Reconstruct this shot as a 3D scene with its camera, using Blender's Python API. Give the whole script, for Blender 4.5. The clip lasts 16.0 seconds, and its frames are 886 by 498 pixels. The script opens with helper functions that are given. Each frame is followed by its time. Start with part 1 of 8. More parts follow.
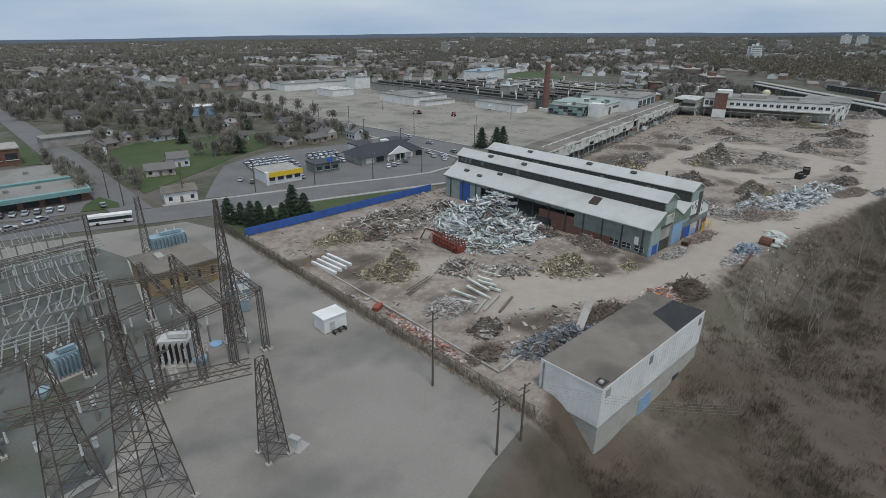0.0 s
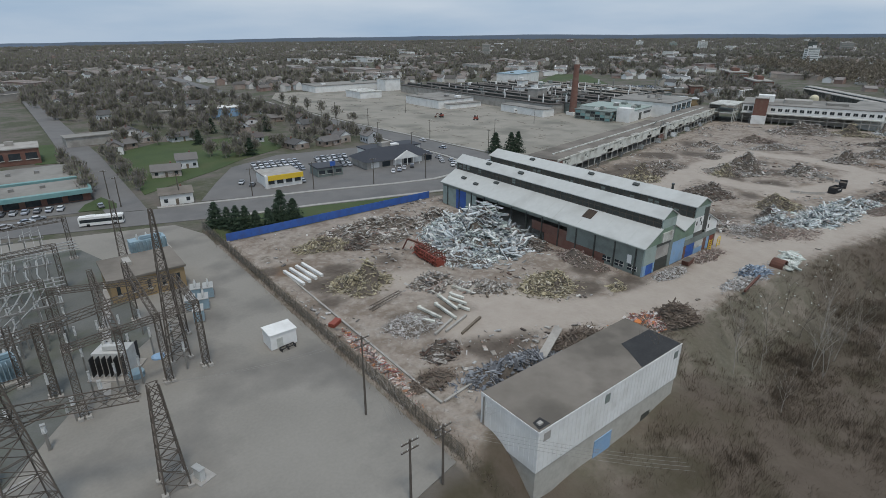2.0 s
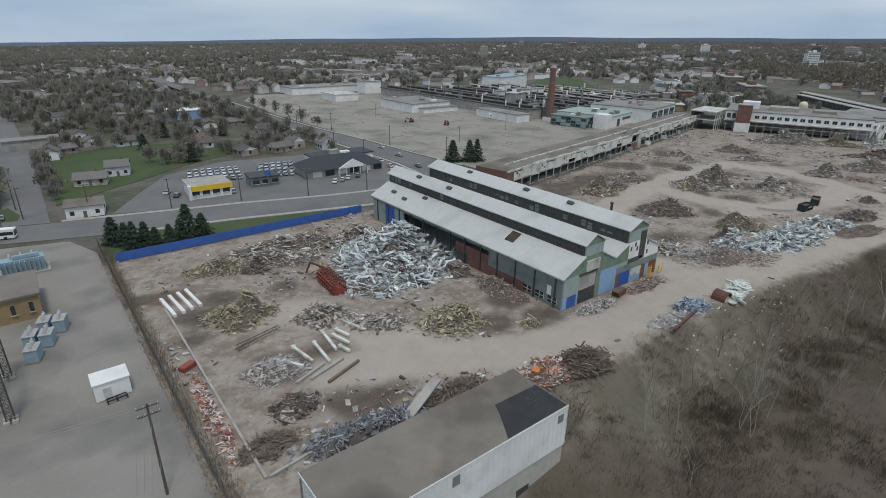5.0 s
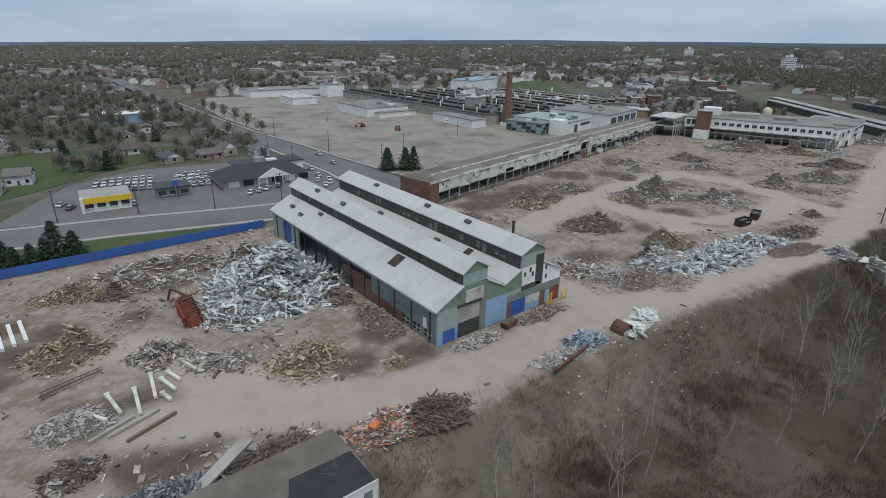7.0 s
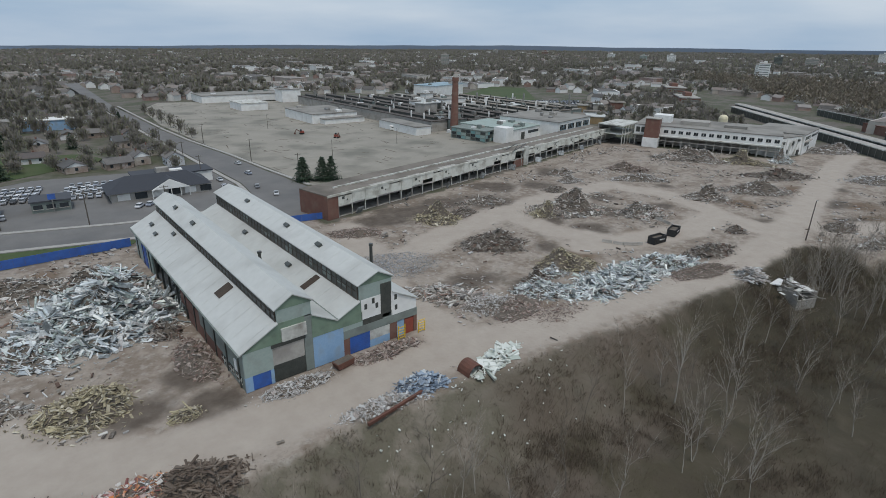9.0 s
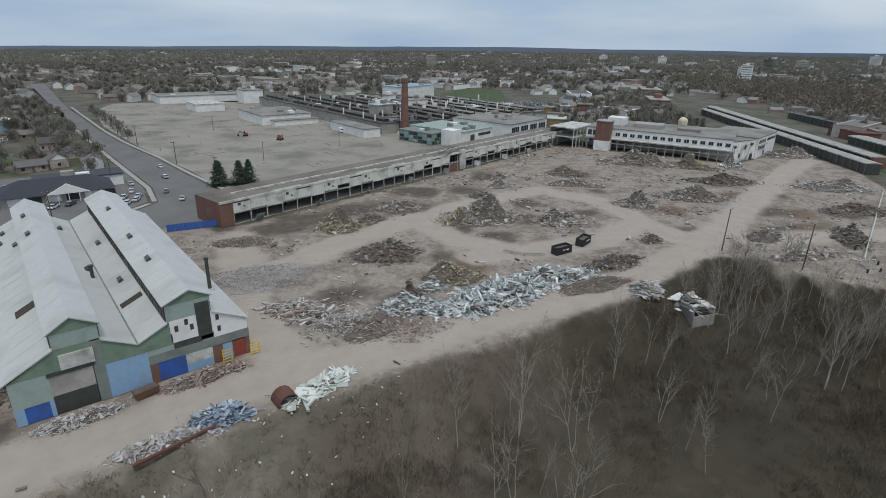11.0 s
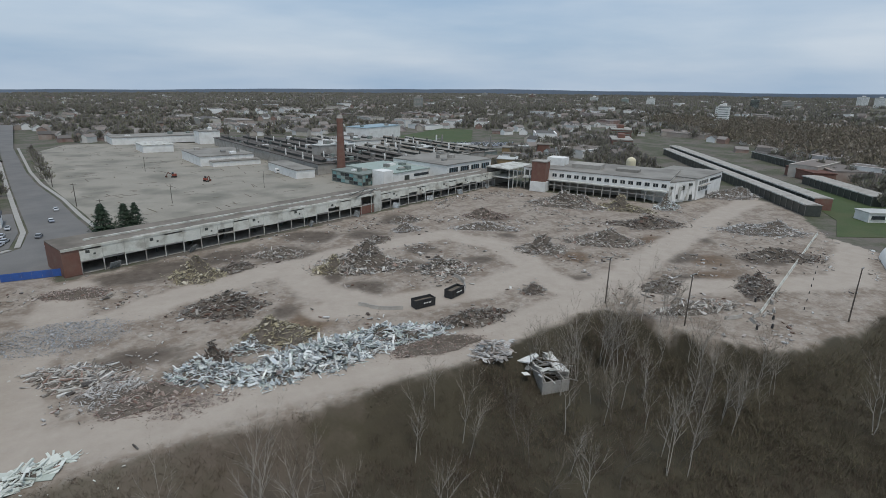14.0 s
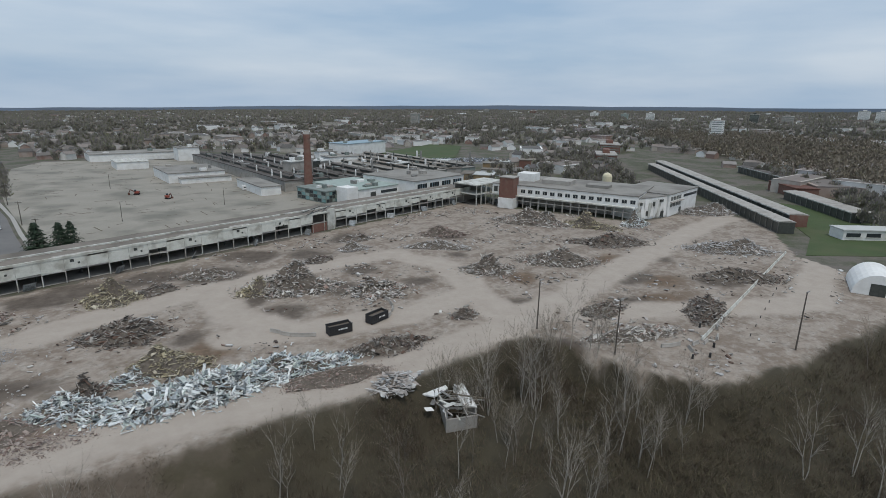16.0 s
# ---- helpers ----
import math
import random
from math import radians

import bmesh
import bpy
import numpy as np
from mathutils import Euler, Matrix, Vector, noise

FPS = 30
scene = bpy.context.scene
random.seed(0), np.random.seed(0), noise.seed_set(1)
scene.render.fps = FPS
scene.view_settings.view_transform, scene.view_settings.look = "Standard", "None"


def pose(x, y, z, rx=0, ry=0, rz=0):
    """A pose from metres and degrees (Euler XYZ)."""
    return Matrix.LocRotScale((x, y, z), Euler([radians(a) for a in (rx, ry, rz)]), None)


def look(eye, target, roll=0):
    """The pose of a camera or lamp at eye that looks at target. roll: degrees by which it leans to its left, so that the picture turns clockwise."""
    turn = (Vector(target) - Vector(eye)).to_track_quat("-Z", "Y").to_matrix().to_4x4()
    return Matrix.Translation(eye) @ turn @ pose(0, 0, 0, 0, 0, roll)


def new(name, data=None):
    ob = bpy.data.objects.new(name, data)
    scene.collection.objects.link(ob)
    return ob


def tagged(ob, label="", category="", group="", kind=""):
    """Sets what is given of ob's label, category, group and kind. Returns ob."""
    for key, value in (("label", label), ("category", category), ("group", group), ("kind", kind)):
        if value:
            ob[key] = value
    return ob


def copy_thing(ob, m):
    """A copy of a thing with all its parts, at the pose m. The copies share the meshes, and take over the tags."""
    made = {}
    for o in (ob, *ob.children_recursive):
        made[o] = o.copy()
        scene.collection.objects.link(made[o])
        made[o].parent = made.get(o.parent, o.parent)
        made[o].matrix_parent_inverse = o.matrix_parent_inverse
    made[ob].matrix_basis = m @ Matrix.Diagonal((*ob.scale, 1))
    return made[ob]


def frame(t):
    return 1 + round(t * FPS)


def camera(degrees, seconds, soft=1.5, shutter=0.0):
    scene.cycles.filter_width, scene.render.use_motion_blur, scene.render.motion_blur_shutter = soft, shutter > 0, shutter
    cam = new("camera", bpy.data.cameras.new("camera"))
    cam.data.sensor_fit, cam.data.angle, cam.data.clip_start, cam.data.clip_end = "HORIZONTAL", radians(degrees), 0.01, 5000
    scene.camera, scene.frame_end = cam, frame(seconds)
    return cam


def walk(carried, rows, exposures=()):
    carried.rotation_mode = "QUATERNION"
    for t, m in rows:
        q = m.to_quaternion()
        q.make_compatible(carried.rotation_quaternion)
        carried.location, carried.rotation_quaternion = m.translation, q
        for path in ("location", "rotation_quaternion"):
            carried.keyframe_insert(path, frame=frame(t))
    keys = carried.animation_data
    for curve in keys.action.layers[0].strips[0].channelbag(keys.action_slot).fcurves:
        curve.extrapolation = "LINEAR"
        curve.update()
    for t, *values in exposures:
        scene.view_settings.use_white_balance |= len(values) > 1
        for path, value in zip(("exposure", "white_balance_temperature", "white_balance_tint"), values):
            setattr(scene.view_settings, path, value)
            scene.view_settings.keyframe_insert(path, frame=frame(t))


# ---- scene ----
cam = camera(78.5, 16.0, soft=0.85)
METRES, EYE, TILT, LEAN, TURN = 211.15, 57.0, 0.0, 0.0, -43.5
ROWS = [
    (0.0, 0.0, 0.0, 0.0, 0.19, -22.17, -0.46),
    (0.5, 0.0204, 0.008, 0.0003, 0.61, -22.11, -0.41),
    (1.0, 0.0403, 0.0175, 0.0005, 0.9, -22.04, -0.36),
    (1.1, 0.0442, 0.0195, 0.0005, 0.95, -22.04, -0.35),
    (1.2, 0.0481, 0.0215, 0.0005, 1.6, -22.04, -0.34),
    (1.3, 0.0520, 0.0236, 0.0006, 2.6, -22.04, -0.33),
    (1.4, 0.0558, 0.0257, 0.0006, 3.55, -22.04, -0.32),
    (1.5, 0.0596, 0.0279, 0.0006, 4.07, -22.04, -0.31),
    (2.0, 0.0778, 0.0397, 0.0006, 4.95, -22.03, -0.33),
    (2.5, 0.0946, 0.0525, -0.0, 5.35, -22.0, -0.39),
    (3.0, 0.1099, 0.0659, -0.0005, 5.67, -21.96, -0.48),
    (5.5, 0.212, 0.1463, 0.0003, 5.54, -21.79, -0.82),
    (6.0, 0.241, 0.166, 0.0004, 5.01, -21.74, -0.93),
    (6.5, 0.269, 0.1856, 0.0004, 4.91, -21.67, -1.0),
    (7.0, 0.3002, 0.2062, 0.0008, 4.84, -21.63, -1.03),
    (7.5, 0.3337, 0.2274, 0.0009, 4.64, -21.55, -1.06),
    (8.0, 0.3687, 0.2479, 0.0007, 4.26, -21.28, -1.1),
    (8.5, 0.4045, 0.2672, 0.0006, 4.22, -21.21, -1.17),
    (9.0, 0.4409, 0.2853, 0.0002, 4.07, -21.12, -1.27),
    (9.5, 0.4764, 0.3018, -0.0005, 3.97, -21.03, -1.42),
    (12.0, 0.6544, 0.3689, -0.0014, 4.17, -20.82, -1.46),
    (12.5, 0.6862, 0.3839, -0.0023, 4.22, -19.91, -1.44),
    (13.0, 0.7163, 0.398, -0.003, 4.28, -18.91, -1.39),
    (13.5, 0.7449, 0.4122, -0.0036, 4.32, -17.92, -1.34),
    (14.0, 0.7723, 0.4258, -0.004, 4.36, -16.94, -1.26),
    (14.5, 0.7988, 0.4393, -0.0047, 4.47, -15.94, -1.15),
    (15.0, 0.8241, 0.4524, -0.0054, 4.6, -15.4, -1.04),
    (15.5, 0.8491, 0.4651, -0.0062, 4.77, -15.41, -0.96),
    (16.0, 0.8724, 0.4767, -0.0064, 4.93, -15.33, -0.99),
]
walk(cam, [(t, pose(0, 0, EYE, TILT, LEAN, TURN) @ pose(METRES * x, METRES * y, METRES * z, 90 + pitch, roll, yaw)) for t, x, y, z, yaw, pitch, roll in ROWS])

# ---- world, sun ----
world = bpy.data.worlds.new("overcast_sky")
scene.world = world
world.use_nodes = True
wn, wl = world.node_tree.nodes, world.node_tree.links
sky = wn.new("ShaderNodeTexSky")
sky.sky_type = "NISHITA"
sky.sun_disc = False
sky.sun_elevation, sky.sun_rotation = radians(48), radians(200)
sky.air_density, sky.dust_density = 1.2, 2.0
scaled = wn.new("ShaderNodeMix")
scaled.data_type, scaled.blend_type = "RGBA", "MULTIPLY"
scaled.inputs[0].default_value = 1.0
scaled.inputs[7].default_value = (0.08, 0.08, 0.08, 1)
wl.new(sky.outputs[0], scaled.inputs[6])
wco = wn.new("ShaderNodeTexCoord")
wmap = wn.new("ShaderNodeMapping")
wmap.inputs["Scale"].default_value = (1.6, 1.6, 9.0)
wl.new(wco.outputs["Generated"], wmap.inputs[0])
wnoise = wn.new("ShaderNodeTexNoise")
wnoise.inputs["Scale"].default_value, wnoise.inputs["Detail"].default_value = 1.3, 6
wl.new(wmap.outputs[0], wnoise.inputs[0])
wramp = wn.new("ShaderNodeValToRGB")
wramp.color_ramp.elements[0].position, wramp.color_ramp.elements[0].color = 0.30, (0.35, 0.49, 0.67, 1)
wramp.color_ramp.elements[1].position, wramp.color_ramp.elements[1].color = 0.72, (0.64, 0.72, 0.82, 1)
wl.new(wnoise.outputs[0], wramp.inputs[0])
wmix = wn.new("ShaderNodeMix")
wmix.data_type = "RGBA"
wmix.inputs[0].default_value = 0.85
wl.new(scaled.outputs[2], wmix.inputs[6])
wl.new(wramp.outputs[0], wmix.inputs[7])
wl.new(wmix.outputs[2], wn["Background"].inputs[0])
wn["Background"].inputs[1].default_value = 1.0
sun = new("sun", bpy.data.lights.new("sun", "SUN"))
sun.data.energy, sun.data.angle, sun.data.color = 1.6, radians(10), (1.0, 0.945, 0.87)
sun.matrix_world = look((0, 0, 300), (40, 110, 0))

# ---- materials ----


def mat(name, low, high, scale=0.5, rough=0.85, metal=0.0, bump=0.0, fine=6.0, spread=0.25, stain=None, stain_scale=0.05, stain_amount=0.5, vary=""):
    """Two colours mixed by noise at two scales, with an optional stain colour; vary is '', 'island' or 'object'."""
    m = bpy.data.materials.new(name)
    m.use_nodes = True
    n, l = m.node_tree.nodes, m.node_tree.links
    b = n["Principled BSDF"]
    b.inputs["Roughness"].default_value, b.inputs["Metallic"].default_value = rough, metal
    co = n.new("ShaderNodeNewGeometry")

    def noise_at(s, detail=5):
        t = n.new("ShaderNodeTexNoise")
        t.inputs["Scale"].default_value, t.inputs["Detail"].default_value = s, detail
        l.new(co.outputs["Position"], t.inputs["Vector"])
        return t.outputs[0]

    def math_node(op, a, c):
        t = n.new("ShaderNodeMath")
        t.operation = op
        for i, v in enumerate((a, c)):
            if isinstance(v, (int, float)):
                t.inputs[i].default_value = v
            else:
                l.new(v, t.inputs[i])
        return t.outputs[0]

    value = math_node("ADD", math_node("MULTIPLY", noise_at(scale), 0.6), math_node("MULTIPLY", noise_at(scale * fine), 0.4))
    if vary:
        if vary == "island":
            r = co.outputs["Random Per Island"]
        else:
            r = n.new("ShaderNodeObjectInfo").outputs["Random"]
        value = math_node("ADD", math_node("MULTIPLY", value, 0.35), math_node("MULTIPLY", r, 0.65))
        spread = 0.42
    ramp = n.new("ShaderNodeValToRGB")
    e = ramp.color_ramp.elements
    e[0].position, e[1].position = 0.5 - spread, 0.5 + spread
    cols = [low, high] if not isinstance(low, list) else low
    e[0].color, e[1].color = (*cols[0], 1), (*cols[-1], 1)
    for k, c in enumerate(cols[1:-1]):
        x = e.new(0.5 - spread + 2 * spread * (k + 1) / (len(cols) - 1))
        x.color = (*c, 1)
    l.new(value, ramp.inputs[0])
    out = ramp.outputs[0]
    if stain:
        sr = n.new("ShaderNodeValToRGB")
        sr.color_ramp.elements[0].position, sr.color_ramp.elements[1].position = 0.48, 0.66
        l.new(noise_at(stain_scale, 7), sr.inputs[0])
        mx = n.new("ShaderNodeMix")
        mx.data_type = "RGBA"
        l.new(math_node("MULTIPLY", sr.outputs[0], stain_amount), mx.inputs[0])
        l.new(out, mx.inputs[6])
        mx.inputs[7].default_value = (*stain, 1)
        out = mx.outputs[2]
    l.new(out, b.inputs["Base Color"])
    if bump:
        bp = n.new("ShaderNodeBump")
        bp.inputs["Strength"].default_value, bp.inputs["Distance"].default_value = 0.6, bump
        l.new(noise_at(scale * fine, 6), bp.inputs["Height"])
        l.new(bp.outputs[0], b.inputs["Normal"])
    return m


M_asphalt = mat("worn_asphalt", (0.125, 0.12, 0.115), (0.18, 0.175, 0.167), 0.15, 0.9, bump=0.02, fine=12, stain=(0.10, 0.10, 0.10), stain_scale=0.06)
M_yard = mat("yard_gravel", (0.205, 0.192, 0.168), (0.275, 0.258, 0.228), 0.08, 0.95, bump=0.03, fine=25, stain=(0.135, 0.127, 0.115), stain_scale=0.06, stain_amount=0.8)
M_bed = mat("dark_gravel_bed", (0.088, 0.092, 0.084), (0.16, 0.162, 0.15), 0.12, 0.95, bump=0.03, fine=25, stain=(0.075, 0.085, 0.05), stain_scale=0.08, stain_amount=0.7)
M_lot = mat("old_concrete_lot", (0.225, 0.208, 0.175), (0.315, 0.293, 0.25), 0.07, 0.95, bump=0.02, fine=14, stain=(0.15, 0.145, 0.12), stain_scale=0.045, stain_amount=0.85)
M_pave = mat("pavement_concrete", (0.28, 0.27, 0.25), (0.38, 0.365, 0.34), 0.4, 0.9)
M_lawn = mat("spring_lawn", (0.036, 0.060, 0.018), (0.064, 0.092, 0.030), 0.12, 0.95, bump=0.05, fine=20, stain=(0.085, 0.085, 0.04), stain_scale=0.05, stain_amount=0.6)
M_roof_metal = mat("pale_metal_roofing", (0.44, 0.45, 0.43), (0.55, 0.56, 0.535), 0.12, 0.6, 0.0, stain=(0.33, 0.33, 0.31), stain_scale=0.12)
M_rust = mat("rusty_steel", (0.075, 0.034, 0.024), (0.16, 0.068, 0.045), 0.8, 0.8, bump=0.03)
# Glass and steel; also painted shade on closed shed sides and wall holes.
M_dark = mat("dark_glass_steel_and_shade", (0.03, 0.035, 0.032), (0.08, 0.085, 0.075), 0.9, 0.4)
M_green = mat("faded_green_cladding", (0.14, 0.21, 0.15), (0.20, 0.27, 0.20), 0.35, 0.7, stain=(0.10, 0.13, 0.10), stain_scale=0.4)
M_grey_green = mat("grey_green_cladding", (0.16, 0.19, 0.17), (0.23, 0.26, 0.24), 0.35, 0.7, stain=(0.11, 0.12, 0.11), stain_scale=0.3)
M_pale_green = mat("pale_green_cladding", (0.26, 0.33, 0.30), (0.36, 0.42, 0.39), 0.4, 0.7, stain=(0.2, 0.23, 0.2), stain_scale=0.4)
M_blue_paint = mat("light_blue_paint", (0.20, 0.34, 0.52), (0.30, 0.45, 0.62), 0.5, 0.6, stain=(0.24, 0.28, 0.32), stain_scale=0.5)
M_blue = mat("strong_blue_paint", (0.03, 0.09, 0.33), (0.05, 0.14, 0.45), 0.6, 0.6, stain=(0.05, 0.08, 0.2), stain_scale=0.5)
M_brick = mat("red_brick", (0.135, 0.070, 0.053), (0.21, 0.105, 0.08), 0.7, 0.9, bump=0.02, fine=10, stain=(0.2, 0.14, 0.11), stain_scale=0.3)
M_white = mat("weathered_white_paint", (0.66, 0.66, 0.63), (0.82, 0.82, 0.80), 0.2, 0.7, stain=(0.56, 0.55, 0.52), stain_scale=0.25)
M_offwhite = mat("peeling_white_panels", (0.42, 0.43, 0.39), (0.62, 0.62, 0.58), 0.3, 0.8, stain=(0.22, 0.20, 0.17), stain_scale=0.35, stain_amount=0.8)
M_conc = mat("weathered_concrete", (0.28, 0.265, 0.24), (0.42, 0.40, 0.365), 0.3, 0.9, bump=0.02, stain=(0.2, 0.185, 0.165), stain_scale=0.25)
M_flat_roof = mat("gravel_flat_roof", (0.20, 0.19, 0.17), (0.29, 0.28, 0.255), 0.08, 0.95, stain=(0.15, 0.14, 0.125), stain_scale=0.07, stain_amount=0.8)
M_old_roof = mat("worn_brown_roofing", (0.15, 0.132, 0.11), (0.225, 0.20, 0.17), 0.1, 0.95, stain=(0.10, 0.088, 0.073), stain_scale=0.09, stain_amount=0.8)
M_tar = mat("black_tar_sheet", (0.015, 0.015, 0.016), (0.04, 0.04, 0.04), 0.4, 0.8)
M_steel = mat("galvanised_steel", (0.19, 0.185, 0.17), (0.30, 0.29, 0.27), 0.6, 0.55, 0.3)
M_fence = mat("dull_grey_fence_wire", (0.065, 0.066, 0.06), (0.12, 0.12, 0.11), 0.5, 0.75)
M_lattice = mat("weathered_lattice_steel", (0.075, 0.062, 0.05), (0.135, 0.112, 0.092), 0.5, 0.75)
M_insul = mat("grey_porcelain", (0.42, 0.42, 0.40), (0.6, 0.6, 0.58), 0.8, 0.4)
M_bus = mat("aluminium_busbar", (0.32, 0.32, 0.305), (0.45, 0.45, 0.43), 0.5, 0.55, 0.2)
M_pale_blue = mat("pale_blue_equipment_paint", (0.20, 0.30, 0.36), (0.31, 0.41, 0.46), 0.5, 0.6, stain=(0.22, 0.25, 0.26), stain_scale=0.6)
M_wood = mat("weathered_timber", (0.10, 0.08, 0.06), (0.20, 0.165, 0.125), 0.8, 0.9)
M_pole = mat("grey_pole_timber", (0.07, 0.06, 0.05), (0.13, 0.11, 0.09), 0.8, 0.9)
M_yellow = mat("yellow_fascia", (0.62, 0.42, 0.03), (0.75, 0.52, 0.05), 0.4, 0.6)
M_tan = mat("tan_brick", (0.24, 0.17, 0.09), (0.34, 0.25, 0.14), 0.4, 0.9, fine=10)
M_teal = mat("teal_fascia", (0.13, 0.27, 0.27), (0.20, 0.36, 0.35), 0.3, 0.7, stain=(0.25, 0.30, 0.29), stain_scale=0.2)
M_shingle = mat("slate_grey_shingles", (0.038, 0.042, 0.052), (0.07, 0.075, 0.086), 0.3, 0.9, vary="object")
M_house_wall = mat("house_siding", [(0.66, 0.66, 0.63), (0.76, 0.76, 0.74), (0.50, 0.48, 0.43), (0.27, 0.20, 0.16), (0.74, 0.74, 0.73), (0.44, 0.46, 0.48), (0.72, 0.71, 0.68)], None, 0.2, 0.8, vary="object")
M_house_roof = mat("house_shingles", [(0.06, 0.06, 0.06), (0.11, 0.108, 0.105), (0.17, 0.16, 0.15), (0.085, 0.08, 0.08), (0.14, 0.11, 0.095)], None, 0.3, 0.95, vary="object")
M_far_wall = mat("far_house_siding", [(0.62, 0.61, 0.58), (0.80, 0.80, 0.78), (0.45, 0.42, 0.37), (0.24, 0.15, 0.12), (0.76, 0.76, 0.75)], None, 0.05, 0.8, vary="island")
M_far_roof = mat("far_house_shingles", [(0.06, 0.058, 0.055), (0.13, 0.12, 0.11), (0.20, 0.17, 0.15), (0.26, 0.25, 0.24)], None, 0.05, 0.9, vary="island")
M_car = mat("car_paint", [(0.60, 0.61, 0.63), (0.05, 0.05, 0.055), (0.50, 0.52, 0.55), (0.75, 0.75, 0.75), (0.30, 0.33, 0.40), (0.68, 0.69, 0.70), (0.12, 0.12, 0.13), (0.72, 0.72, 0.72)], None, 0.1, 0.3, 0.1, vary="object")
M_glass_dark = mat("tinted_window_glass", (0.02, 0.025, 0.03), (0.05, 0.06, 0.065), 0.6, 0.15)
M_tyre = mat("black_rubber", (0.012, 0.012, 0.012), (0.025, 0.025, 0.025), 2.0, 0.9)
M_bark = mat("grey_brown_bark", (0.10, 0.085, 0.07), (0.19, 0.165, 0.14), 0.7, 0.95)
M_pale_bark = mat("pale_bare_bark", (0.27, 0.245, 0.21), (0.42, 0.385, 0.34), 0.7, 0.95)
M_twigs = mat("bare_twigs", [(0.14, 0.115, 0.092), (0.19, 0.16, 0.125), (0.225, 0.195, 0.15), (0.165, 0.155, 0.09)], None, 0.02, 0.95, vary="island")
M_far_wood = mat("far_bare_wood", [(0.172, 0.157, 0.143), (0.218, 0.196, 0.177), (0.252, 0.227, 0.204), (0.192, 0.198, 0.120), (0.182, 0.162, 0.149)], None, 0.004, 0.95, vary="island")
M_scrub = mat("brown_scrub", [(0.080, 0.060, 0.042), (0.104, 0.079, 0.057), (0.126, 0.098, 0.073), (0.088, 0.078, 0.042)], None, 0.03, 0.95, vary="island")
M_needles = mat("dark_fir_needles", [(0.014, 0.028, 0.016), (0.022, 0.042, 0.022), (0.035, 0.055, 0.03)], None, 0.3, 0.9, vary="island")
M_debris_wood = mat("broken_timber_debris", [(0.36, 0.31, 0.19), (0.09, 0.076, 0.055), (0.46, 0.41, 0.28), (0.18, 0.155, 0.10), (0.42, 0.37, 0.24), (0.07, 0.058, 0.043), (0.54, 0.50, 0.40), (0.27, 0.235, 0.145), (0.12, 0.098, 0.07), (0.58, 0.55, 0.47)], None, 0.3, 0.9, vary="island")
M_debris_metal = mat("torn_sheet_metal", [(0.30, 0.33, 0.34), (0.66, 0.69, 0.69), (0.07, 0.08, 0.085), (0.44, 0.50, 0.46), (0.84, 0.85, 0.83), (0.14, 0.15, 0.15), (0.50, 0.55, 0.57), (0.74, 0.76, 0.75), (0.16, 0.11, 0.09), (0.72, 0.74, 0.73)], None, 0.3, 0.5, 0.15, vary="island")
M_debris_mixed = mat("mixed_demolition_debris", [(0.42, 0.39, 0.35), (0.08, 0.068, 0.06), (0.54, 0.52, 0.48), (0.15, 0.125, 0.10), (0.48, 0.46, 0.42), (0.22, 0.13, 0.095), (0.62, 0.61, 0.58), (0.09, 0.08, 0.075), (0.36, 0.33, 0.28), (0.66, 0.65, 0.62)], None, 0.3, 0.9, vary="island")
M_debris_dark = mat("dark_tangled_scrap", [(0.15, 0.13, 0.11), (0.05, 0.042, 0.037), (0.30, 0.28, 0.25), (0.08, 0.063, 0.05), (0.40, 0.38, 0.35), (0.12, 0.07, 0.05), (0.055, 0.047, 0.042), (0.24, 0.21, 0.18)], None, 0.3, 0.9, vary="island")
M_debris_rubble = mat("crushed_concrete_rubble", [(0.30, 0.295, 0.28), (0.46, 0.46, 0.45), (0.22, 0.20, 0.18), (0.55, 0.55, 0.54), (0.34, 0.30, 0.27), (0.14, 0.13, 0.12)], None, 0.4, 0.95, vary="island")
M_debris_brick = mat("broken_brick_rubble", [(0.24, 0.165, 0.135), (0.33, 0.28, 0.245), (0.17, 0.105, 0.085), (0.42, 0.37, 0.33), (0.12, 0.09, 0.08), (0.30, 0.22, 0.185)], None, 0.4, 0.95, vary="island")
M_mound = mat("rubble_fines", (0.072, 0.060, 0.048), (0.165, 0.140, 0.115), 0.5, 0.95, bump=0.1, fine=5)
M_facade = mat("flaking_cream_panels", (0.52, 0.53, 0.47), (0.72, 0.72, 0.66), 0.35, 0.8, stain=(0.30, 0.28, 0.23), stain_scale=0.3, stain_amount=0.7)
M_pale_conc = mat("pale_stained_concrete", (0.36, 0.345, 0.30), (0.52, 0.50, 0.45), 0.3, 0.9, bump=0.02, stain=(0.26, 0.24, 0.20), stain_scale=0.3)
M_blue_rubble = mat("blue_grey_crushed_rubble", [(0.22, 0.24, 0.26), (0.34, 0.36, 0.38), (0.18, 0.17, 0.16), (0.42, 0.43, 0.44), (0.28, 0.26, 0.24)], None, 0.4, 0.95, vary="island")
M_dark_roof = mat("dark_brown_felt_roof", (0.058, 0.050, 0.045), (0.105, 0.094, 0.085), 0.12, 0.9, stain=(0.15, 0.14, 0.13), stain_scale=0.08, stain_amount=0.6)
M_cream = mat("cream_tank_paint", (0.58, 0.52, 0.36), (0.68, 0.62, 0.45), 0.4, 0.6)
M_burnt = mat("dark_bare_boards", (0.035, 0.026, 0.02), (0.075, 0.055, 0.04), 0.7, 0.9)
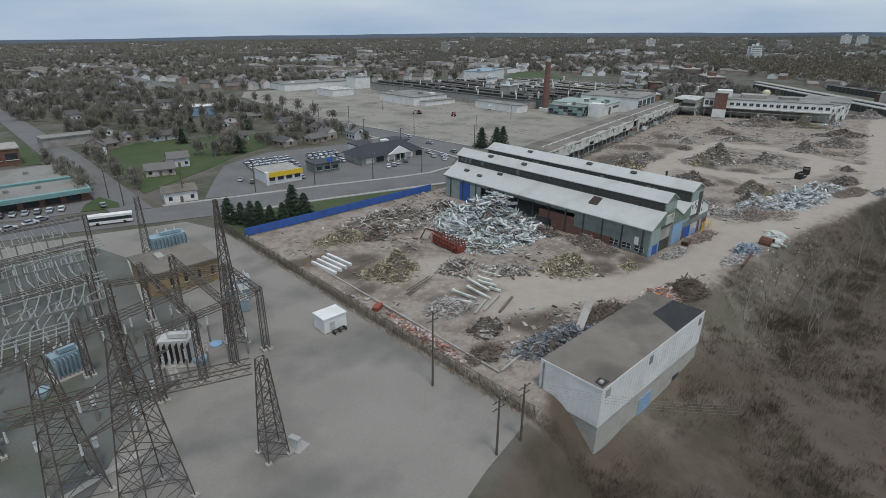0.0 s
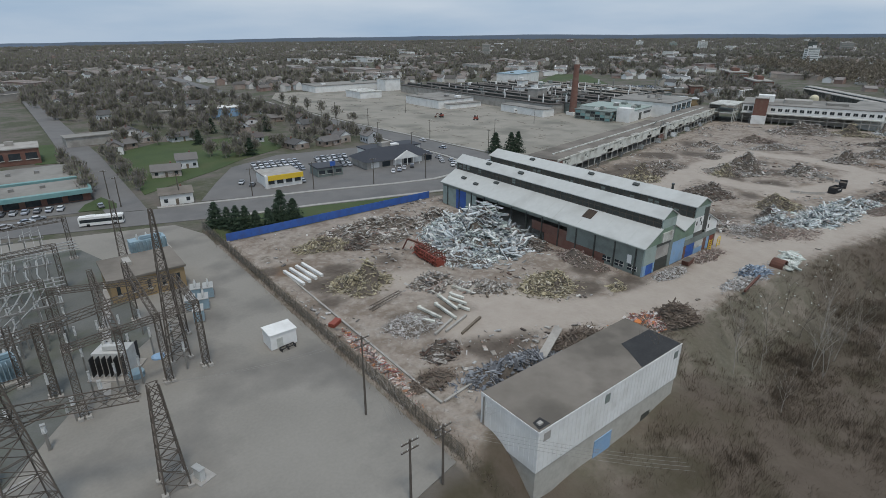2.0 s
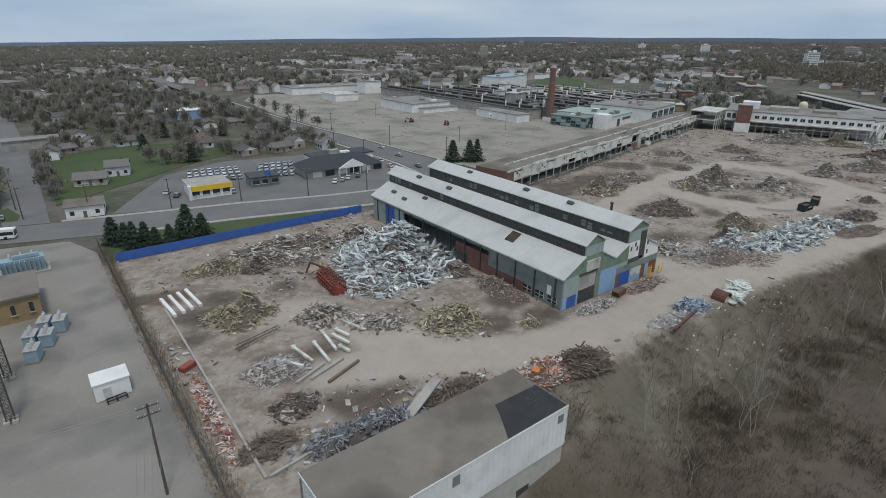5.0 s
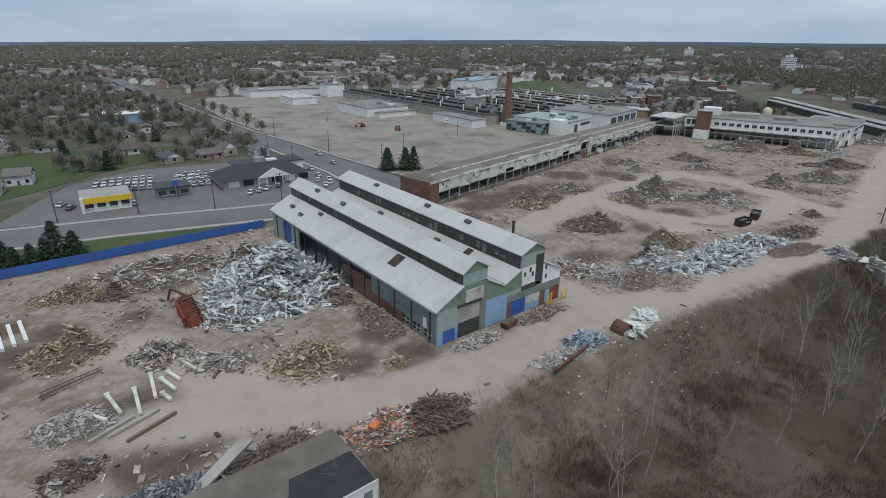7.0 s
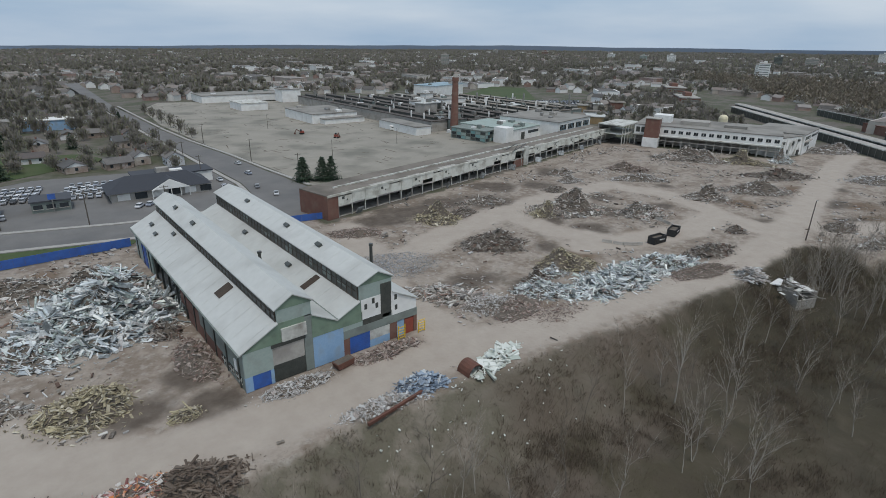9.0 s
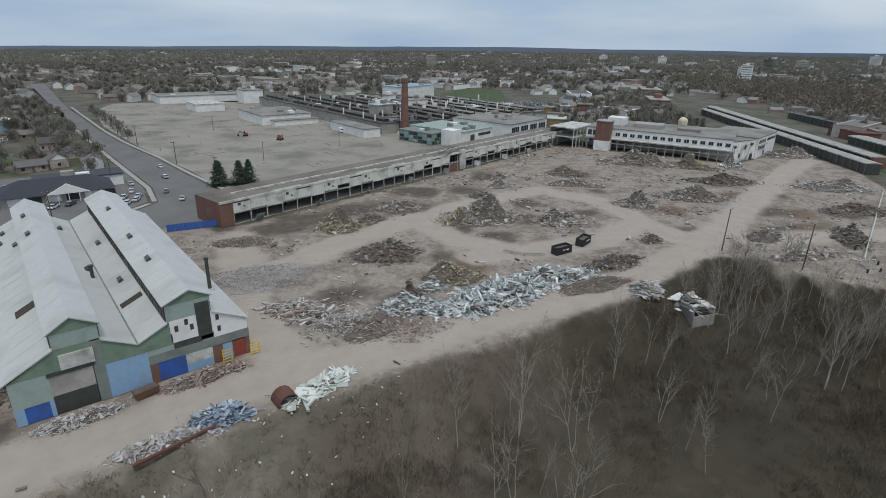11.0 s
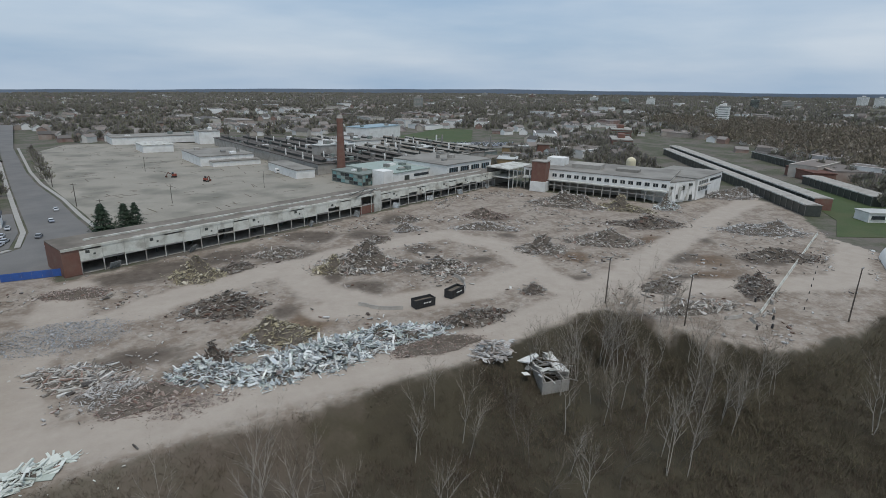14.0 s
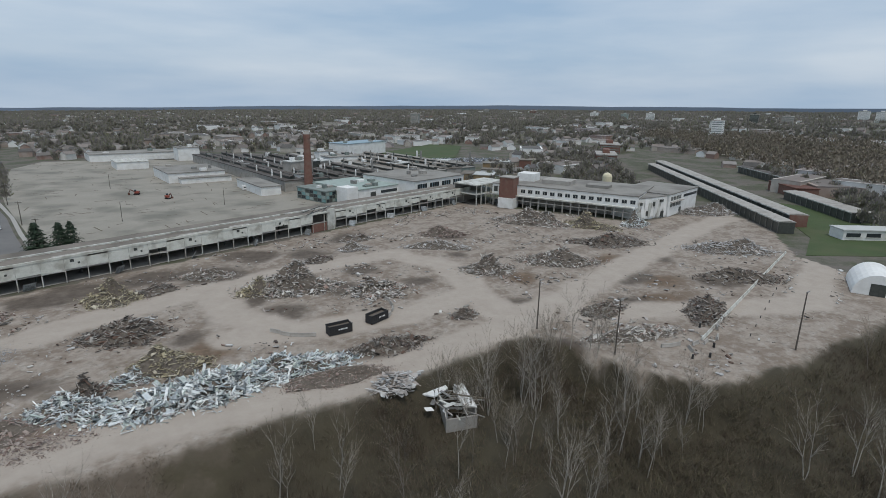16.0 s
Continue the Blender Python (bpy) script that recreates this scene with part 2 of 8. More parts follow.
M_thicket = mat("dense_dark_thicket", [(0.085, 0.067, 0.045), (0.110, 0.088, 0.061), (0.094, 0.084, 0.045), (0.125, 0.100, 0.073)], None, 0.02, 0.95, vary="island")
M_brush = mat("brown_dry_branches", [(0.07, 0.052, 0.04), (0.13, 0.10, 0.08), (0.19, 0.155, 0.125), (0.095, 0.07, 0.052)], None, 0.3, 0.95, vary="island")
M_blue_scrap = mat("blue_grey_scrap", [(0.13, 0.19, 0.28), (0.30, 0.38, 0.47), (0.06, 0.07, 0.09), (0.20, 0.27, 0.36), (0.52, 0.55, 0.57), (0.10, 0.09, 0.08)], None, 0.3, 0.6, vary="island")
M_pale_scrap = mat("pale_green_panels", [(0.50, 0.53, 0.48), (0.66, 0.68, 0.64), (0.38, 0.42, 0.37), (0.74, 0.75, 0.72)], None, 0.3, 0.7, vary="island")
M_tarp = mat("dark_sheeting_scrap", [(0.10, 0.11, 0.13), (0.22, 0.235, 0.26), (0.045, 0.047, 0.052), (0.32, 0.335, 0.35), (0.07, 0.072, 0.08), (0.17, 0.18, 0.20)], None, 0.3, 0.7, vary="island")
M_bright = mat("household_rubbish", [(0.70, 0.69, 0.66), (0.16, 0.13, 0.11), (0.52, 0.20, 0.07), (0.60, 0.59, 0.56), (0.30, 0.07, 0.06), (0.12, 0.11, 0.10), (0.66, 0.64, 0.60), (0.30, 0.36, 0.44)], None, 0.3, 0.8, vary="island")
M_red = mat("red_paint_machine", (0.19, 0.04, 0.028), (0.32, 0.075, 0.045), 0.6, 0.6, stain=(0.2, 0.05, 0.03), stain_scale=0.6)
M_orange = mat("orange_plastic", (0.50, 0.15, 0.035), (0.60, 0.21, 0.05), 0.8, 0.6)
# Blue of distant haze is put into this ridge's base colour.
M_far_hill = mat("far_haze_blue_ridge", (0.17, 0.215, 0.28), (0.20, 0.245, 0.31), 0.002, 1.0)

# ---- mesh helpers ----


class Build:
    """Collects vertices and faces of one mesh."""

    def __init__(self):
        self.v, self.f = [], []

    def box(self, c, s, rz=0.0, tilt=None):
        """Box with centre c and full size s, turned rz degrees, or by a 3x3 matrix."""
        r = tilt if tilt is not None else Matrix.Rotation(radians(rz), 3, "Z")
        n = len(self.v)
        for dx in (-0.5, 0.5):
            for dy in (-0.5, 0.5):
                for dz in (-0.5, 0.5):
                    p = r @ Vector((dx * s[0], dy * s[1], dz * s[2]))
                    self.v.append((c[0] + p[0], c[1] + p[1], c[2] + p[2]))
        self.f += [(n, n + 1, n + 3, n + 2), (n + 4, n + 6, n + 7, n + 5), (n, n + 4, n + 5, n + 1), (n + 2, n + 3, n + 7, n + 6), (n, n + 2, n + 6, n + 4), (n + 1, n + 5, n + 7, n + 3)]
        return self

    def slab(self, x0, x1, y0, y1, z0, z1):
        return self.box(((x0 + x1) / 2, (y0 + y1) / 2, (z0 + z1) / 2), (x1 - x0, y1 - y0, z1 - z0))

    def beam(self, a, b, w, h=None):
        """Square bar from a to b."""
        a, b = Vector(a), Vector(b)
        d = b - a
        if d.length < 1e-4:
            return self
        q = d.to_track_quat("Y", "Z").to_matrix()
        return self.box((a + b) / 2, (w, d.length, h or w), tilt=q)

    def prism(self, pts, y0, y1):
        """Profile of (x, z) points pushed along y."""
        n, k = len(self.v), len(pts)
        self.v += [(x, y0, z) for x, z in pts] + [(x, y1, z) for x, z in pts]
        self.f += [tuple(n + i for i in range(k)), tuple(n + k + i for i in reversed(range(k)))]
        self.f += [(n + (i + 1) % k, n + i, n + k + i, n + k + (i + 1) % k) for i in range(k)]
        return self

    def plate(self, pts, z0, z1):
        """Outline of (x, y) points pushed up from z0 to z1."""
        n, k = len(self.v), len(pts)
        self.v += [(x, y, z0) for x, y in pts] + [(x, y, z1) for x, y in pts]
        self.f += [tuple(n + i for i in reversed(range(k))), tuple(n + k + i for i in range(k))]
        self.f += [(n + i, n + (i + 1) % k, n + k + (i + 1) % k, n + k + i) for i in range(k)]
        return self

    def tube(self, rings, sides=12):
        """Closed tube through rings of (x, y, z, radius)."""
        n = len(self.v)
        for x, y, z, r in rings:
            self.v += [(x + r * math.cos(2 * math.pi * i / sides), y + r * math.sin(2 * math.pi * i / sides), z) for i in range(sides)]
        for k in range(len(rings) - 1):
            for i in range(sides):
                j = (i + 1) % sides
                self.f.append((n + k * sides + i, n + k * sides + j, n + (k + 1) * sides + j, n + (k + 1) * sides + i))
        self.f.append(tuple(n + i for i in reversed(range(sides))))
        self.f.append(tuple(n + (len(rings) - 1) * sides + i for i in range(sides)))
        return self

    def mesh(self, name, material):
        me = bpy.data.meshes.new(name)
        me.from_pydata(self.v, [], self.f)
        me.materials.append(material)
        me.update()
        return me


def part(name, b, material, parent, label=""):
    ob = new(name, b.mesh(name, material) if isinstance(b, Build) else b)
    ob.parent = parent
    return tagged(ob, label)


def thing(name, at, label, category, group="", rz=0.0):
    ob = new(name)
    ob.empty_display_size = 0.3
    ob.matrix_basis = pose(*at, 0, 0, rz)
    return tagged(ob, label, category, group)


def solid(name, b, material, label, category, at=(0, 0, 0), rz=0.0, group="", kind=""):
    ob = new(name, b.mesh(name, material))
    ob.matrix_basis = pose(*at, 0, 0, rz)
    return tagged(ob, label, category, group, kind)


def raw(name, v, f, material):
    me = bpy.data.meshes.new(name)
    me.from_pydata(v if isinstance(v, list) else v.tolist(), [], f if isinstance(f, list) else f.tolist())
    me.materials.append(material)
    me.update()
    return me


def at_line(pts, x):
    for (a, p), (b, q) in zip(pts, pts[1:]):
        if x <= b:
            u = 0 if x < a else (x - a) / (b - a)
            return p + (q - p) * u
    return pts[-1][1]


def near_line(x, y, pts):
    best = 1e9
    for (ax, ay), (bx, by) in zip(pts, pts[1:]):
        dx, dy = bx - ax, by - ay
        u = max(0, min(1, ((x - ax) * dx + (y - ay) * dy) / (dx * dx + dy * dy)))
        best = min(best, math.hypot(x - ax - u * dx, y - ay - u * dy))
    return best


def smooth(a, b, x):
    u = max(0.0, min(1.0, (x - a) / (b - a)))
    return u * u * (3 - 2 * u)


def inside(x, y, poly):
    hit, k = False, len(poly)
    for i in range(k):
        (ax, ay), (bx, by) = poly[i], poly[i - 1]
        if (ay > y) != (by > y) and x < (bx - ax) * (y - ay) / (by - ay) + ax:
            hit = not hit
    return hit


# ---- ground ----
# Southern edge of the level ground: below it the scrub bank falls away.
EDGE = [(-400, -60), (-30, 10), (20, 30), (45, 37), (58, 39), (70, 44), (100, 45), (125, 42), (150, 42), (180, 38), (206, 35), (225, 32), (250, 29), (273, 30), (290, 31), (299, 27), (304, 0), (310, -10), (335, -17), (387, -22), (480, -27), (900, -60)]
HAUL = [[(84, 70), (100, 62), (118, 52), (140, 50), (165, 50), (190, 45), (215, 41), (240, 36), (268, 34), (298, 36.5), (325, 41), (349, 46), (398, 55), (460, 66), (520, 70)],
        [(173, 50), (176, 80), (186, 110), (190, 125)], [(190, 95), (215, 103), (245, 108), (275, 112), (310, 110)],
        [(240, 70), (252, 66), (280, 58), (305, 60)], [(100, 62), (95, 80), (85, 95)], [(245, 108), (243, 85), (252, 66)], [(310, 110), (318, 88), (308, 60), (300, 38)], [(320, 30), (380, -5), (440, 10), (470, 30)]]
DARK = [(75, 112, 7), (90, 108, 5), (215, 128, 14), (250, 122, 14), (285, 128, 10), (256, 78, 9), (276, 88, 9), (335, 22, 13), (350, 12, 10), (378, 22, 10), (264, 44, 8), (330, 95, 6), (302, 78, 6), (80, 75, 8), (65, 95, 5), (310, 45, 7), (405, 75, 8), (128, 60, 6), (230, 76, 6), (195, 70, 8), (240, 84, 5), (300, 20, 7), (205, 125, 10), (235, 131, 13), (268, 137, 12), (310, 140, 10), (222, 108, 8), (345, 118, 8), (392, 73, 9), (290, 100, 8), (108, 128, 10), (98, 122, 8), (70, 104, 8), (60, 120, 4), (92, 86, 8), (84, 60, 9), (118, 65, 6), (140, 64, 5), (205, 58, 8), (250, 92, 6), (326, 72, 8), (360, 40, 9), (326, 28, 9), (390, 48, 8), (424, 40, 9), (128, 72, 6), (90, 70, 5)]
EARTH = [(348, 22, 15), (366, 32, 12), (330, 30, 9), (201, 47, 7), (196, 56, 6), (330, 62, 8), (110, 135, 7), (66, 118, 6), (262, 66, 8), (372, 58, 9), (128, 54, 4), (232, 66, 9)]
SITE = [(58, 30), (58, 148), (186, 148), (188, 133), (300, 154), (405, 176), (412, 150), (440, 86), (510, 88), (480, 45), (436, 18), (400, -60), (200, -60)]


def far_fall(x, y):
    """Beyond the site the land falls gently to the north-west."""
    dx, dy = x - 80, y + 10
    dist = math.hypot(dx, dy)
    return smooth(380, 1100, dist) * (0.0155 * (0.75 * dx - 0.66 * dy) - 0.004 * dist)


def ground_z(x, y):
    d = at_line(EDGE, x) - y
    if d <= 0:
        return far_fall(x, y)
    rise = 2.6 * math.exp(-((x - 105) / 12) ** 2 - ((y - 31) / 6) ** 2) - 1.6 * math.exp(-((x - 66) / 9) ** 2 - ((y - 31) / 6) ** 2)
    return far_fall(x, y) - 7.5 * smooth(0, 13, d) - 3.5 * smooth(13, 70, d) + rise


def axis_steps(lo, a, b, hi, fine):
    s, out, w = a, [], fine
    while s > lo:
        w *= 1.14
        s -= w
        out.append(max(s, lo))
    out = out[::-1]
    out += list(np.arange(a, b, fine))
    s, w = b, fine
    while s < hi:
        out.append(s)
        w *= 1.14
        s += w
    return out + [hi]


def terrain():
    xs, ys = axis_steps(-4600, 0, 460, 4700, 2.0), axis_steps(-4600, -90, 185, 4700, 2.0)
    v, f, marks = [], [], []
    for y in ys:
        for x in xs:
            z = ground_z(x, y)
            here, scrub, road, stain, wood, dust, earth = 0.0, 0.0, 0.0, 0.0, 0.0, 0.0, 0.0
            if -100 < x < 600 and -200 < y < 260:
                d = at_line(EDGE, x) - y + 2.2 * noise.noise((x * 0.08, y * 0.08, 3))
                scrub = smooth(-1.5, 2.5, d)
                wood = smooth(175, 275, x + 0.9 * d + 30 * noise.noise((x * 0.03, y * 0.03, 8)))
                dust = (1 - smooth(2, 24, d + 14 * noise.noise((x * 0.06, y * 0.06, 14)))) * (1 - smooth(150, 215, x)) * smooth(62, 84, x)
                here = 1.0 if inside(x, y, SITE) else 0.0
                if here:
                    road = max(1 - smooth(3.2, 8.5, near_line(x, y, h) + 2.0 * noise.noise((x * 0.1, y * 0.1, 7))) for h in HAUL)
                    stain = max(1 - smooth(r * 0.3, r * 1.25, math.hypot(x - a, (y - b) * 1.25) + 0.6 * r * noise.noise((x * 0.09, y * 0.09, 1))) for a, b, r in DARK)
                    earth = max(1 - smooth(r * 0.3, r * 1.2, math.hypot(x - a, (y - b) * 1.3) + 0.7 * r * noise.noise((x * 0.08, y * 0.08, 17))) for a, b, r in EARTH)
                    z += 0.25 * noise.noise((x * 0.07, y * 0.07, 0)) * (1 - road)
                if scrub > 0:
                    z += scrub * 0.8 * noise.noise((x * 0.06, y * 0.06, 5))
            v.append((x, y, z - 0.12 if not here else z - 0.05))
            marks.append((here, scrub, road, stain, wood, dust, earth))
    w = len(xs)
    for j in range(len(ys) - 1):
        for i in range(w - 1):
            k = j * w + i
            f.append((k, k + 1, k + w + 1, k + w))
    m = bpy.data.materials.new("demolition_ground")
    m.use_nodes = True
    n, l = m.node_tree.nodes, m.node_tree.links
    b = n["Principled BSDF"]
    b.inputs["Roughness"].default_value = 0.95
    geo = n.new("ShaderNodeNewGeometry")

    def layer(cols, scale, detail=8):
        t = n.new("ShaderNodeTexNoise")
        t.inputs["Scale"].default_value, t.inputs["Detail"].default_value, t.inputs["Roughness"].default_value = scale, detail, 0.65
        l.new(geo.outputs["Position"], t.inputs["Vector"])
        r = n.new("ShaderNodeValToRGB")
        for i, c in enumerate(cols):
            e = r.color_ramp.elements[i] if i < 2 else r.color_ramp.elements.new(0.5)
            e.color = (*c, 1)
        for i in range(len(cols)):
            r.color_ramp.elements[i].position = 0.3 + 0.4 * i / (len(cols) - 1)
        l.new(t.outputs[0], r.inputs[0])
        return r.outputs[0]

    def mix(fac, a, c):
        t = n.new("ShaderNodeMix")
        t.data_type = "RGBA"
        l.new(fac, t.inputs[0])
        l.new(a, t.inputs[6])
        l.new(c, t.inputs[7])
        return t.outputs[2]

    def mark(name):
        t = n.new("ShaderNodeAttribute")
        t.attribute_name = name
        breakup = n.new("ShaderNodeTexNoise")
        breakup.inputs["Scale"].default_value, breakup.inputs["Detail"].default_value = 0.35, 8
        l.new(geo.outputs["Position"], breakup.inputs["Vector"])
        s1 = n.new("ShaderNodeMath")
        s1.operation = "MULTIPLY_ADD"
        l.new(breakup.outputs[0], s1.inputs[0])
        s1.inputs[1].default_value, s1.inputs[2].default_value = 0.8, -0.4
        s2 = n.new("ShaderNodeMath")
        s2.operation = "ADD"
        l.new(t.outputs["Fac"], s2.inputs[0])
        l.new(s1.outputs[0], s2.inputs[1])
        s3 = n.new("ShaderNodeMapRange")
        s3.interpolation_type = "SMOOTHSTEP"
        s3.inputs["From Min"].default_value, s3.inputs["From Max"].default_value = 0.0, 0.95
        l.new(s2.outputs[0], s3.inputs["Value"])
        return s3.outputs[0]

    town = layer([(0.076, 0.066, 0.050), (0.100, 0.087, 0.070), (0.062, 0.070, 0.036), (0.125, 0.110, 0.093)], 0.04)
    site = layer([(0.135, 0.110, 0.082), (0.235, 0.194, 0.158), (0.305, 0.262, 0.22), (0.185, 0.146, 0.113)], 0.13, 14)
    haul = layer([(0.325, 0.28, 0.236), (0.385, 0.338, 0.288)], 0.2)
    dark = layer([(0.065, 0.050, 0.038), (0.13, 0.105, 0.083)], 0.3)
    bank = layer([(0.054, 0.040, 0.028), (0.082, 0.063, 0.046), (0.060, 0.050, 0.029), (0.104, 0.082, 0.062)], 0.05)
    wood = layer([(0.034, 0.028, 0.016), (0.054, 0.045, 0.026)], 0.08)
    dust = layer([(0.155, 0.130, 0.105), (0.22, 0.188, 0.155), (0.11, 0.10, 0.07)], 0.1)
    grit = layer([(0.10, 0.085, 0.068), (0.27, 0.23, 0.19), (0.40, 0.37, 0.33)], 1.6, 4)
    fine = n.new("ShaderNodeTexNoise")
    fine.inputs["Scale"].default_value, fine.inputs["Detail"].default_value = 0.55, 10
    l.new(geo.outputs["Position"], fine.inputs["Vector"])
    patch = n.new("ShaderNodeMapRange")
    patch.inputs["From Min"].default_value, patch.inputs["From Max"].default_value, patch.inputs["To Max"].default_value = 0.5, 0.72, 0.75
    l.new(fine.outputs[0], patch.inputs["Value"])
    site = mix(patch.outputs[0], site, grit)
    out = mix(mark("site"), town, site)
    warm = layer([(0.155, 0.098, 0.064), (0.21, 0.145, 0.10), (0.12, 0.085, 0.055)], 0.2)
    out = mix(mark("earth"), out, warm)
    out = mix(mark("stain"), out, dark)
    out = mix(mark("road"), out, haul)
    bank = mix(mark("wood"), bank, wood)
    bank = mix(mark("dust"), bank, dust)
    out = mix(mark("scrub"), out, bank)
    l.new(out, b.inputs["Base Color"])
    bt = n.new("ShaderNodeTexNoise")
    bt.inputs["Scale"].default_value, bt.inputs["Detail"].default_value = 1.2, 6
    l.new(geo.outputs["Position"], bt.inputs["Vector"])
    bp = n.new("ShaderNodeBump")
    bp.inputs["Strength"].default_value, bp.inputs["Distance"].default_value = 0.7, 0.15
    l.new(bt.outputs[0], bp.inputs["Height"])
    l.new(bp.outputs[0], b.inputs["Normal"])
    me = raw("ground", v, f, m)
    for k, name in enumerate(("site", "scrub", "road", "stain", "wood", "dust", "earth")):
        a = me.attributes.new(name, "FLOAT", "POINT")
        a.data.foreach_set("value", np.array([q[k] for q in marks], dtype=np.float32))
    for p in me.polygons:
        p.use_smooth = True
    return tagged(new("ground", me), "pale dusty demolition ground with brown scrub bank", "ground", kind="structure")


terrain()


def sheet(name, pts, z, material, label, category="pavement", thick=0.14):
    return solid(name, Build().plate(pts, z - thick, z), material, label, category, kind="structure")


# substation yard, lot, roads and kerbed pavements
sheet("pavement_yard", [(-90, -10), (-30, 12), (20, 31), (45, 38), (57, 40.5), (57, 158), (52, 172), (-90, 210)], 0.02, M_yard, "grey gravel and asphalt substation yard", "yard")
sheet("pavement_gravel", [(-80, 58), (-2, 62), (19, 92), (31, 104), (31, 150), (26, 166), (-80, 196)], 0.05, M_bed, "dark gravel bed of the switchyard", "gravel")
sheet("pavement_lot", [(207, 166), (300, 184), (420, 208), (440, 250), (380, 300), (350, 345), (345, 470), (275, 505), (226, 512), (205, 470), (197, 380), (199, 300), (205, 220)], 0.03, M_lot, "empty cracked concrete parking lot", "parking lot")
sheet("road_main", [(-300, 268), (-20, 197), (7, 190), (62, 172), (95, 166), (136, 155), (165, 148), (186, 143.5), (198, 150), (204, 180), (201, 220), (199, 260), (194, 311), (192, 360), (191, 500), (200, 760), (186, 760), (182, 500), (182.5, 378), (183, 300), (184, 230), (184.5, 200), (181, 177), (170, 168.5), (152, 166), (134, 170), (103, 179.5), (81, 185), (47, 194), (9, 207), (-20, 215), (-300, 286)], 0.05, M_asphalt, "grey two-lane asphalt street", "road")
sheet("road_side", [(37, 198), (49, 194), (50, 300), (47, 420), (44, 640), (32, 640), (35, 420), (36, 300)], 0.045, M_asphalt, "narrow worn asphalt side street", "road")
sheet("pavement_north", [(52, 193), (81, 185.4), (103, 180), (134, 170.4), (151, 166.6), (169, 169), (178.6, 176), (177.4, 177.4), (168, 170.8), (151, 168.6), (134, 172.4), (103, 182), (81, 187.4), (52, 195)], 0.17, M_pave, "raised concrete pavement along the street", thick=0.25)
sheet("pavement_south", [(62, 170), (95, 163.8), (136, 152.6), (165, 145.8), (165.4, 147.4), (136, 154.6), (95, 165.7), (62, 171.8)], 0.17, M_pave, "raised concrete pavement along the street", thick=0.25)
sheet("pavement_east", [(205.2, 182), (202.2, 220), (200.2, 260), (195.2, 311), (193.2, 360), (193.2, 500), (194.8, 500), (194.8, 360), (196.8, 311), (201.8, 260), (203.8, 220), (207, 182)], 0.17, M_pave, "raised concrete pavement along the lot", thick=0.25)
sheet("pavement_west_kerb", [(181, 178.5), (183.7, 200), (183.2, 230), (182.3, 300), (181.7, 378), (181.2, 480), (179.4, 480), (180.0, 378), (180.5, 300), (181.4, 230), (182.0, 200), (179.4, 179)], 0.18, M_pave, "raised concrete pavement along the shops", thick=0.25)
sheet("lawn_verge", [(58, 149), (134, 149), (136, 152), (95, 163.5), (61, 169.5)], 0.04, M_lawn, "green grass verge behind the blue hoarding", "lawn")
sheet("lawn_field", [(52, 214), (56, 300), (80, 318), (140, 300), (150, 280), (122, 262), (100, 250), (84, 236), (66, 224)], 0.04, M_lawn, "green field between houses", "lawn")
sheet("lawn_corner", [(24, 295), (34, 292), (35, 345), (27, 345)], 0.06, M_lawn, "small green lawn by the side street", "lawn")
sheet("lawn_island", [(30, 205), (41, 202), (42, 208), (39, 220), (33, 213)], 0.1, M_lawn, "small green traffic island", "lawn")
sheet("pavement_shops", [(66, 193), (81, 188), (103, 182.5), (134, 173), (150, 169), (168, 171.4), (178, 179.5), (181.5, 202), (181, 238), (140, 246), (118, 250), (92, 238), (78, 215)], 0.035, M_asphalt, "asphalt forecourt of shops", "forecourt")
sheet("pavement_teal", [(-60, 222), (-20, 217), (9, 209.5), (30, 204), (36, 216), (36, 290), (-60, 290)], 0.035, M_asphalt, "asphalt forecourt of a strip mall", "forecourt")
sheet("lawn_park", [(499, 362), (560, 372), (660, 480), (640, 520), (520, 450)], 0.05, M_lawn, "green sports field behind the plant", "lawn")
sheet("pavement_carpark", [(505, 335), (575, 300), (600, 330), (560, 368), (500, 358)], 0.05, M_asphalt, "full car park behind the plant", "parking lot")
sheet("lawn_east", [(440, 16), (475, 26), (620, 120), (760, 150), (700, -30), (480, -15)], 0.05, M_lawn, "green lawn beside long platform sheds", "lawn")

# ---- long double-gabled shed ----
Y0, Y1 = 60.0, 139.5


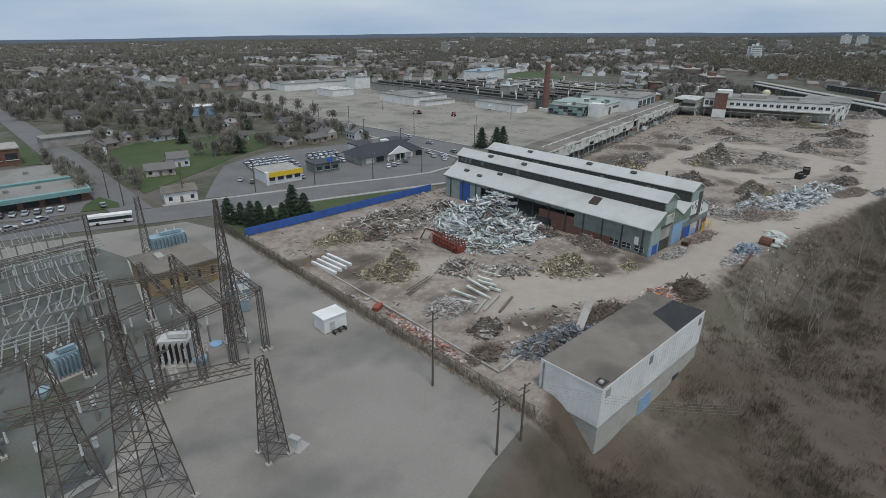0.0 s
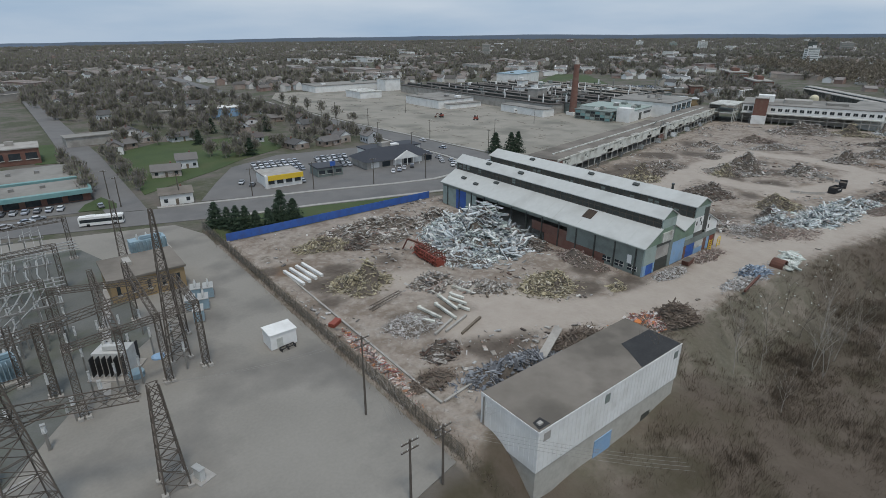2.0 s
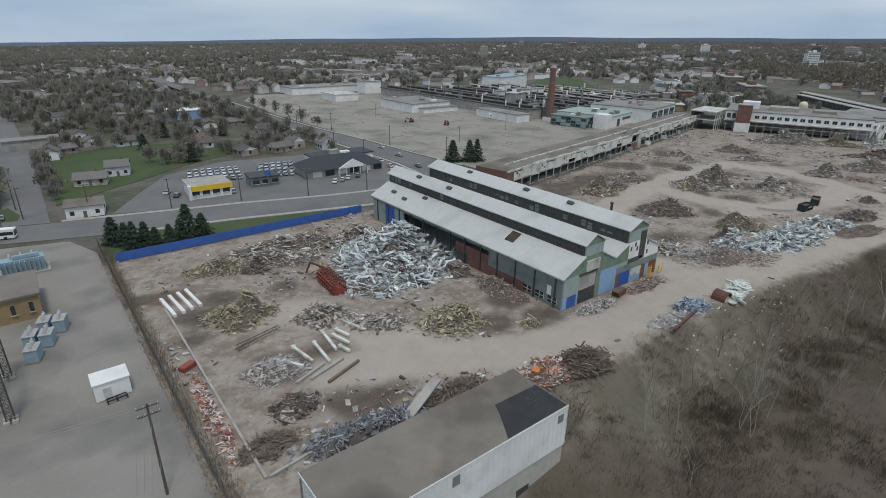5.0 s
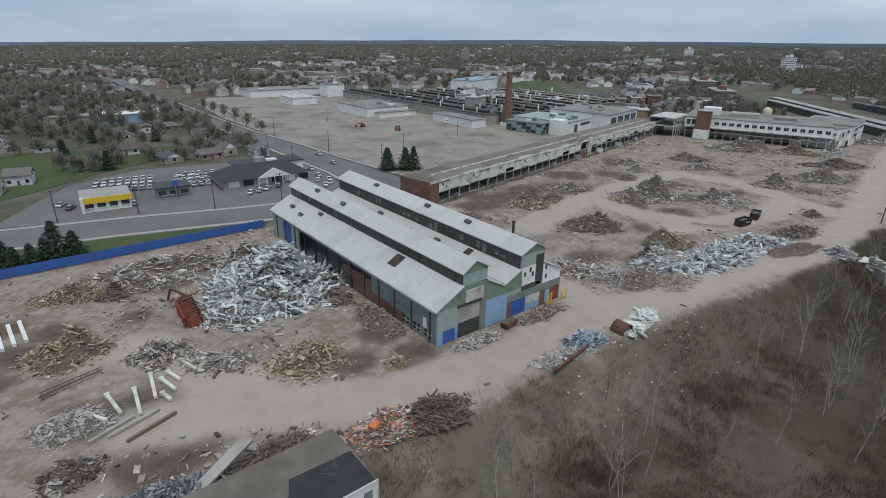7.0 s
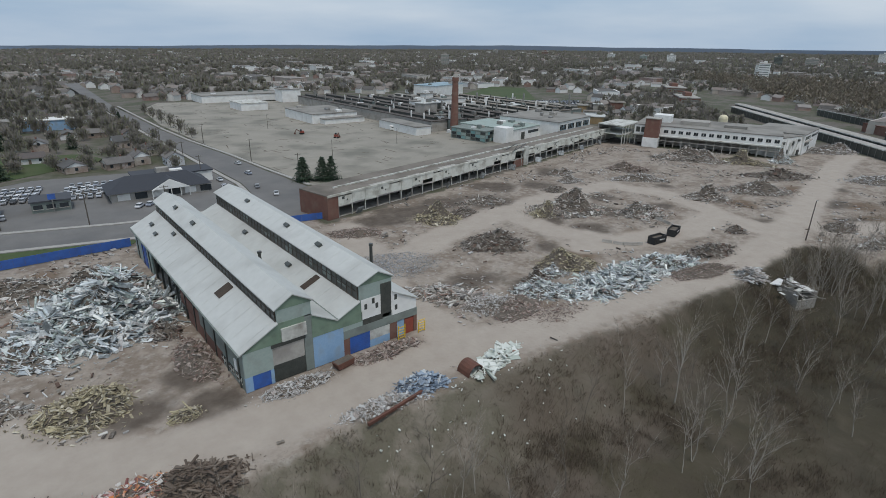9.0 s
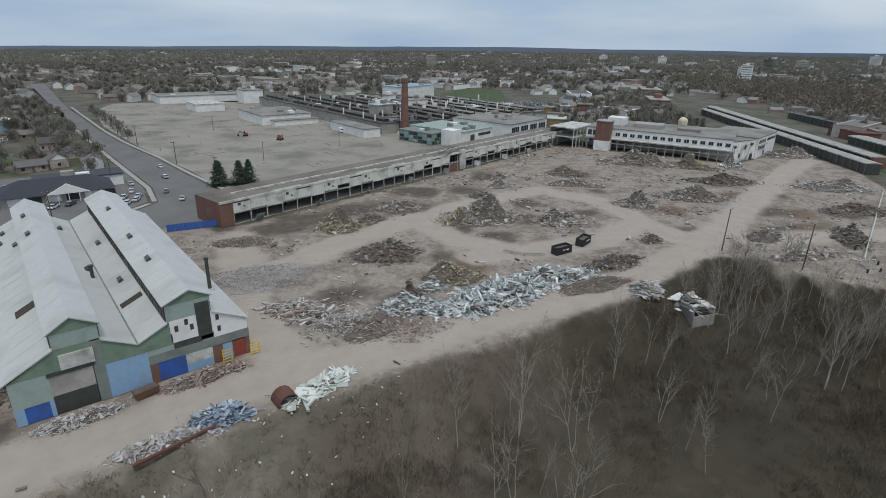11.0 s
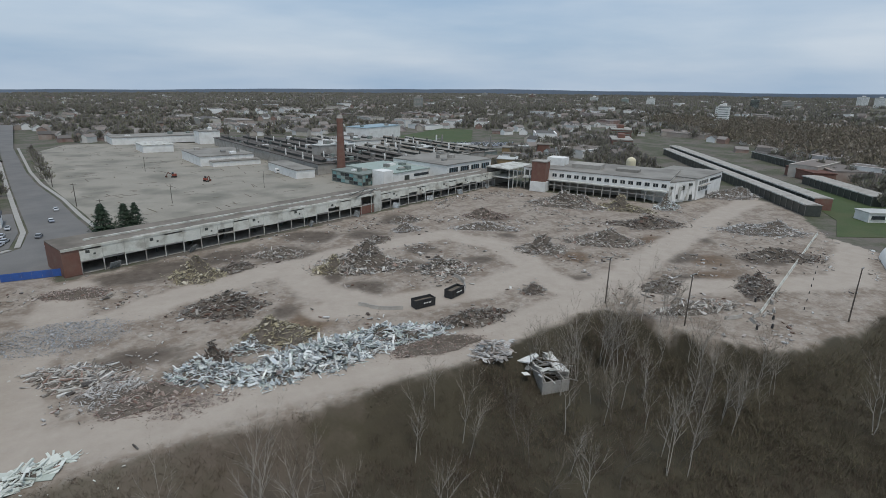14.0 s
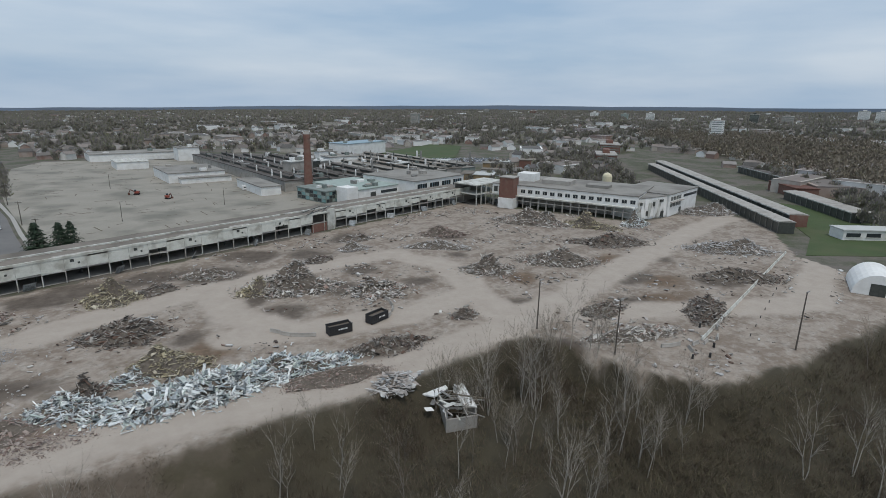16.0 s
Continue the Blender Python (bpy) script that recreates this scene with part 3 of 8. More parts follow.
def shed():
    t = thing("industrial_shed", (133.4, Y0, 0), "long double-gabled industrial shed with pale roof and green gable end", "shed")
    ox, oy = 133.4, Y0
    L = Y1 - Y0

    def roof(a, b, name="roof_slope", m=M_roof_metal, over=0.5):
        (xa, za), (xb, zb) = a, b
        r = part(name, Build().prism([(xa - ox, za), (xb - ox, zb), (xb - ox, zb + 0.22), (xa - ox, za + 0.22)], -over, L + over), m, t)
        return r

    west = roof((132.7, 7.55), (139.7, 11.3))
    roof((146.0, 11.0), (151.0, 8.3))
    roof((151.0, 8.3), (155.9, 10.6))
    roof((163.2, 10.6), (169.6, 7.4))
    # raised lanterns with window bands
    for xa, xr, xb, zt, zr, zb in ((139.7, 142.7, 146.0, 14.1, 16.0, 11.3), (155.9, 160.0, 163.2, 14.1, 15.8, 10.6)):
        roof((xa - 0.5, zt - 0.25), (xr, zr), "lantern_roof")
        roof((xr, zr), (xb + 0.5, zt - 0.25), "lantern_roof")
        for x in (xa, xb):
            band = part("lantern_window_band", Build().slab(x - ox - 0.06, x - ox + 0.06, 0.4, L - 0.4, zb + 0.1, zt - 0.1), M_dark, t, "dark dusty window band")
            bars = Build()
            side = -0.1 if x == xa else 0.1
            k = 0
            y = 0.4
            while y < L:
                bars.slab(x - ox + side - 0.07, x - ox + side + 0.07, y - 0.08, y + 0.08, zb, zt)
                if random.random() < 0.25:
                    pan = Build().slab(x - ox + side * 0.8 - 0.03, x - ox + side * 0.8 + 0.03, y + 0.3, y + 1.7, zb + random.uniform(0.3, 1.4), zb + random.uniform(1.6, 2.6))
                    part("dusty_pane", pan, M_grey_green, band)
                y += 2.0
            for z in (zb + 0.2, (zb + zt) / 2, zt - 0.15):
                bars.slab(x - ox + side - 0.06, x - ox + side + 0.06, 0.2, L - 0.2, z - 0.08, z + 0.08)
            part("glazing_grid", bars, M_lattice, band)
        for y in (0.0, L):
            part("lantern_gable", Build().prism([(xa - ox, zb), (xb - ox, zb), (xb - ox, zt - 0.1), (xr - ox, zr - 0.1), (xa - ox, zt - 0.1)], y - 0.15, y + 0.15), M_pale_green, t, "pale green lantern gable")
            part("lantern_gable_peak", Build().prism([(xa - ox - 0.3, zt - 0.35), (xb - ox + 0.3, zt - 0.35), (xr - ox, zr - 0.05)], y - 0.2, y + 0.2), M_green, t, "green gable peak")
    # west wall: open bay over the heap, brick base and metal cladding
    def wall(name, x0, x1, y0, y1, z0, z1, m, label=""):
        return part(name, Build().slab(x0 - ox, x1 - ox, y0 - oy, y1 - oy, z0, z1), m, t, label)
    wall("wall_panel", 133.3, 133.7, 60.2, 84, 2.6, 7.8, M_grey_green, "grey-green metal cladding")
    wall("brick_base", 133.25, 133.7, 71, 92, 0, 2.6, M_brick, "red brick base wall")
    wall("wall_panel", 133.3, 133.7, 60.2, 71, 0, 2.6, M_grey_green)
    wall("wall_panel", 133.3, 133.7, 84, 97, 2.6, 5.2, M_brick, "red brick infill")
    wall("wall_panel", 133.3, 133.7, 84, 139.3, 6.4, 7.8, M_grey_green)
    wall("wall_panel", 133.3, 133.7, 122, 127, 0, 6.4, M_pale_green)
    wall("blue_door", 133.2, 133.6, 127, 132, 0, 6.6, M_blue, "tall blue sliding door")
    wall("wall_panel", 133.3, 133.7, 132, 139.3, 0, 6.4, M_pale_green)
    for k in range(13):
        y = 62 + k * 6.2
        wall("column", 133.1, 133.5, y, y + 0.35, 0, 7.7, M_dark)
    for y in (61.4, 65.2, 69.0):
        w = wall("wall_window", 133.2, 133.32, y, y + 2.6, 0.9, 2.3, M_glass_dark)
        part("window_frame", Build().slab(-0.25, -0.19, y - oy - 0.1, y - oy + 0.1, 0.9, 2.3).slab(-0.25, -0.19, y - oy + 1.2, y - oy + 1.4, 0.9, 2.3).slab(-0.25, -0.19, y - oy, y - oy + 2.6, 1.5, 1.65), M_offwhite, w)
    wall("notice_panel", 133.15, 133.29, 63.2, 64.4, 2.6, 4.8, M_white, "white panel on the wall")
    wall("back_wall", 133.5, 169.2, 139.2, 139.6, 0, 8.0, M_grey_green)
    wall("east_wall", 168.9, 169.3, 62, 139.2, 0, 7.5, M_grey_green)
    wall("inner_floor", 134, 168.8, 61, 139, 0.0, 0.06, M_conc)
    for k in range(6):
        y = 70 + k * 12
        wall("inner_column", 150.7, 151.3, y, y + 0.5, 0, 8.3, M_dark)
    # south gable wall, field by field
    def field(name, x0, x1, z0, z1, m, label="", d=0.0):
        return part(name, Build().slab(x0 - ox, x1 - ox, -0.2 - d, 0.2, z0, z1), m, t, label)
    part("green_gable", Build().prism([(133.5 - ox, 7.6), (144.6 - ox, 7.6), (144.6 - ox, 11.3), (139.8 - ox, 11.3)], -0.25, 0.15), M_green, t, "green painted gable boards")
    part("green_gable", Build().prism([(145.9 - ox, 6.4), (152.5 - ox, 6.4), (151.0 - ox, 8.3), (146.0 - ox, 11.0)], -0.25, 0.15), M_green, t)
    part("green_gable", Build().prism([(151.0 - ox, 6.4), (156.2 - ox, 6.4), (156.2 - ox, 10.6), (151.0 - ox, 8.3)], -0.24, 0.15), M_green, t)
    field("gable_wall", 133.3, 138.4, 2.9, 7.6, M_pale_green, "pale green cladding")
    field("gable_wall", 133.3, 134.6, 0, 2.9, M_blue_paint)
    field("small_blue_door", 134.6, 137.8, 0, 2.9, M_blue, "small blue roller door", -0.12)
    field("gable_wall", 137.8, 138.4, 0, 2.9, M_blue_paint)
    field("door_header", 138.2, 144.6, 6.9, 7.6, M_dark, "dark rail over the doorway", 0.1)
    field("grey_door_leaf", 138.4, 144.3, 3.4, 6.9, M_conc, "grey streaked sliding door", -0.05)
    field("grey_door_leaf", 138.4, 144.3, 0.05, 3.4, M_dark, "dark lower door leaf", -0.1)
    field("pale_panel", 140.2, 144.8, 7.7, 10.2, M_offwhite, "torn pale panel over the door", 0.35)
    field("gable_wall", 144.4, 146.0, 0, 11.0, M_grey_green)
    field("blue_wall", 146.0, 152.2, 0, 6.4, M_blue_paint, "light blue painted wall")
    field("brick_wall", 152.2, 153.5, 0, 5.2, M_brick, "red brick wall")
    dr = field("blue_roller_door", 153.5, 158.0, 0, 3.7, M_blue, "bright blue roller door", -0.08)
    slats = Build()
    for k in range(9):
        slats.slab(153.6 - ox, 157.9 - ox, -0.17, -0.13, 0.2 + k * 0.38, 0.46 + k * 0.38)
    part("door_slats", slats, M_blue, dr)
    field("pale_wall", 158.0, 162.6, 1.6, 3.7, M_offwhite, "pale painted wall")
    field("blue_wall", 158.0, 162.6, 0, 1.6, M_blue_paint)
    field("brick_wall", 162.6, 164.4, 0, 3.7, M_brick)
    field("small_blue_door", 164.4, 166.2, 0, 3.5, M_blue_paint, "blue door", -0.1)
    field("red_door", 166.4, 168.6, 0, 3.4, M_red, "bright red door", -0.1)
    field("brick_wall", 166.2, 166.4, 0, 3.7, M_brick)
    field("brick_wall", 168.6, 169.4, 0, 3.7, M_brick)
    field("grey_band", 152.2, 169.4, 3.7, 5.4, M_grey_green, "weathered grey cladding band", 0.05)
    field("gable_wall", 152.2, 156.4, 5.4, 8.4, M_pale_green)
    field("white_wall", 156.2, 163.2, 6.6, 10.8, M_white, "white gable wall with broken openings")
    part("white_wall", Build().prism([(163.2 - ox, 5.4), (169.2 - ox, 5.4), (169.2 - ox, 7.4), (163.2 - ox, 10.5)], -0.2, 0.2), M_white, t)
    # Gable stays whole: dark sheets on it paint the shade inside holes.
    field("broken_opening", 160.6, 163.0, 6.4, 13.0, M_dark, "dark sheet painting the shade of a broken opening", 0.06)
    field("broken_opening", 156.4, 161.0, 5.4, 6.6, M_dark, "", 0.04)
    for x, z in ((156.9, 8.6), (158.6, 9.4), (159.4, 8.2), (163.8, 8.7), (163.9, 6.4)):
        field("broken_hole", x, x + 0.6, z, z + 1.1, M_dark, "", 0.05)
    # roof fittings
    for x, y, z in ((135.8, 125, 9.3), (136.6, 132, 9.8), (138.5, 118, 10.7), (141.2, 110, 15.2), (141.4, 125, 15.3), (158.2, 96, 15.2), (158.2, 80, 15.2), (158.4, 121, 15.2), (148.0, 128, 10.1), (153.8, 112, 9.8), (153.6, 86, 9.7), (149.4, 97, 9.3)):
        b = Build().box((x - ox, y - oy, z + 0.25), (0.9, 1.9, 0.7), tilt=Euler((0, radians(-28), 0)).to_matrix())
        part("roof_vent", b, M_dark, t, "small dark roof ventilator")
    part("missing_sheet", Build().box((137.6 - ox, 80.2 - oy, 10.48), (3.4, 3.0, 0.05), tilt=Euler((0, radians(-28.2), 0)).to_matrix()), M_burnt, t, "dark patch where roofing is missing")
    part("missing_sheet", Build().box((153.4 - ox, 75.2 - oy, 9.72), (4.2, 2.0, 0.05), tilt=Euler((0, radians(-25), 0)).to_matrix()), M_burnt, t)
    part("stovepipe", Build().tube([(149.6 - ox, 92 - oy, 8.8, 0.35), (149.6 - ox, 92 - oy, 11.6, 0.35), (149.6 - ox, 92 - oy, 11.7, 0.55), (149.6 - ox, 92 - oy, 12.1, 0.5)]), M_dark, t, "dark stovepipe")
    for k in range(20):
        y = 1 + k * 4.0
        part("roof_seam", Build().beam((132.8 - ox, y, 7.83), (139.6 - ox, y, 11.53), 0.025), M_roof_metal, t)
        part("roof_seam", Build().beam((139.3 - ox, y, 14.12), (142.7 - ox, y, 16.25), 0.025), M_roof_metal, t)
        part("roof_seam", Build().beam((155.5 - ox, y, 14.12), (160.0 - ox, y, 16.05), 0.025), M_roof_metal, t)
        part("roof_seam", Build().beam((151.2 - ox, y, 8.6), (155.8 - ox, y, 10.86), 0.025), M_roof_metal, t)
    for x in (132.6, 151.0):
        part("gutter", Build().slab(x - ox - 0.15, x - ox + 0.15, -0.4, L + 0.4, 7.4 if x < 140 else 8.25, 7.65 if x < 140 else 8.6), M_grey_green, t)


shed()
chim = thing("steel_flue", (167.2, 73.5, 8.3), "thin dark steel flue rising from the shed roof", "chimney")
part("pipe", Build().tube([(0, 0, 0, 0.38), (0, 0, 6.8, 0.34), (0, 0, 6.9, 0.45), (0, 0, 7.4, 0.45)]), M_dark, chim)
part("base", Build().slab(-0.7, 0.7, -0.7, 0.7, -0.4, 0.7), M_roof_metal, chim)


# ---- white flat-roofed block at the fence corner ----
def block():
    t = thing("flat_roofed_block", (65.6, 33.2, -8.8), "white-clad flat-roofed block on a concrete base beside the fence", "building")
    W, D, z = 37.1, 11.4, 8.8
    part("concrete_base", Build().slab(0, W, 0, D, 0, z - 1.6), M_pale_conc, t, "stained concrete lower storey")
    part("wall_cladding", Build().slab(-0.15, W + 0.15, -0.15, D + 0.15, z - 1.6, z + 5.5), M_white, t, "white metal cladding")
    part("roof", Build().slab(-0.1, W + 0.1, -0.1, D + 0.1, z + 5.5, z + 5.72), M_old_roof, t, "grey-brown gravel flat roof")
    trim = Build().slab(-0.2, W + 0.2, -0.24, -0.152, z + 5.4, z + 5.76).slab(-0.24, -0.152, -0.15, D + 0.15, z + 5.4, z + 5.76)
    part("roof_trim", trim, M_white, t, "white metal parapet trim")
    part("tar_patch", Build().plate([(25.0, 0.0), (37.0, 0.0), (37.0, 6.2), (28.5, 6.4), (27.5, 4.2)], z + 5.72, z + 5.75), M_tar, t, "black tar sheet patch on the roof")
    part("tar_patch", Build().plate([(0.3, 0.2), (2.6, 0.2), (2.4, 2.0), (0.7, 1.8)], z + 5.72, z + 5.75), M_tar, t)
    part("roof_hatch", Build().slab(0.9, 1.7, 0.7, 1.3, z + 5.75, z + 6.05), M_conc, t)
    part("blue_door", Build().slab(14, 18.5, -0.12, 0.1, z - 8.0, z - 3.6), M_blue_paint, t, "faded blue loading door")
    part("doorway", Build().slab(27.5, 30, -0.1, 0.1, z - 8.2, z - 5.2), M_dark, t, "dark doorway")
    part("wall_vent", Build().slab(15.2, 16.4, -0.22, -0.1, z + 3.2, z + 4.8), M_grey_green, t)
    part("wall_vent", Build().slab(35.2, 36.4, -0.22, -0.1, z + 3.2, z + 4.6), M_grey_green, t)
    part("wall_vent", Build().slab(1.0, 2.4, -0.22, -0.1, z + 3.6, z + 5.0), M_conc, t)
    part("downpipe", Build().tube([(-0.3, 10.8, z - 2, 0.12), (-0.3, 10.8, z + 5.3, 0.12)], 8), M_steel, t)
    ribs = Build()
    for k in range(38):
        ribs.slab(k + 0.3, k + 0.36, -0.19, -0.15, z - 1.5, z + 5.2)
    for k in range(12):
        ribs.slab(-0.19, -0.15, k + 0.3, k + 0.36, z - 1.5, z + 5.2)
    part("cladding_ribs", ribs, M_white, t)


block()

# ---- roofless long ruin with open front ----
RU = math.degrees(math.atan2(41, 216))


def ruin():
    t = thing("long_ruined_building", (189.5, 135.5, 0), "long stripped factory wing with open front and peeling white panels", "ruin", rz=RU)
    L, D = 222.0, 15.0
    part("brick_end_wall", Build().slab(0, 0.5, 0, D, 0, 8.0), M_brick, t, "red brick end wall")
    part("brick_end_wall", Build().slab(0.5, 4.5, -0.02, 0.45, 0, 8.0), M_brick, t)
    part("roof", Build().slab(0, L, 0.1, D, 7.9, 8.3), M_old_roof, t, "patched grey flat roof")
    part("roof_edge", Build().slab(0, L, -0.25, 0.12, 7.7, 8.45), M_facade, t)
    part("rear_wall", Build().slab(0.5, L, D - 0.4, D, 0, 7.9), M_conc, t)
    part("floor_slab", Build().slab(0.5, L, 0.6, D - 0.4, 0, 0.15), M_conc, t)
    part("roof_curb", Build().slab(8, L - 10, 6.5, 7.2, 8.3, 8.75), M_offwhite, t)
    x = 4.6
    k = 0
    while x < L - 2:
        w = 6.05
        if not (112 < x < 124):
            lo = (4.0 if x < 110 else 4.6) + 0.35 * math.sin(k * 2.3)
            hi = 7.7 if k % 4 else 7.2
            if k in (7, 15, 23, 29):
                lo = 5.6
            p = part("facade_panel", Build().slab(x, x + w - 0.12, -0.12, 0.2, lo, hi), M_facade, t)
            p["label"] = "peeling white facade panel"
            if k % 3 == 0:
                # Thin dark plates on the panel paint the shade of holes.
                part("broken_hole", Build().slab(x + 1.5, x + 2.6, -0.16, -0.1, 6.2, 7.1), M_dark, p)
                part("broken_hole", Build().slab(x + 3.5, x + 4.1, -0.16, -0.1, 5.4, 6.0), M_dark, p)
            if k % 5 == 2:
                part("loose_board", Build().beam((x, -0.3, 4.3), (x + w, -0.3, 3.7), 0.15), M_offwhite, p)
        part("column", Build().slab(x - 0.14, x + 0.14, 0, 0.3, 0, 7.7), M_offwhite if k % 3 else M_conc, t)
        if k % 4 == 1:
            part("leaning_sheet", Build().box((x + 2.5, -0.9, 1.2), (3.2, 0.1, 2.6), tilt=Euler((0.5, 0, 0.1 * k)).to_matrix()), M_debris_metal, t)
        if k % 2 == 0:
            part("inner_column", Build().slab(x - 0.2, x + 0.2, 7, 7.4, 0, 7.9), M_dark, t)
        x += w
        k += 1
    part("upper_beam", Build().slab(4.5, L, 0.2, 0.5, 3.6, 4.1), M_conc, t)
    part("brick_infill", Build().slab(113, 121, 0.1, 0.5, 0, 3.4), M_brick, t, "red brick infill")
    part("white_pier", Build().slab(121, 125, -0.3, 0.4, 0, 9.2), M_offwhite, t)
    part("twisted_frame", Build().beam((110, -0.5, 8.3), (124, 1, 10.2), 0.25).beam((112, 0, 8.3), (116, 0.5, 10.8), 0.2).beam((110, 4, 8.3), (122, 5, 10), 0.25).beam((118, 0, 8.3), (124, 3, 9.8), 0.25), M_dark, t, "twisted dark roof steel")
    for x in range(20, 210, 19):
        part("roof_panel", Build().slab(x, x + random.uniform(6, 13), 0.4, random.uniform(1.2, 2.4), 8.3, 8.36), M_conc, t)


ruin()


# ---- white two-storey factory wing with brick tower ----
def white_wing():
    a = math.degrees(math.atan2(-61, 24))
    t = thing("white_factory_wing", (412, 163, 0), "white two-storey factory wing over an open ground floor", "factory", rz=a)
    L, D = 78.0, 42.0
    part("upper_wall", Build().slab(0, L, 0, 0.5, 6.6, 11.8), M_white, t, "weathered white upper wall")
    part("end_wall", Build().slab(L - 0.5, L, 0.5, D, 0, 11.8), M_white, t)
    part("inner_wall", Build().slab(0, L, 9, 9.4, 0, 11.5), M_conc, t)
    part("roof", Build().slab(-0.2, L + 0.2, -0.2, D, 11.8, 12.3), M_flat_roof, t, "grey flat roof")
    part("ledge", Build().slab(0, L, -1.6, 0.5, 6.0, 6.6), M_offwhite, t, "white canopy ledge")
    part("ledge", Build().slab(0, L, -1.2, 0.2, 3.6, 3.9), M_conc, t)
    for k in range(18):
        x = 1.2 + k * 4.4
        part("column", Build().slab(x - 0.25, x + 0.25, -1.2, -0.7, 0, 6.0), M_conc, t)
    for k in range(15):
        x = 17 + k * 4.1
        if x < L - 3:
            w = part("window", Build().slab(x, x + 2.4, -0.06, 0.1, 8.2, 9.9), M_glass_dark, t)
            part("window_frame", Build().slab(x - 0.1, x + 2.5, -0.1, -0.05, 9.9, 10.1).slab(x - 0.1, x + 2.5, -0.16, -0.05, 8.0, 8.2).slab(x + 1.1, x + 1.25, -0.1, -0.05, 8.2, 9.9), M_offwhite, w)
    for k in range(4):
        w = part("broken_window", Build().slab(1.0 + k * 3.0, 3.2 + k * 3.0, -0.06, 0.1, 7.6, 10.6), M_dark, t)
    part("roof_house", Build().slab(24, 40, 12, 24, 12.3, 14.6), M_conc, t)
    part("roof_house", Build().slab(8, 18, 16, 26, 12.3, 16.5), M_white, t)
    part("roof_house", Build().slab(48, 60, 14, 22, 12.3, 13.8), M_flat_roof, t)
    tw = thing("brick_tower", (413.5, 152, 0), "square red brick stair tower with white base", "tower", rz=a)
    part("shaft", Build().slab(-4, 4, -3.4, 4, 5.5, 16.3), M_brick, tw)
    part("base", Build().slab(-4.3, 4.3, -3.9, 4.2, 0, 5.5), M_white, tw, "pale painted base")
    part("cap", Build().slab(-4.3, 4.3, -3.7, 4.3, 16.3, 16.8), M_conc, tw)
    e = thing("white_corner_building", (441, 90, 0), "white broken corner building with torn front", "factory", rz=-8)
    part("wall", Build().slab(0.3, 22, 1.2, 30, 0, 10.6), M_white, e)
    part("roof", Build().slab(0, 22, 1.0, 30, 10.6, 11.0), M_flat_roof, e)
    g = random.Random(12)
    for k in range(9):
        x = 0.6 + k * 2.35
        part("torn_panel", Build().box((x + 1.0, 0.9 - g.random() * 0.5, 5.0 + g.uniform(-0.6, 0.6)), (2.3, 0.2, 9.4 - 2.4 * g.random()), tilt=Euler((g.gauss(0, 0.06), g.gauss(0, 0.12), 0)).to_matrix()), M_white if k % 3 else M_offwhite, e)
    for x, z, w, h in ((1.4, 7.4, 1.5, 1.4), (6.2, 2.0, 1.4, 2.4), (11.0, 6.4, 1.2, 2.2), (16.2, 8.2, 2.2, 1.2), (17.8, 0.4, 1.6, 3.0)):
        # Dark boxes set into the front stand for shade in torn openings.
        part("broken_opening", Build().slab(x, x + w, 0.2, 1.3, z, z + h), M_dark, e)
    f = thing("white_end_block", (463, 87, 0), "white end block with broken windows", "factory", rz=8)
    part("wall", Build().slab(0, 40, 0, 28, 0, 11.2), M_white, f)
    part("roof", Build().slab(-0.3, 40.3, -0.3, 28, 11.2, 11.7), M_flat_roof, f)
    for k in range(4):
        for z in (4.6, 8.0):
            w = part("broken_window", Build().slab(3 + k * 3.6, 5.6 + k * 3.6, -0.1, 0.2, z, z + 1.9), M_dark, f)
            part("window_bar", Build().slab(4.2 + k * 3.6, 4.35 + k * 3.6, -0.15, -0.1, z, z + 1.9), M_offwhite, w)
    part("dark_window_strip", Build().slab(20, 39, -0.12, 0.2, 8.2, 9.6), M_glass_dark, f)
    part("balcony_slab", Build().slab(2, 18, -1.4, 0, 7.1, 7.4), M_conc, f)
    part("doorway", Build().slab(15, 18, -0.1, 0.2, 0, 3.4), M_dark, f)
    st = thing("glazed_stair_wing", (404, 166, 0), "open framed white corner wing", "factory", rz=RU)
    part("roof", Build().slab(-4, 24, -2, 14, 11.0, 11.6), M_offwhite, st)
    part("rear_wall", Build().slab(-4, 24, 13.5, 14, 0, 11), M_conc, st)
    part("floor", Build().slab(-4, 24, -2, 14, 6.0, 6.4), M_offwhite, st)
    for k in range(7):
        part("column", Build().slab(-4 + k * 4.4, -3.6 + k * 4.4, -2, -1.6, 0, 11), M_offwhite, st)


white_wing()

# ---- brick smokestack ----
stack = thing("brick_smokestack", (343.8, 251.8, -3), "tall tapering red brick smokestack on a white plinth", "chimney")
part("plinth", Build().slab(-3.4, 3.4, -3.4, 3.4, 0, 5.2), M_white, stack, "white square plinth")
part("shaft", Build().tube([(0, 0, 5.2, 2.75), (0, 0, 20, 2.3), (0, 0, 35.5, 1.9), (0, 0, 35.6, 2.15), (0, 0, 38, 2.1)], 20), M_brick, stack)
part("cap", Build().tube([(0, 0, 38, 1.9), (0, 0, 40.0, 1.3)], 20), M_conc, stack, "pale conical cap")


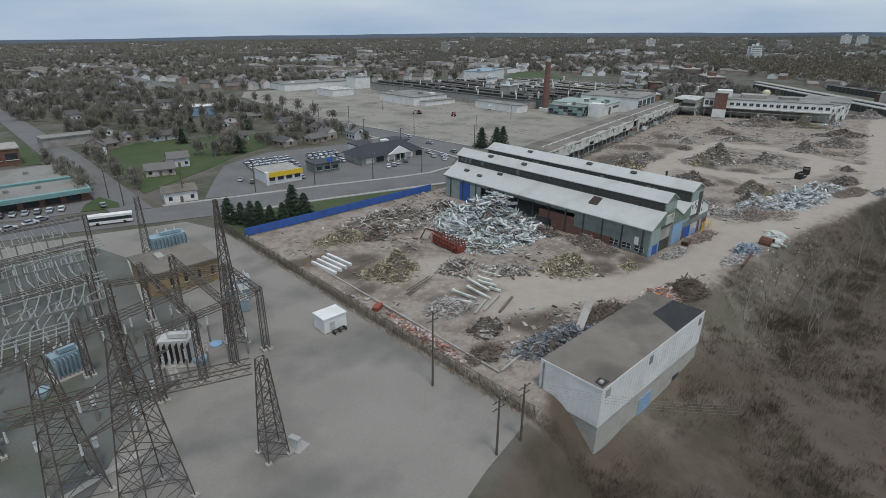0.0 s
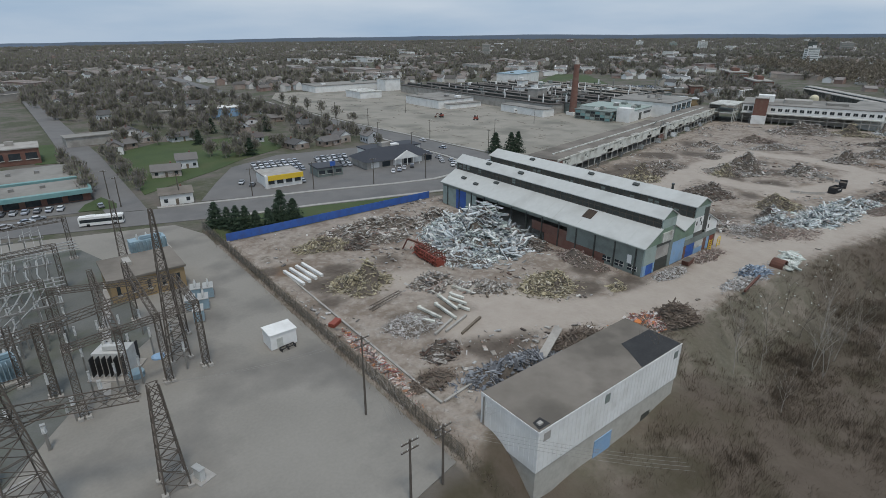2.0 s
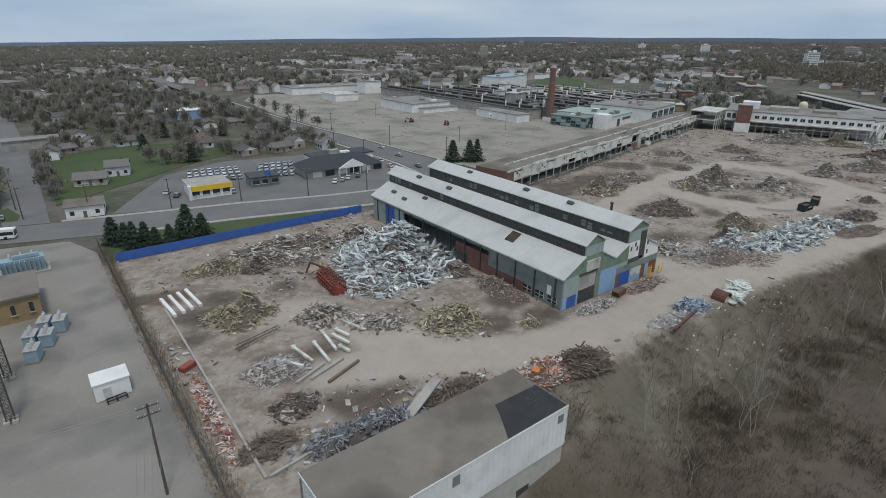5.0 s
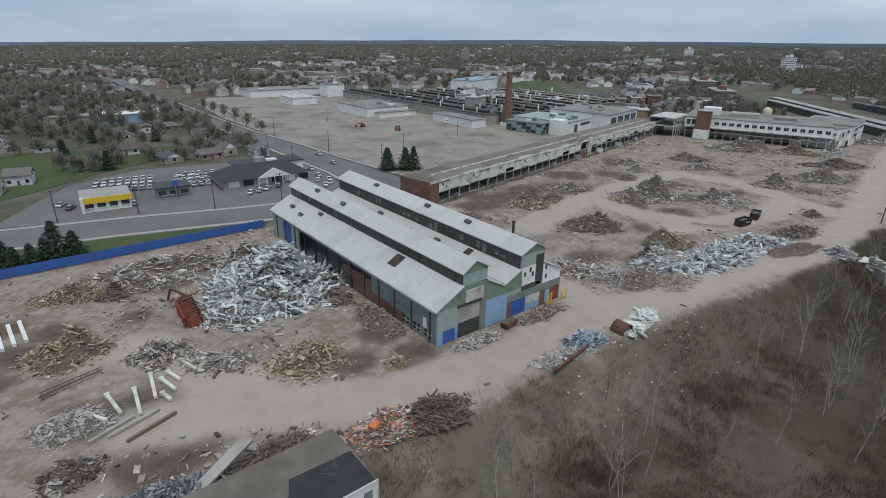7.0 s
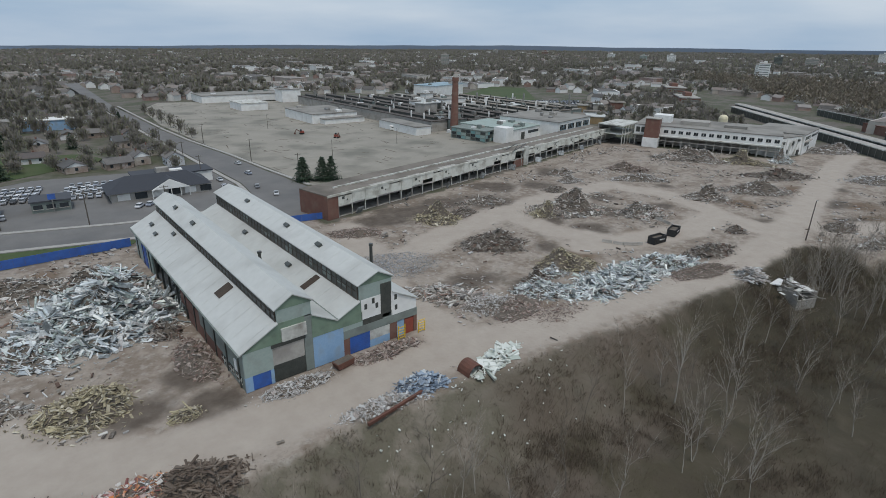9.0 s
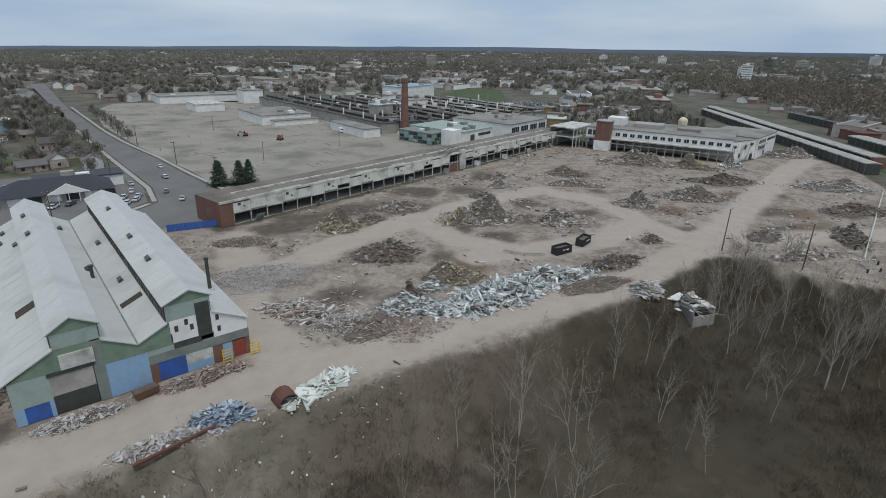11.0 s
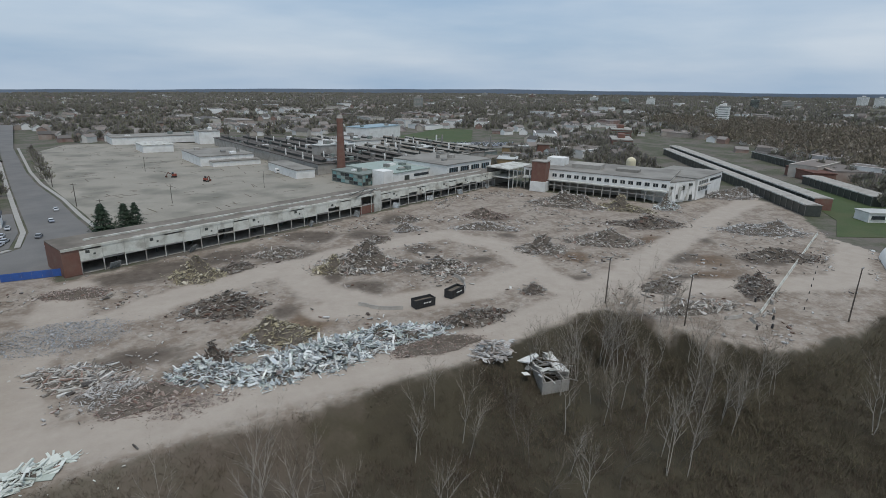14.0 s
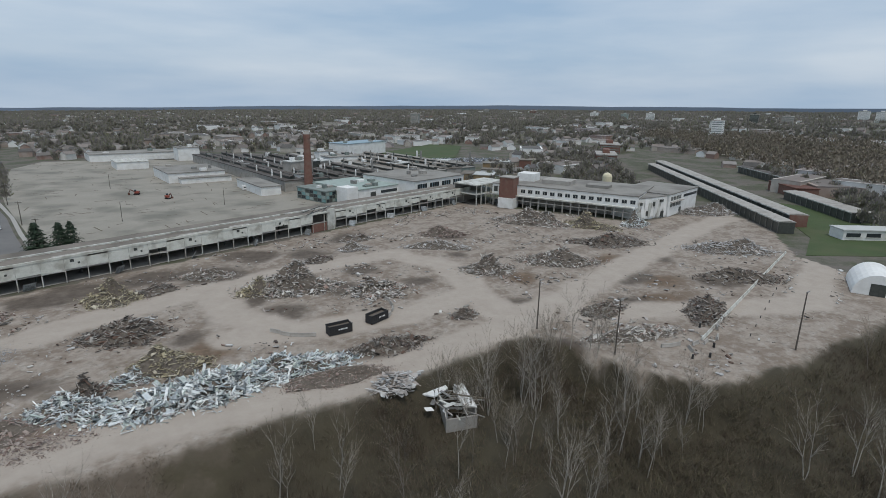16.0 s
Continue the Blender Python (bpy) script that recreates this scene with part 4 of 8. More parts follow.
# ---- plant behind the parking lot ----
def flat_building(name, x, y, w, d, h, rz, wall, roof, label, bays=0, vents=0, z0=0.0, glass=(0.15, 0.85)):
    t = thing(name, (x, y, z0), label, "factory", rz=rz)
    part("wall", Build().slab(0, w, 0, d, 0, h), wall, t)
    part("roof", Build().slab(-0.4, w + 0.4, -0.4, d + 0.4, h, h + 0.5), roof, t)
    for k in range(bays):
        u = w / bays
        wdw = part("window", Build().slab(k * u + u * glass[0], k * u + u * glass[1], -0.1, 0.2, h * 0.35, h * 0.75), M_glass_dark, t)
        part("window_sill", Build().slab(k * u + u * (glass[0] - 0.05), k * u + u * (glass[1] + 0.05), -0.3, -0.05, h * 0.31, h * 0.35), M_offwhite, wdw)
    rnd = random.Random(int(x * 7 + y))
    for k in range(vents):
        sx, sy, sz = rnd.uniform(1.5, 5), rnd.uniform(1.5, 4), rnd.uniform(0.8, 2.6)
        px, py = rnd.uniform(2, w - 6), rnd.uniform(2, max(2.1, d - 6))
        part("roof_unit", Build().slab(px, px + sx, py, py + sy, h + 0.5, h + 0.5 + sz), rnd.choice((M_white, M_conc, M_steel, M_grey_green)), t)
    return t


flat_building("white_warehouse", 258, 492, 78, 30, 6, 0, M_white, M_flat_roof, "long low white warehouse behind the lot", vents=4)
flat_building("white_warehouse", 268, 425, 22, 26, 5.5, 0, M_white, M_offwhite, "small white warehouse at the edge of the lot", vents=1)
flat_building("white_warehouse", 284, 334, 36, 44, 6.2, 0, M_white, M_flat_roof, "white loading building with grey flat roof", vents=4)
flat_building("white_annex", 290, 327, 32, 6.8, 3.2, 0, M_white, M_flat_roof, "low white loading dock annex")
flat_building("white_office_strip", 328, 256, 42, 12, 5, 90, M_white, M_flat_roof, "white office strip with a row of windows", bays=9)
WING = 11.5


def window_hall():
    """White hall with tall dark bays, lower wing with a glazed end."""
    t = flat_building("window_hall", 385, 199.5, 46, 44, 10.0, WING, M_white, M_flat_roof, "white hall with four tall dark window bays", vents=5)
    for k in range(4):
        x = 2.5 + k * 11.0
        bay = part("window_bay", Build().slab(x, x + 8.2, -0.12, 0.15, 1.5, 8.2), M_glass_dark, t)
        for q in range(1, 4):
            part("mullion", Build().slab(x + q * 2.05 - 0.12, x + q * 2.05 + 0.12, -0.2, -0.12, 1.5, 8.2), M_pale_blue, bay)
        part("transom", Build().slab(x, x + 8.2, -0.22, -0.12, 4.6, 4.9), M_pale_blue, bay)
    low = flat_building("low_white_hall", 352, 206.5, 32, 40, 7.0, WING, M_white, M_pale_green, "low pale hall with a blue-tinted roof", bays=0, vents=6)
    part("doorway", Build().slab(9, 13, -0.12, 0.2, 0, 5.0), M_dark, low, "tall dark doorway")
    part("window_strip", Build().slab(17, 30, -0.12, 0.2, 3.6, 5.2), M_glass_dark, low)
    part("stair_block", Build().slab(-8, -0.1, 0, 9, 0, 9.0), M_white, low, "white stair block")
    gl = flat_building("glazed_hall", 336, 214, 15, 26, 6.4, WING, M_grey_green, M_grey_green, "teal glazed hall with broken panes", vents=3)
    for side in range(2):
        for k in range(7):
            for q in range(3):
                x, z = 0.4 + k * (2.05 if side == 0 else 3.6), 0.6 + q * 1.9
                m = (M_glass_dark, M_teal, M_pale_green, M_dark)[(k * 3 + q * 5 + side) % 4]
                part("pane", Build().slab(x, x + 1.8, -0.1, 0.1, z, z + 1.6) if side == 0 else Build().slab(-0.1, 0.1, x, x + 3.2, z, z + 1.6), m, gl)


window_hall()


def monitor_bay(x, y, w, d, h, cover, label, seed):
    """Long factory bay: flat roof with a glazed ridge monitor and ducts along it."""
    g = random.Random(seed)
    t = flat_building("factory_bay", x, y, w, d, h, 1.0, M_grey_green if seed % 2 else M_conc, cover, label, vents=9)
    part("monitor_wall", Build().slab(w * 0.38, w * 0.62, 4, d - 4, h + 0.5, h + 2.1), M_dark, t, "dark glazed roof monitor")
    part("monitor_roof", Build().prism([(w * 0.34, h + 2.1), (w * 0.66, h + 2.1), (w * 0.5, h + 2.8)], 3.5, d - 3.5), cover, t)
    part("gutter", Build().slab(w - 0.5, w + 0.4, 0, d, h + 0.5, h + 0.9), M_tar, t)
    for k in range(int(d / 22)):
        py = 8 + k * 22 + g.uniform(-5, 5)
        part("duct", Build().tube([(w * 0.2, py, h + 0.4, 0.5), (w * 0.2, py, h + g.uniform(2, 4.5), 0.5), (w * 0.2, py, h + 4.7, 0.2)], 8), g.choice((M_steel, M_white, M_dark)), t)


for k in range(5):
    monitor_bay(333 + k * 14.2, 262 - k * 4, 13.6, 190 - k * 8, 6.6 + (k % 2) * 0.5, M_dark_roof, "long dark-roofed factory bay with a ridge monitor", k)
for k in range(5):
    monitor_bay(404 + k * 15.5, 246 + k * 2, 15, 168 - k * 14, 7.2 + (k % 2) * 0.4, M_old_roof if k % 2 else M_flat_roof, "long grey factory bay with a ridge monitor", k + 5)
flat_building("white_plant_block", 322, 468, 18, 16, 11, 0, M_white, M_flat_roof, "tall white plant block", vents=2)
flat_building("white_plant_block", 398, 330, 26, 14, 11.5, 1, M_white, M_flat_roof, "white penthouse block on the plant", vents=3)
flat_building("white_plant_block", 470, 430, 60, 26, 12, 20, M_white, M_pale_blue, "bright white roofed hall far in the plant", vents=2)


# ---- long parallel platform sheds ----
def long_shed(x, y, length, rz, w, h, label, cover=None, end=None):
    t = thing("long_platform_shed", (x, y, 0), label, "shed", rz=rz)
    part("roof", Build().prism([(0, h), (w, h), (w, h + 0.25), (w / 2, h + 0.7), (0, h + 0.25)], 0, length), cover or M_conc, t, "pale grey roof")
    # Closed box; its dark colour paints the shade of an open side.
    part("wall", Build().slab(0.6, w - 0.6, 0.4, length - 0.4, 0, h), M_dark, t, "solid side painted dark for shade under the roof")
    part("eave_board", Build().slab(-0.1, 0.05, 0, length, h - 0.3, h + 0.3), M_offwhite, t)
    post = Build().slab(0.2, 0.45, 0.5, 0.8, 0, h).mesh("post", M_steel)
    for k in range(int(length / 6)):
        part("post", post, None, t).location = (0, k * 6, 0)
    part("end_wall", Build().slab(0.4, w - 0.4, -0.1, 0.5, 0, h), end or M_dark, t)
    return t


A = -45.2
long_shed(471.7, 38.3, 240, A, 7.5, 5.2, "long low shed with pale roof and dark side", M_conc)
long_shed(491, 41, 246, A, 9, 5.8, "long low shed with pale roof and brick end", M_conc, M_brick)
long_shed(528, 26, 70, A, 12, 5.0, "shorter grey-roofed shed beside the lawn")
long_shed(632, 90, 84, -42.5, 9, 6.0, "farther low shed with dark side", M_dark_roof)
flat_building("low_white_store", 482, 16, 26, 9, 4.2, -40, M_white, M_roof_metal, "low white store beside the lawn", bays=3)
flat_building("red_brick_store", 597, 62, 34, 14, 6, 47, M_brick, M_rust, "low red brick store beyond the sheds", bays=5)
for k in range(9):
    flat_building("plant_outbuilding", 346 + (k * 37) % 90, 268 + (k * 53) % 120, 8 + (k * 5) % 9, 6 + (k * 3) % 6, 9 + (k * 7) % 6, 14, (M_white, M_conc, M_steel, M_dark)[k % 4], (M_flat_roof, M_roof_metal)[k % 2], "small plant outbuilding among roof units", vents=3)
for k in range(10):
    t = thing("process_pipe", (348 + k * 17, 262 + (k * 29) % 80, 0), "pale vertical process duct at the plant", "duct", "plant ducts")
    part("duct", Build().tube([(0, 0, 0, 0.7), (0, 0, 12 + (k * 3) % 6, 0.7), (0, 0, 13 + (k * 3) % 6, 0.4)], 8), M_steel if k % 2 else M_white, t)
    part("elbow", Build().beam((0, 0, 9), (6, 2, 9), 0.8), M_steel, t)

# ---- debris heaps ----


def heap(x, y, rx, ry, h, n, material, label, rz=0.0, size=(0.25, 3.0), flat=0.12, seed=1, name="debris_heap", mound=M_mound, spill=1.12, lean=0.5, strips=0.6):
    """An uneven, lobed mound of fines with broken pieces strewn over and round it."""
    rnd = random.Random(seed * 977 + int(x * 13 + y * 7))
    t = thing(name, (x, y, ground_z(x, y)), label, "debris heap", rz=rz)
    v, f = [], []
    rings, seg = 9, 30
    off = rnd.uniform(0, 99)
    peaks = [(rnd.uniform(-0.5, 0.5), rnd.uniform(-0.4, 0.4), rnd.uniform(0.3, 0.5), rnd.uniform(0.35, 0.8)) for _ in range(4)]

    def reach(a):
        return 1 + 0.34 * noise.noise((math.cos(a) * 1.3 + off, math.sin(a) * 1.3, 4)) + 0.16 * noise.noise((math.cos(a) * 4 + off, math.sin(a) * 4, 9))

    def top(u, w):
        r = math.hypot(u, w) / reach(math.atan2(w, u))
        k = max(0.0, 1 - r * r)
        lump = 0.42 + sum(p * math.exp(-((u - a) ** 2 + (w - c) ** 2) / (q * q * 0.5)) for a, c, q, p in peaks) + 0.45 * noise.noise((u * 3 + off, w * 3, off)) + 0.3 * noise.noise((u * 8 + off, w * 8, off))
        return 1.15 * h * k ** 0.8 * max(0.12, lump)

    v.append((0, 0, top(0, 0)))
    for k in range(1, rings + 1):
        for s in range(seg):
            a = 2 * math.pi * s / seg
            u, w = math.cos(a) * k / rings * reach(a), math.sin(a) * k / rings * reach(a)
            v.append((u * rx, w * ry, top(u, w) - (0.2 if k == rings else 0)))
    for s in range(seg):
        f.append((0, 1 + s, 1 + (s + 1) % seg))
    for k in range(rings - 1):
        for s in range(seg):
            a, b = 1 + k * seg, 1 + (k + 1) * seg
            f.append((a + s, b + s, b + (s + 1) % seg, a + (s + 1) % seg))
    if h > 0.6:
        part("mound", raw("mound", v, f, mound), None, t)
    b = Build()
    grain = rnd.uniform(0, 6.3)
    for k in range(int(n * 4.4)):
        r = rnd.random() ** 0.58 * spill
        if rnd.random() < 0.07:
            r = rnd.uniform(1.0, 1.45)
        a = rnd.uniform(0, 2 * math.pi)
        u, w = r * math.cos(a) * reach(a), r * math.sin(a) * reach(a)
        if noise.noise((u * 5 + off, w * 5, 31)) < rnd.uniform(-0.75, 0.05) and h > 0.5:
            continue
        ln = (size[0] + (size[1] - size[0]) * rnd.random() ** 2.9) * (0.85 if r < 1 else 0.5)
        if k % 40 == 0 and r < 1:
            ln = size[1] * rnd.uniform(0.8, 1.25)
        if rnd.random() < strips or ln > 0.75 * size[1] > 1.2:
            wd = ln * rnd.uniform(0.03, 0.10) + 0.05
            th = wd * rnd.uniform(0.4, 1.0)
        else:
            wd = ln * rnd.uniform(0.2, 0.55)
            th = max(0.03, wd * flat * rnd.uniform(0.3, 1.5))
        yaw = rnd.uniform(0, 6.3) if rnd.random() < 0.55 else grain + 2.2 * noise.noise((u * 2 + off, w * 2, 50)) + rnd.gauss(0, 0.3)
        q = Euler((rnd.gauss(0, lean * 0.8), rnd.gauss(0, lean * 0.7), yaw)).to_matrix()
        b.box((u * rx, w * ry, top(u, w) + rnd.uniform(-0.08, 0.2) * min(1.2, ln)), (ln, wd, th), tilt=q)
    pieces = part("loose_debris", b, material, t)
    tagged(pieces, kind="stuff")
    return t


WD, MT, MX, DK, RB, BK = M_debris_wood, M_debris_metal, M_debris_mixed, M_debris_dark, M_debris_rubble, M_debris_brick
# yard west of the shed
heap(118.5, 103.5, 16, 11.5, 3.8, 1050, MT, "big heap of torn pale sheet metal beside the shed", rz=-35, size=(0.5, 7.5), flat=0.03, lean=0.55, strips=0.82)
heap(122, 117, 10, 9, 3.0, 420, MT, "heap of torn pale sheet metal by the shed wall", size=(0.5, 6.0), flat=0.03, lean=0.55, strips=0.82)
heap(107, 95, 9, 6, 1.4, 330, MT, "low spread of metal scrap", rz=-40, size=(0.4, 3.0), flat=0.06)
heap(103, 131, 17, 5.5, 2.6, 520, MX, "long heap of mixed debris behind the blue hoarding", rz=-14, size=(0.4, 3.5))
heap(95, 124, 11, 4.5, 1.8, 320, MX, "low heap of mixed debris", rz=-20, size=(0.3, 3.0))
heap(80, 127, 8, 4.5, 1.8, 380, WD, "heap of broken pale timber", rz=-10, size=(0.3, 2.4))
heap(88, 121, 3, 2.5, 1.8, 110, DK, "small heap of dark brush and scrap", size=(0.3, 3.0))
heap(121, 128, 7, 5, 2.2, 240, MX, "heap of splintered debris by the shed corner", size=(0.4, 3.5))
heap(76, 100, 7, 6, 2.8, 520, WD, "round heap of broken timber and brush", size=(0.3, 2.4))
heap(111, 71, 6.6, 6.0, 2.6, 650, WD, "round heap of yellowish broken timber", size=(0.3, 2.4))
heap(90, 89, 5, 3.8, 2.2, 260, MX, "heap of twisted steel and rubble", size=(0.3, 3.2))
heap(74, 76, 5.5, 4.5, 1.0, 500, RB, "low spread of pale crushed rubble", size=(0.2, 1.0), flat=0.4)
heap(98, 80, 6.5, 3.5, 0.8, 220, MX, "low spread of broken boards", rz=-40, size=(0.3, 3.0))
heap(73, 64, 4, 3, 1.3, 150, DK, "small heap of brush and rusty scrap", size=(0.3, 2.6))
heap(80, 51.5, 11, 3.4, 1.8, 480, M_tarp, "long heap of slabs and dark sheeting along the block", rz=-8, size=(0.4, 3.0), flat=0.08)
heap(97, 50, 7, 3.4, 1.5, 360, M_brush, "heap of brush and cable scrap behind the block", rz=-10, size=(0.3, 2.8), strips=0.97)
heap(113, 46, 7.0, 3.6, 1.4, 460, M_bright, "heap of mixed household rubbish by the haul road", rz=-8, size=(0.2, 1.8), strips=0.4)
heap(61.6, 70, 12, 1.3, 0.5, 260, M_bright, "strip of rags and boards along the fence", rz=88, size=(0.2, 1.8), strips=0.5)
heap(66, 58, 4, 2.5, 0.9, 180, M_brush, "low heap of brush by the edging", size=(0.3, 2.2), strips=0.9)
heap(120, 44, 6.0, 3.4, 1.7, 560, M_brush, "heap of tangled branches by the haul road", rz=-12, size=(0.5, 3.6), flat=0.08, strips=0.99)
heap(123.5, 60, 2.5, 1.6, 0.9, 90, WD, "small heap of timber offcuts", size=(0.3, 2.0))
heap(130, 76, 3.5, 8, 1.6, 330, BK, "brick rubble heap along the shed wall", size=(0.2, 1.8))
heap(128, 90, 3.0, 4, 1.4, 150, DK, "dark scrap heap under the open bay", size=(0.3, 2.6))
heap(141, 56.5, 6, 2.2, 0.8, 320, RB, "broken rubble at the gable doors", size=(0.2, 1.4), flat=0.3)
heap(160, 56.5, 7, 2.0, 0.7, 260, BK, "broken brick and boards at the blue door", size=(0.2, 2.4), flat=0.2)
heap(158.5, 43.5, 4.5, 2.6, 1.5, 300, M_blue_scrap, "heap of blue-grey torn metal by the haul road", rz=-6, size=(0.4, 2.8), flat=0.05)
heap(150, 43, 7, 2.2, 0.3, 260, RB, "rubble strip by the haul road", rz=-5, size=(0.2, 1.4), flat=0.3)
heap(174.5, 41.5, 6.5, 2.2, 0.8, 90, M_pale_scrap, "pale panels dumped by the haul road", rz=12, size=(0.8, 4.8), flat=0.05, lean=0.2)
# open ground east of the shed
heap(184, 92, 12, 9, 0.3, 1500, M_blue_rubble, "wide field of blue-grey crushed rubble", rz=-20, size=(0.12, 0.6), flat=0.5, strips=0.2)
heap(186, 68, 10, 5, 0.7, 300, MX, "spread of long boards and rubble", rz=-50, size=(0.3, 4.5), flat=0.1, strips=0.9, lean=0.2)
heap(190, 59, 7, 5, 1.0, 420, RB, "heap of pale brick and concrete rubble", rz=-30, size=(0.2, 1.6), flat=0.3)
heap(193, 54, 7, 5, 1.0, 340, BK, "low brick and concrete rubble heap", size=(0.2, 1.6), flat=0.3)
heap(200, 47, 7, 4, 0.25, 280, BK, "flat spread of red brick rubble", size=(0.15, 0.8), flat=0.4)
heap(225, 49, 16, 5.6, 2.0, 950, MT, "long heap of torn grey-green sheet metal", rz=-6, size=(0.4, 4.8), flat=0.03, strips=0.8)
heap(244, 47.5, 12, 5.0, 1.9, 620, MT, "heap of torn white sheet metal", rz=-20, size=(0.4, 3.5), flat=0.05)
heap(249, 38.5, 12, 3.6, 1.3, 620, BK, "brick rubble strip at the haul road", rz=-14, size=(0.15, 0.9), flat=0.4)
heap(205.5, 55.5, 8, 4.5, 1.6, 360, MT, "heap of grey roofing panels", rz=-30, size=(0.5, 3.2), flat=0.05)
heap(208, 61, 3.5, 3.0, 2.0, 160, DK, "small dark scrap heap", size=(0.3, 2.4))
heap(223.5, 63.5, 8.5, 5.5, 3.0, 460, WD, "heap of brown timber debris and brush", rz=-25, size=(0.2, 2.0), mound=M_mound)
heap(216, 62, 4.0, 3.0, 1.4, 120, MT, "scatter of torn metal at a heap's edge", size=(0.4, 2.8), flat=0.05)
heap(219, 87, 9.5, 7, 2.8, 640, DK, "round heap of dark scrap and timber", rz=-35, size=(0.3, 2.6))
heap(220, 115.5, 7, 6, 2.6, 430, WD, "heap of yellowish broken timber", rz=-20, size=(0.3, 2.4))
heap(232, 116, 5, 3.5, 1.3, 170, DK, "small dark scrap heap", size=(0.3, 2.4))
heap(247.5, 121.5, 8, 4, 1.4, 230, MX, "low heap of mixed debris near the ruin", rz=-25, size=(0.3, 2.6))
heap(264, 96, 13, 8, 4.0, 820, MX, "large heap of timber and steel debris", rz=-28, size=(0.4, 3.0))
heap(255, 98, 6, 4, 2.2, 230, WD, "heap of brown timber debris", size=(0.3, 2.4))
heap(284, 77.5, 8.5, 6, 2.4, 400, MX, "heap of boards inside a concrete kerb", rz=-25, size=(0.4, 3.5))
heap(266, 44.5, 10, 3.4, 1.8, 320, DK, "long heap of dark scrap by the haul road", rz=-12, size=(0.3, 3.0))
heap(293, 48.5, 4, 2.6, 1.3, 130, DK, "small heap of dark scrap", size=(0.3, 2.2))
heap(302, 124.5, 6, 4, 1.3, 190, RB, "small heap of pale rubble", size=(0.3, 1.8))
heap(326, 74.5, 9, 6, 2.8, 460, MX, "heap of broken timber", rz=-25, size=(0.3, 2.6))
heap(354, 67, 15, 7, 2.6, 640, MX, "long heap of broken concrete and timber", rz=-38, size=(0.3, 2.8))
heap(345, 122.5, 10, 6, 2.2, 360, BK, "heap of reddish brick debris", rz=-38, size=(0.3, 2.4))
heap(331, 107.5, 13, 4.5, 1.4, 330, RB, "low strip of pale rubble", rz=-38, size=(0.3, 2.2))
heap(394, 119, 22, 8, 3.2, 760, MX, "long heap of debris before the white wing", rz=-62, size=(0.4, 3.2))
heap(412, 96, 12, 7, 3.0, 420, WD, "yellowish timber heap before the white wing", rz=-62, size=(0.4, 3.2))
heap(433, 86, 8, 5, 2.6, 260, MT, "metal scrap heap at the corner", size=(0.4, 3.0), flat=0.05)
heap(393, 72.5, 15, 7, 2.2, 480, DK, "wide heap of dark timber and scrap", rz=-35, size=(0.4, 3.4))
heap(490, 82, 18, 9, 3.0, 560, RB, "pale concrete rubble heap by the corner building", rz=-38, size=(0.4, 2.8))
heap(423, 38, 18, 8, 2.4, 560, RB, "wide heap of broken concrete", rz=-40, size=(0.4, 3.0))
heap(390, 18, 14, 6, 1.8, 360, DK, "long dark debris strip", rz=-40, size=(0.3, 2.8))
heap(350, 11, 11, 5, 2.4, 420, DK, "heap of dark brown brush along the barrier", rz=20, size=(0.3, 2.6))
heap(326, 28, 7, 4, 1.2, 200, DK, "low dark debris heap", size=(0.3, 2.8))
heap(318, 14, 14, 3.5, 1.0, 280, MX, "low debris strip behind the scrub", rz=-20, size=(0.3, 3.0))
heap(284, 118, 6, 4, 0.9, 120, DK, "low spread of dark scrap", size=(0.3, 2.6))
heap(310, 136, 8, 4, 1.4, 170, MX, "debris at the foot of the ruin", rz=10, size=(0.3, 2.8))

heap(190, 119.5, 8, 4.5, 0.8, 330, BK, "low spread of reddish rubble before the ruin", rz=-25, size=(0.2, 1.6), flat=0.3)

# blue hoarding
hoard = thing("blue_hoarding", (60, 147.3, 0), "bright blue board hoarding along the north of the site", "fence")
for k in range(30):
    part("board", Build().slab(k * 2.44, k * 2.44 + 2.40, -0.04, 0.04, 0.05, 2.5), M_blue, hoard)
    part("post", Build().slab(k * 2.44 - 0.06, k * 2.44 + 0.06, 0.045, 0.18, 0, 2.5), M_wood, hoard)
hoard2 = thing("blue_hoarding", (175, 141.5, 0), "blue board hoarding between shed and ruin", "fence", rz=-12)
for k in range(6):
    part("board", Build().slab(k * 2.44, k * 2.44 + 2.40, -0.04, 0.04, 0.05, 2.3), M_blue, hoard2)

# ---- rows of dumpsters, white container, poles ----


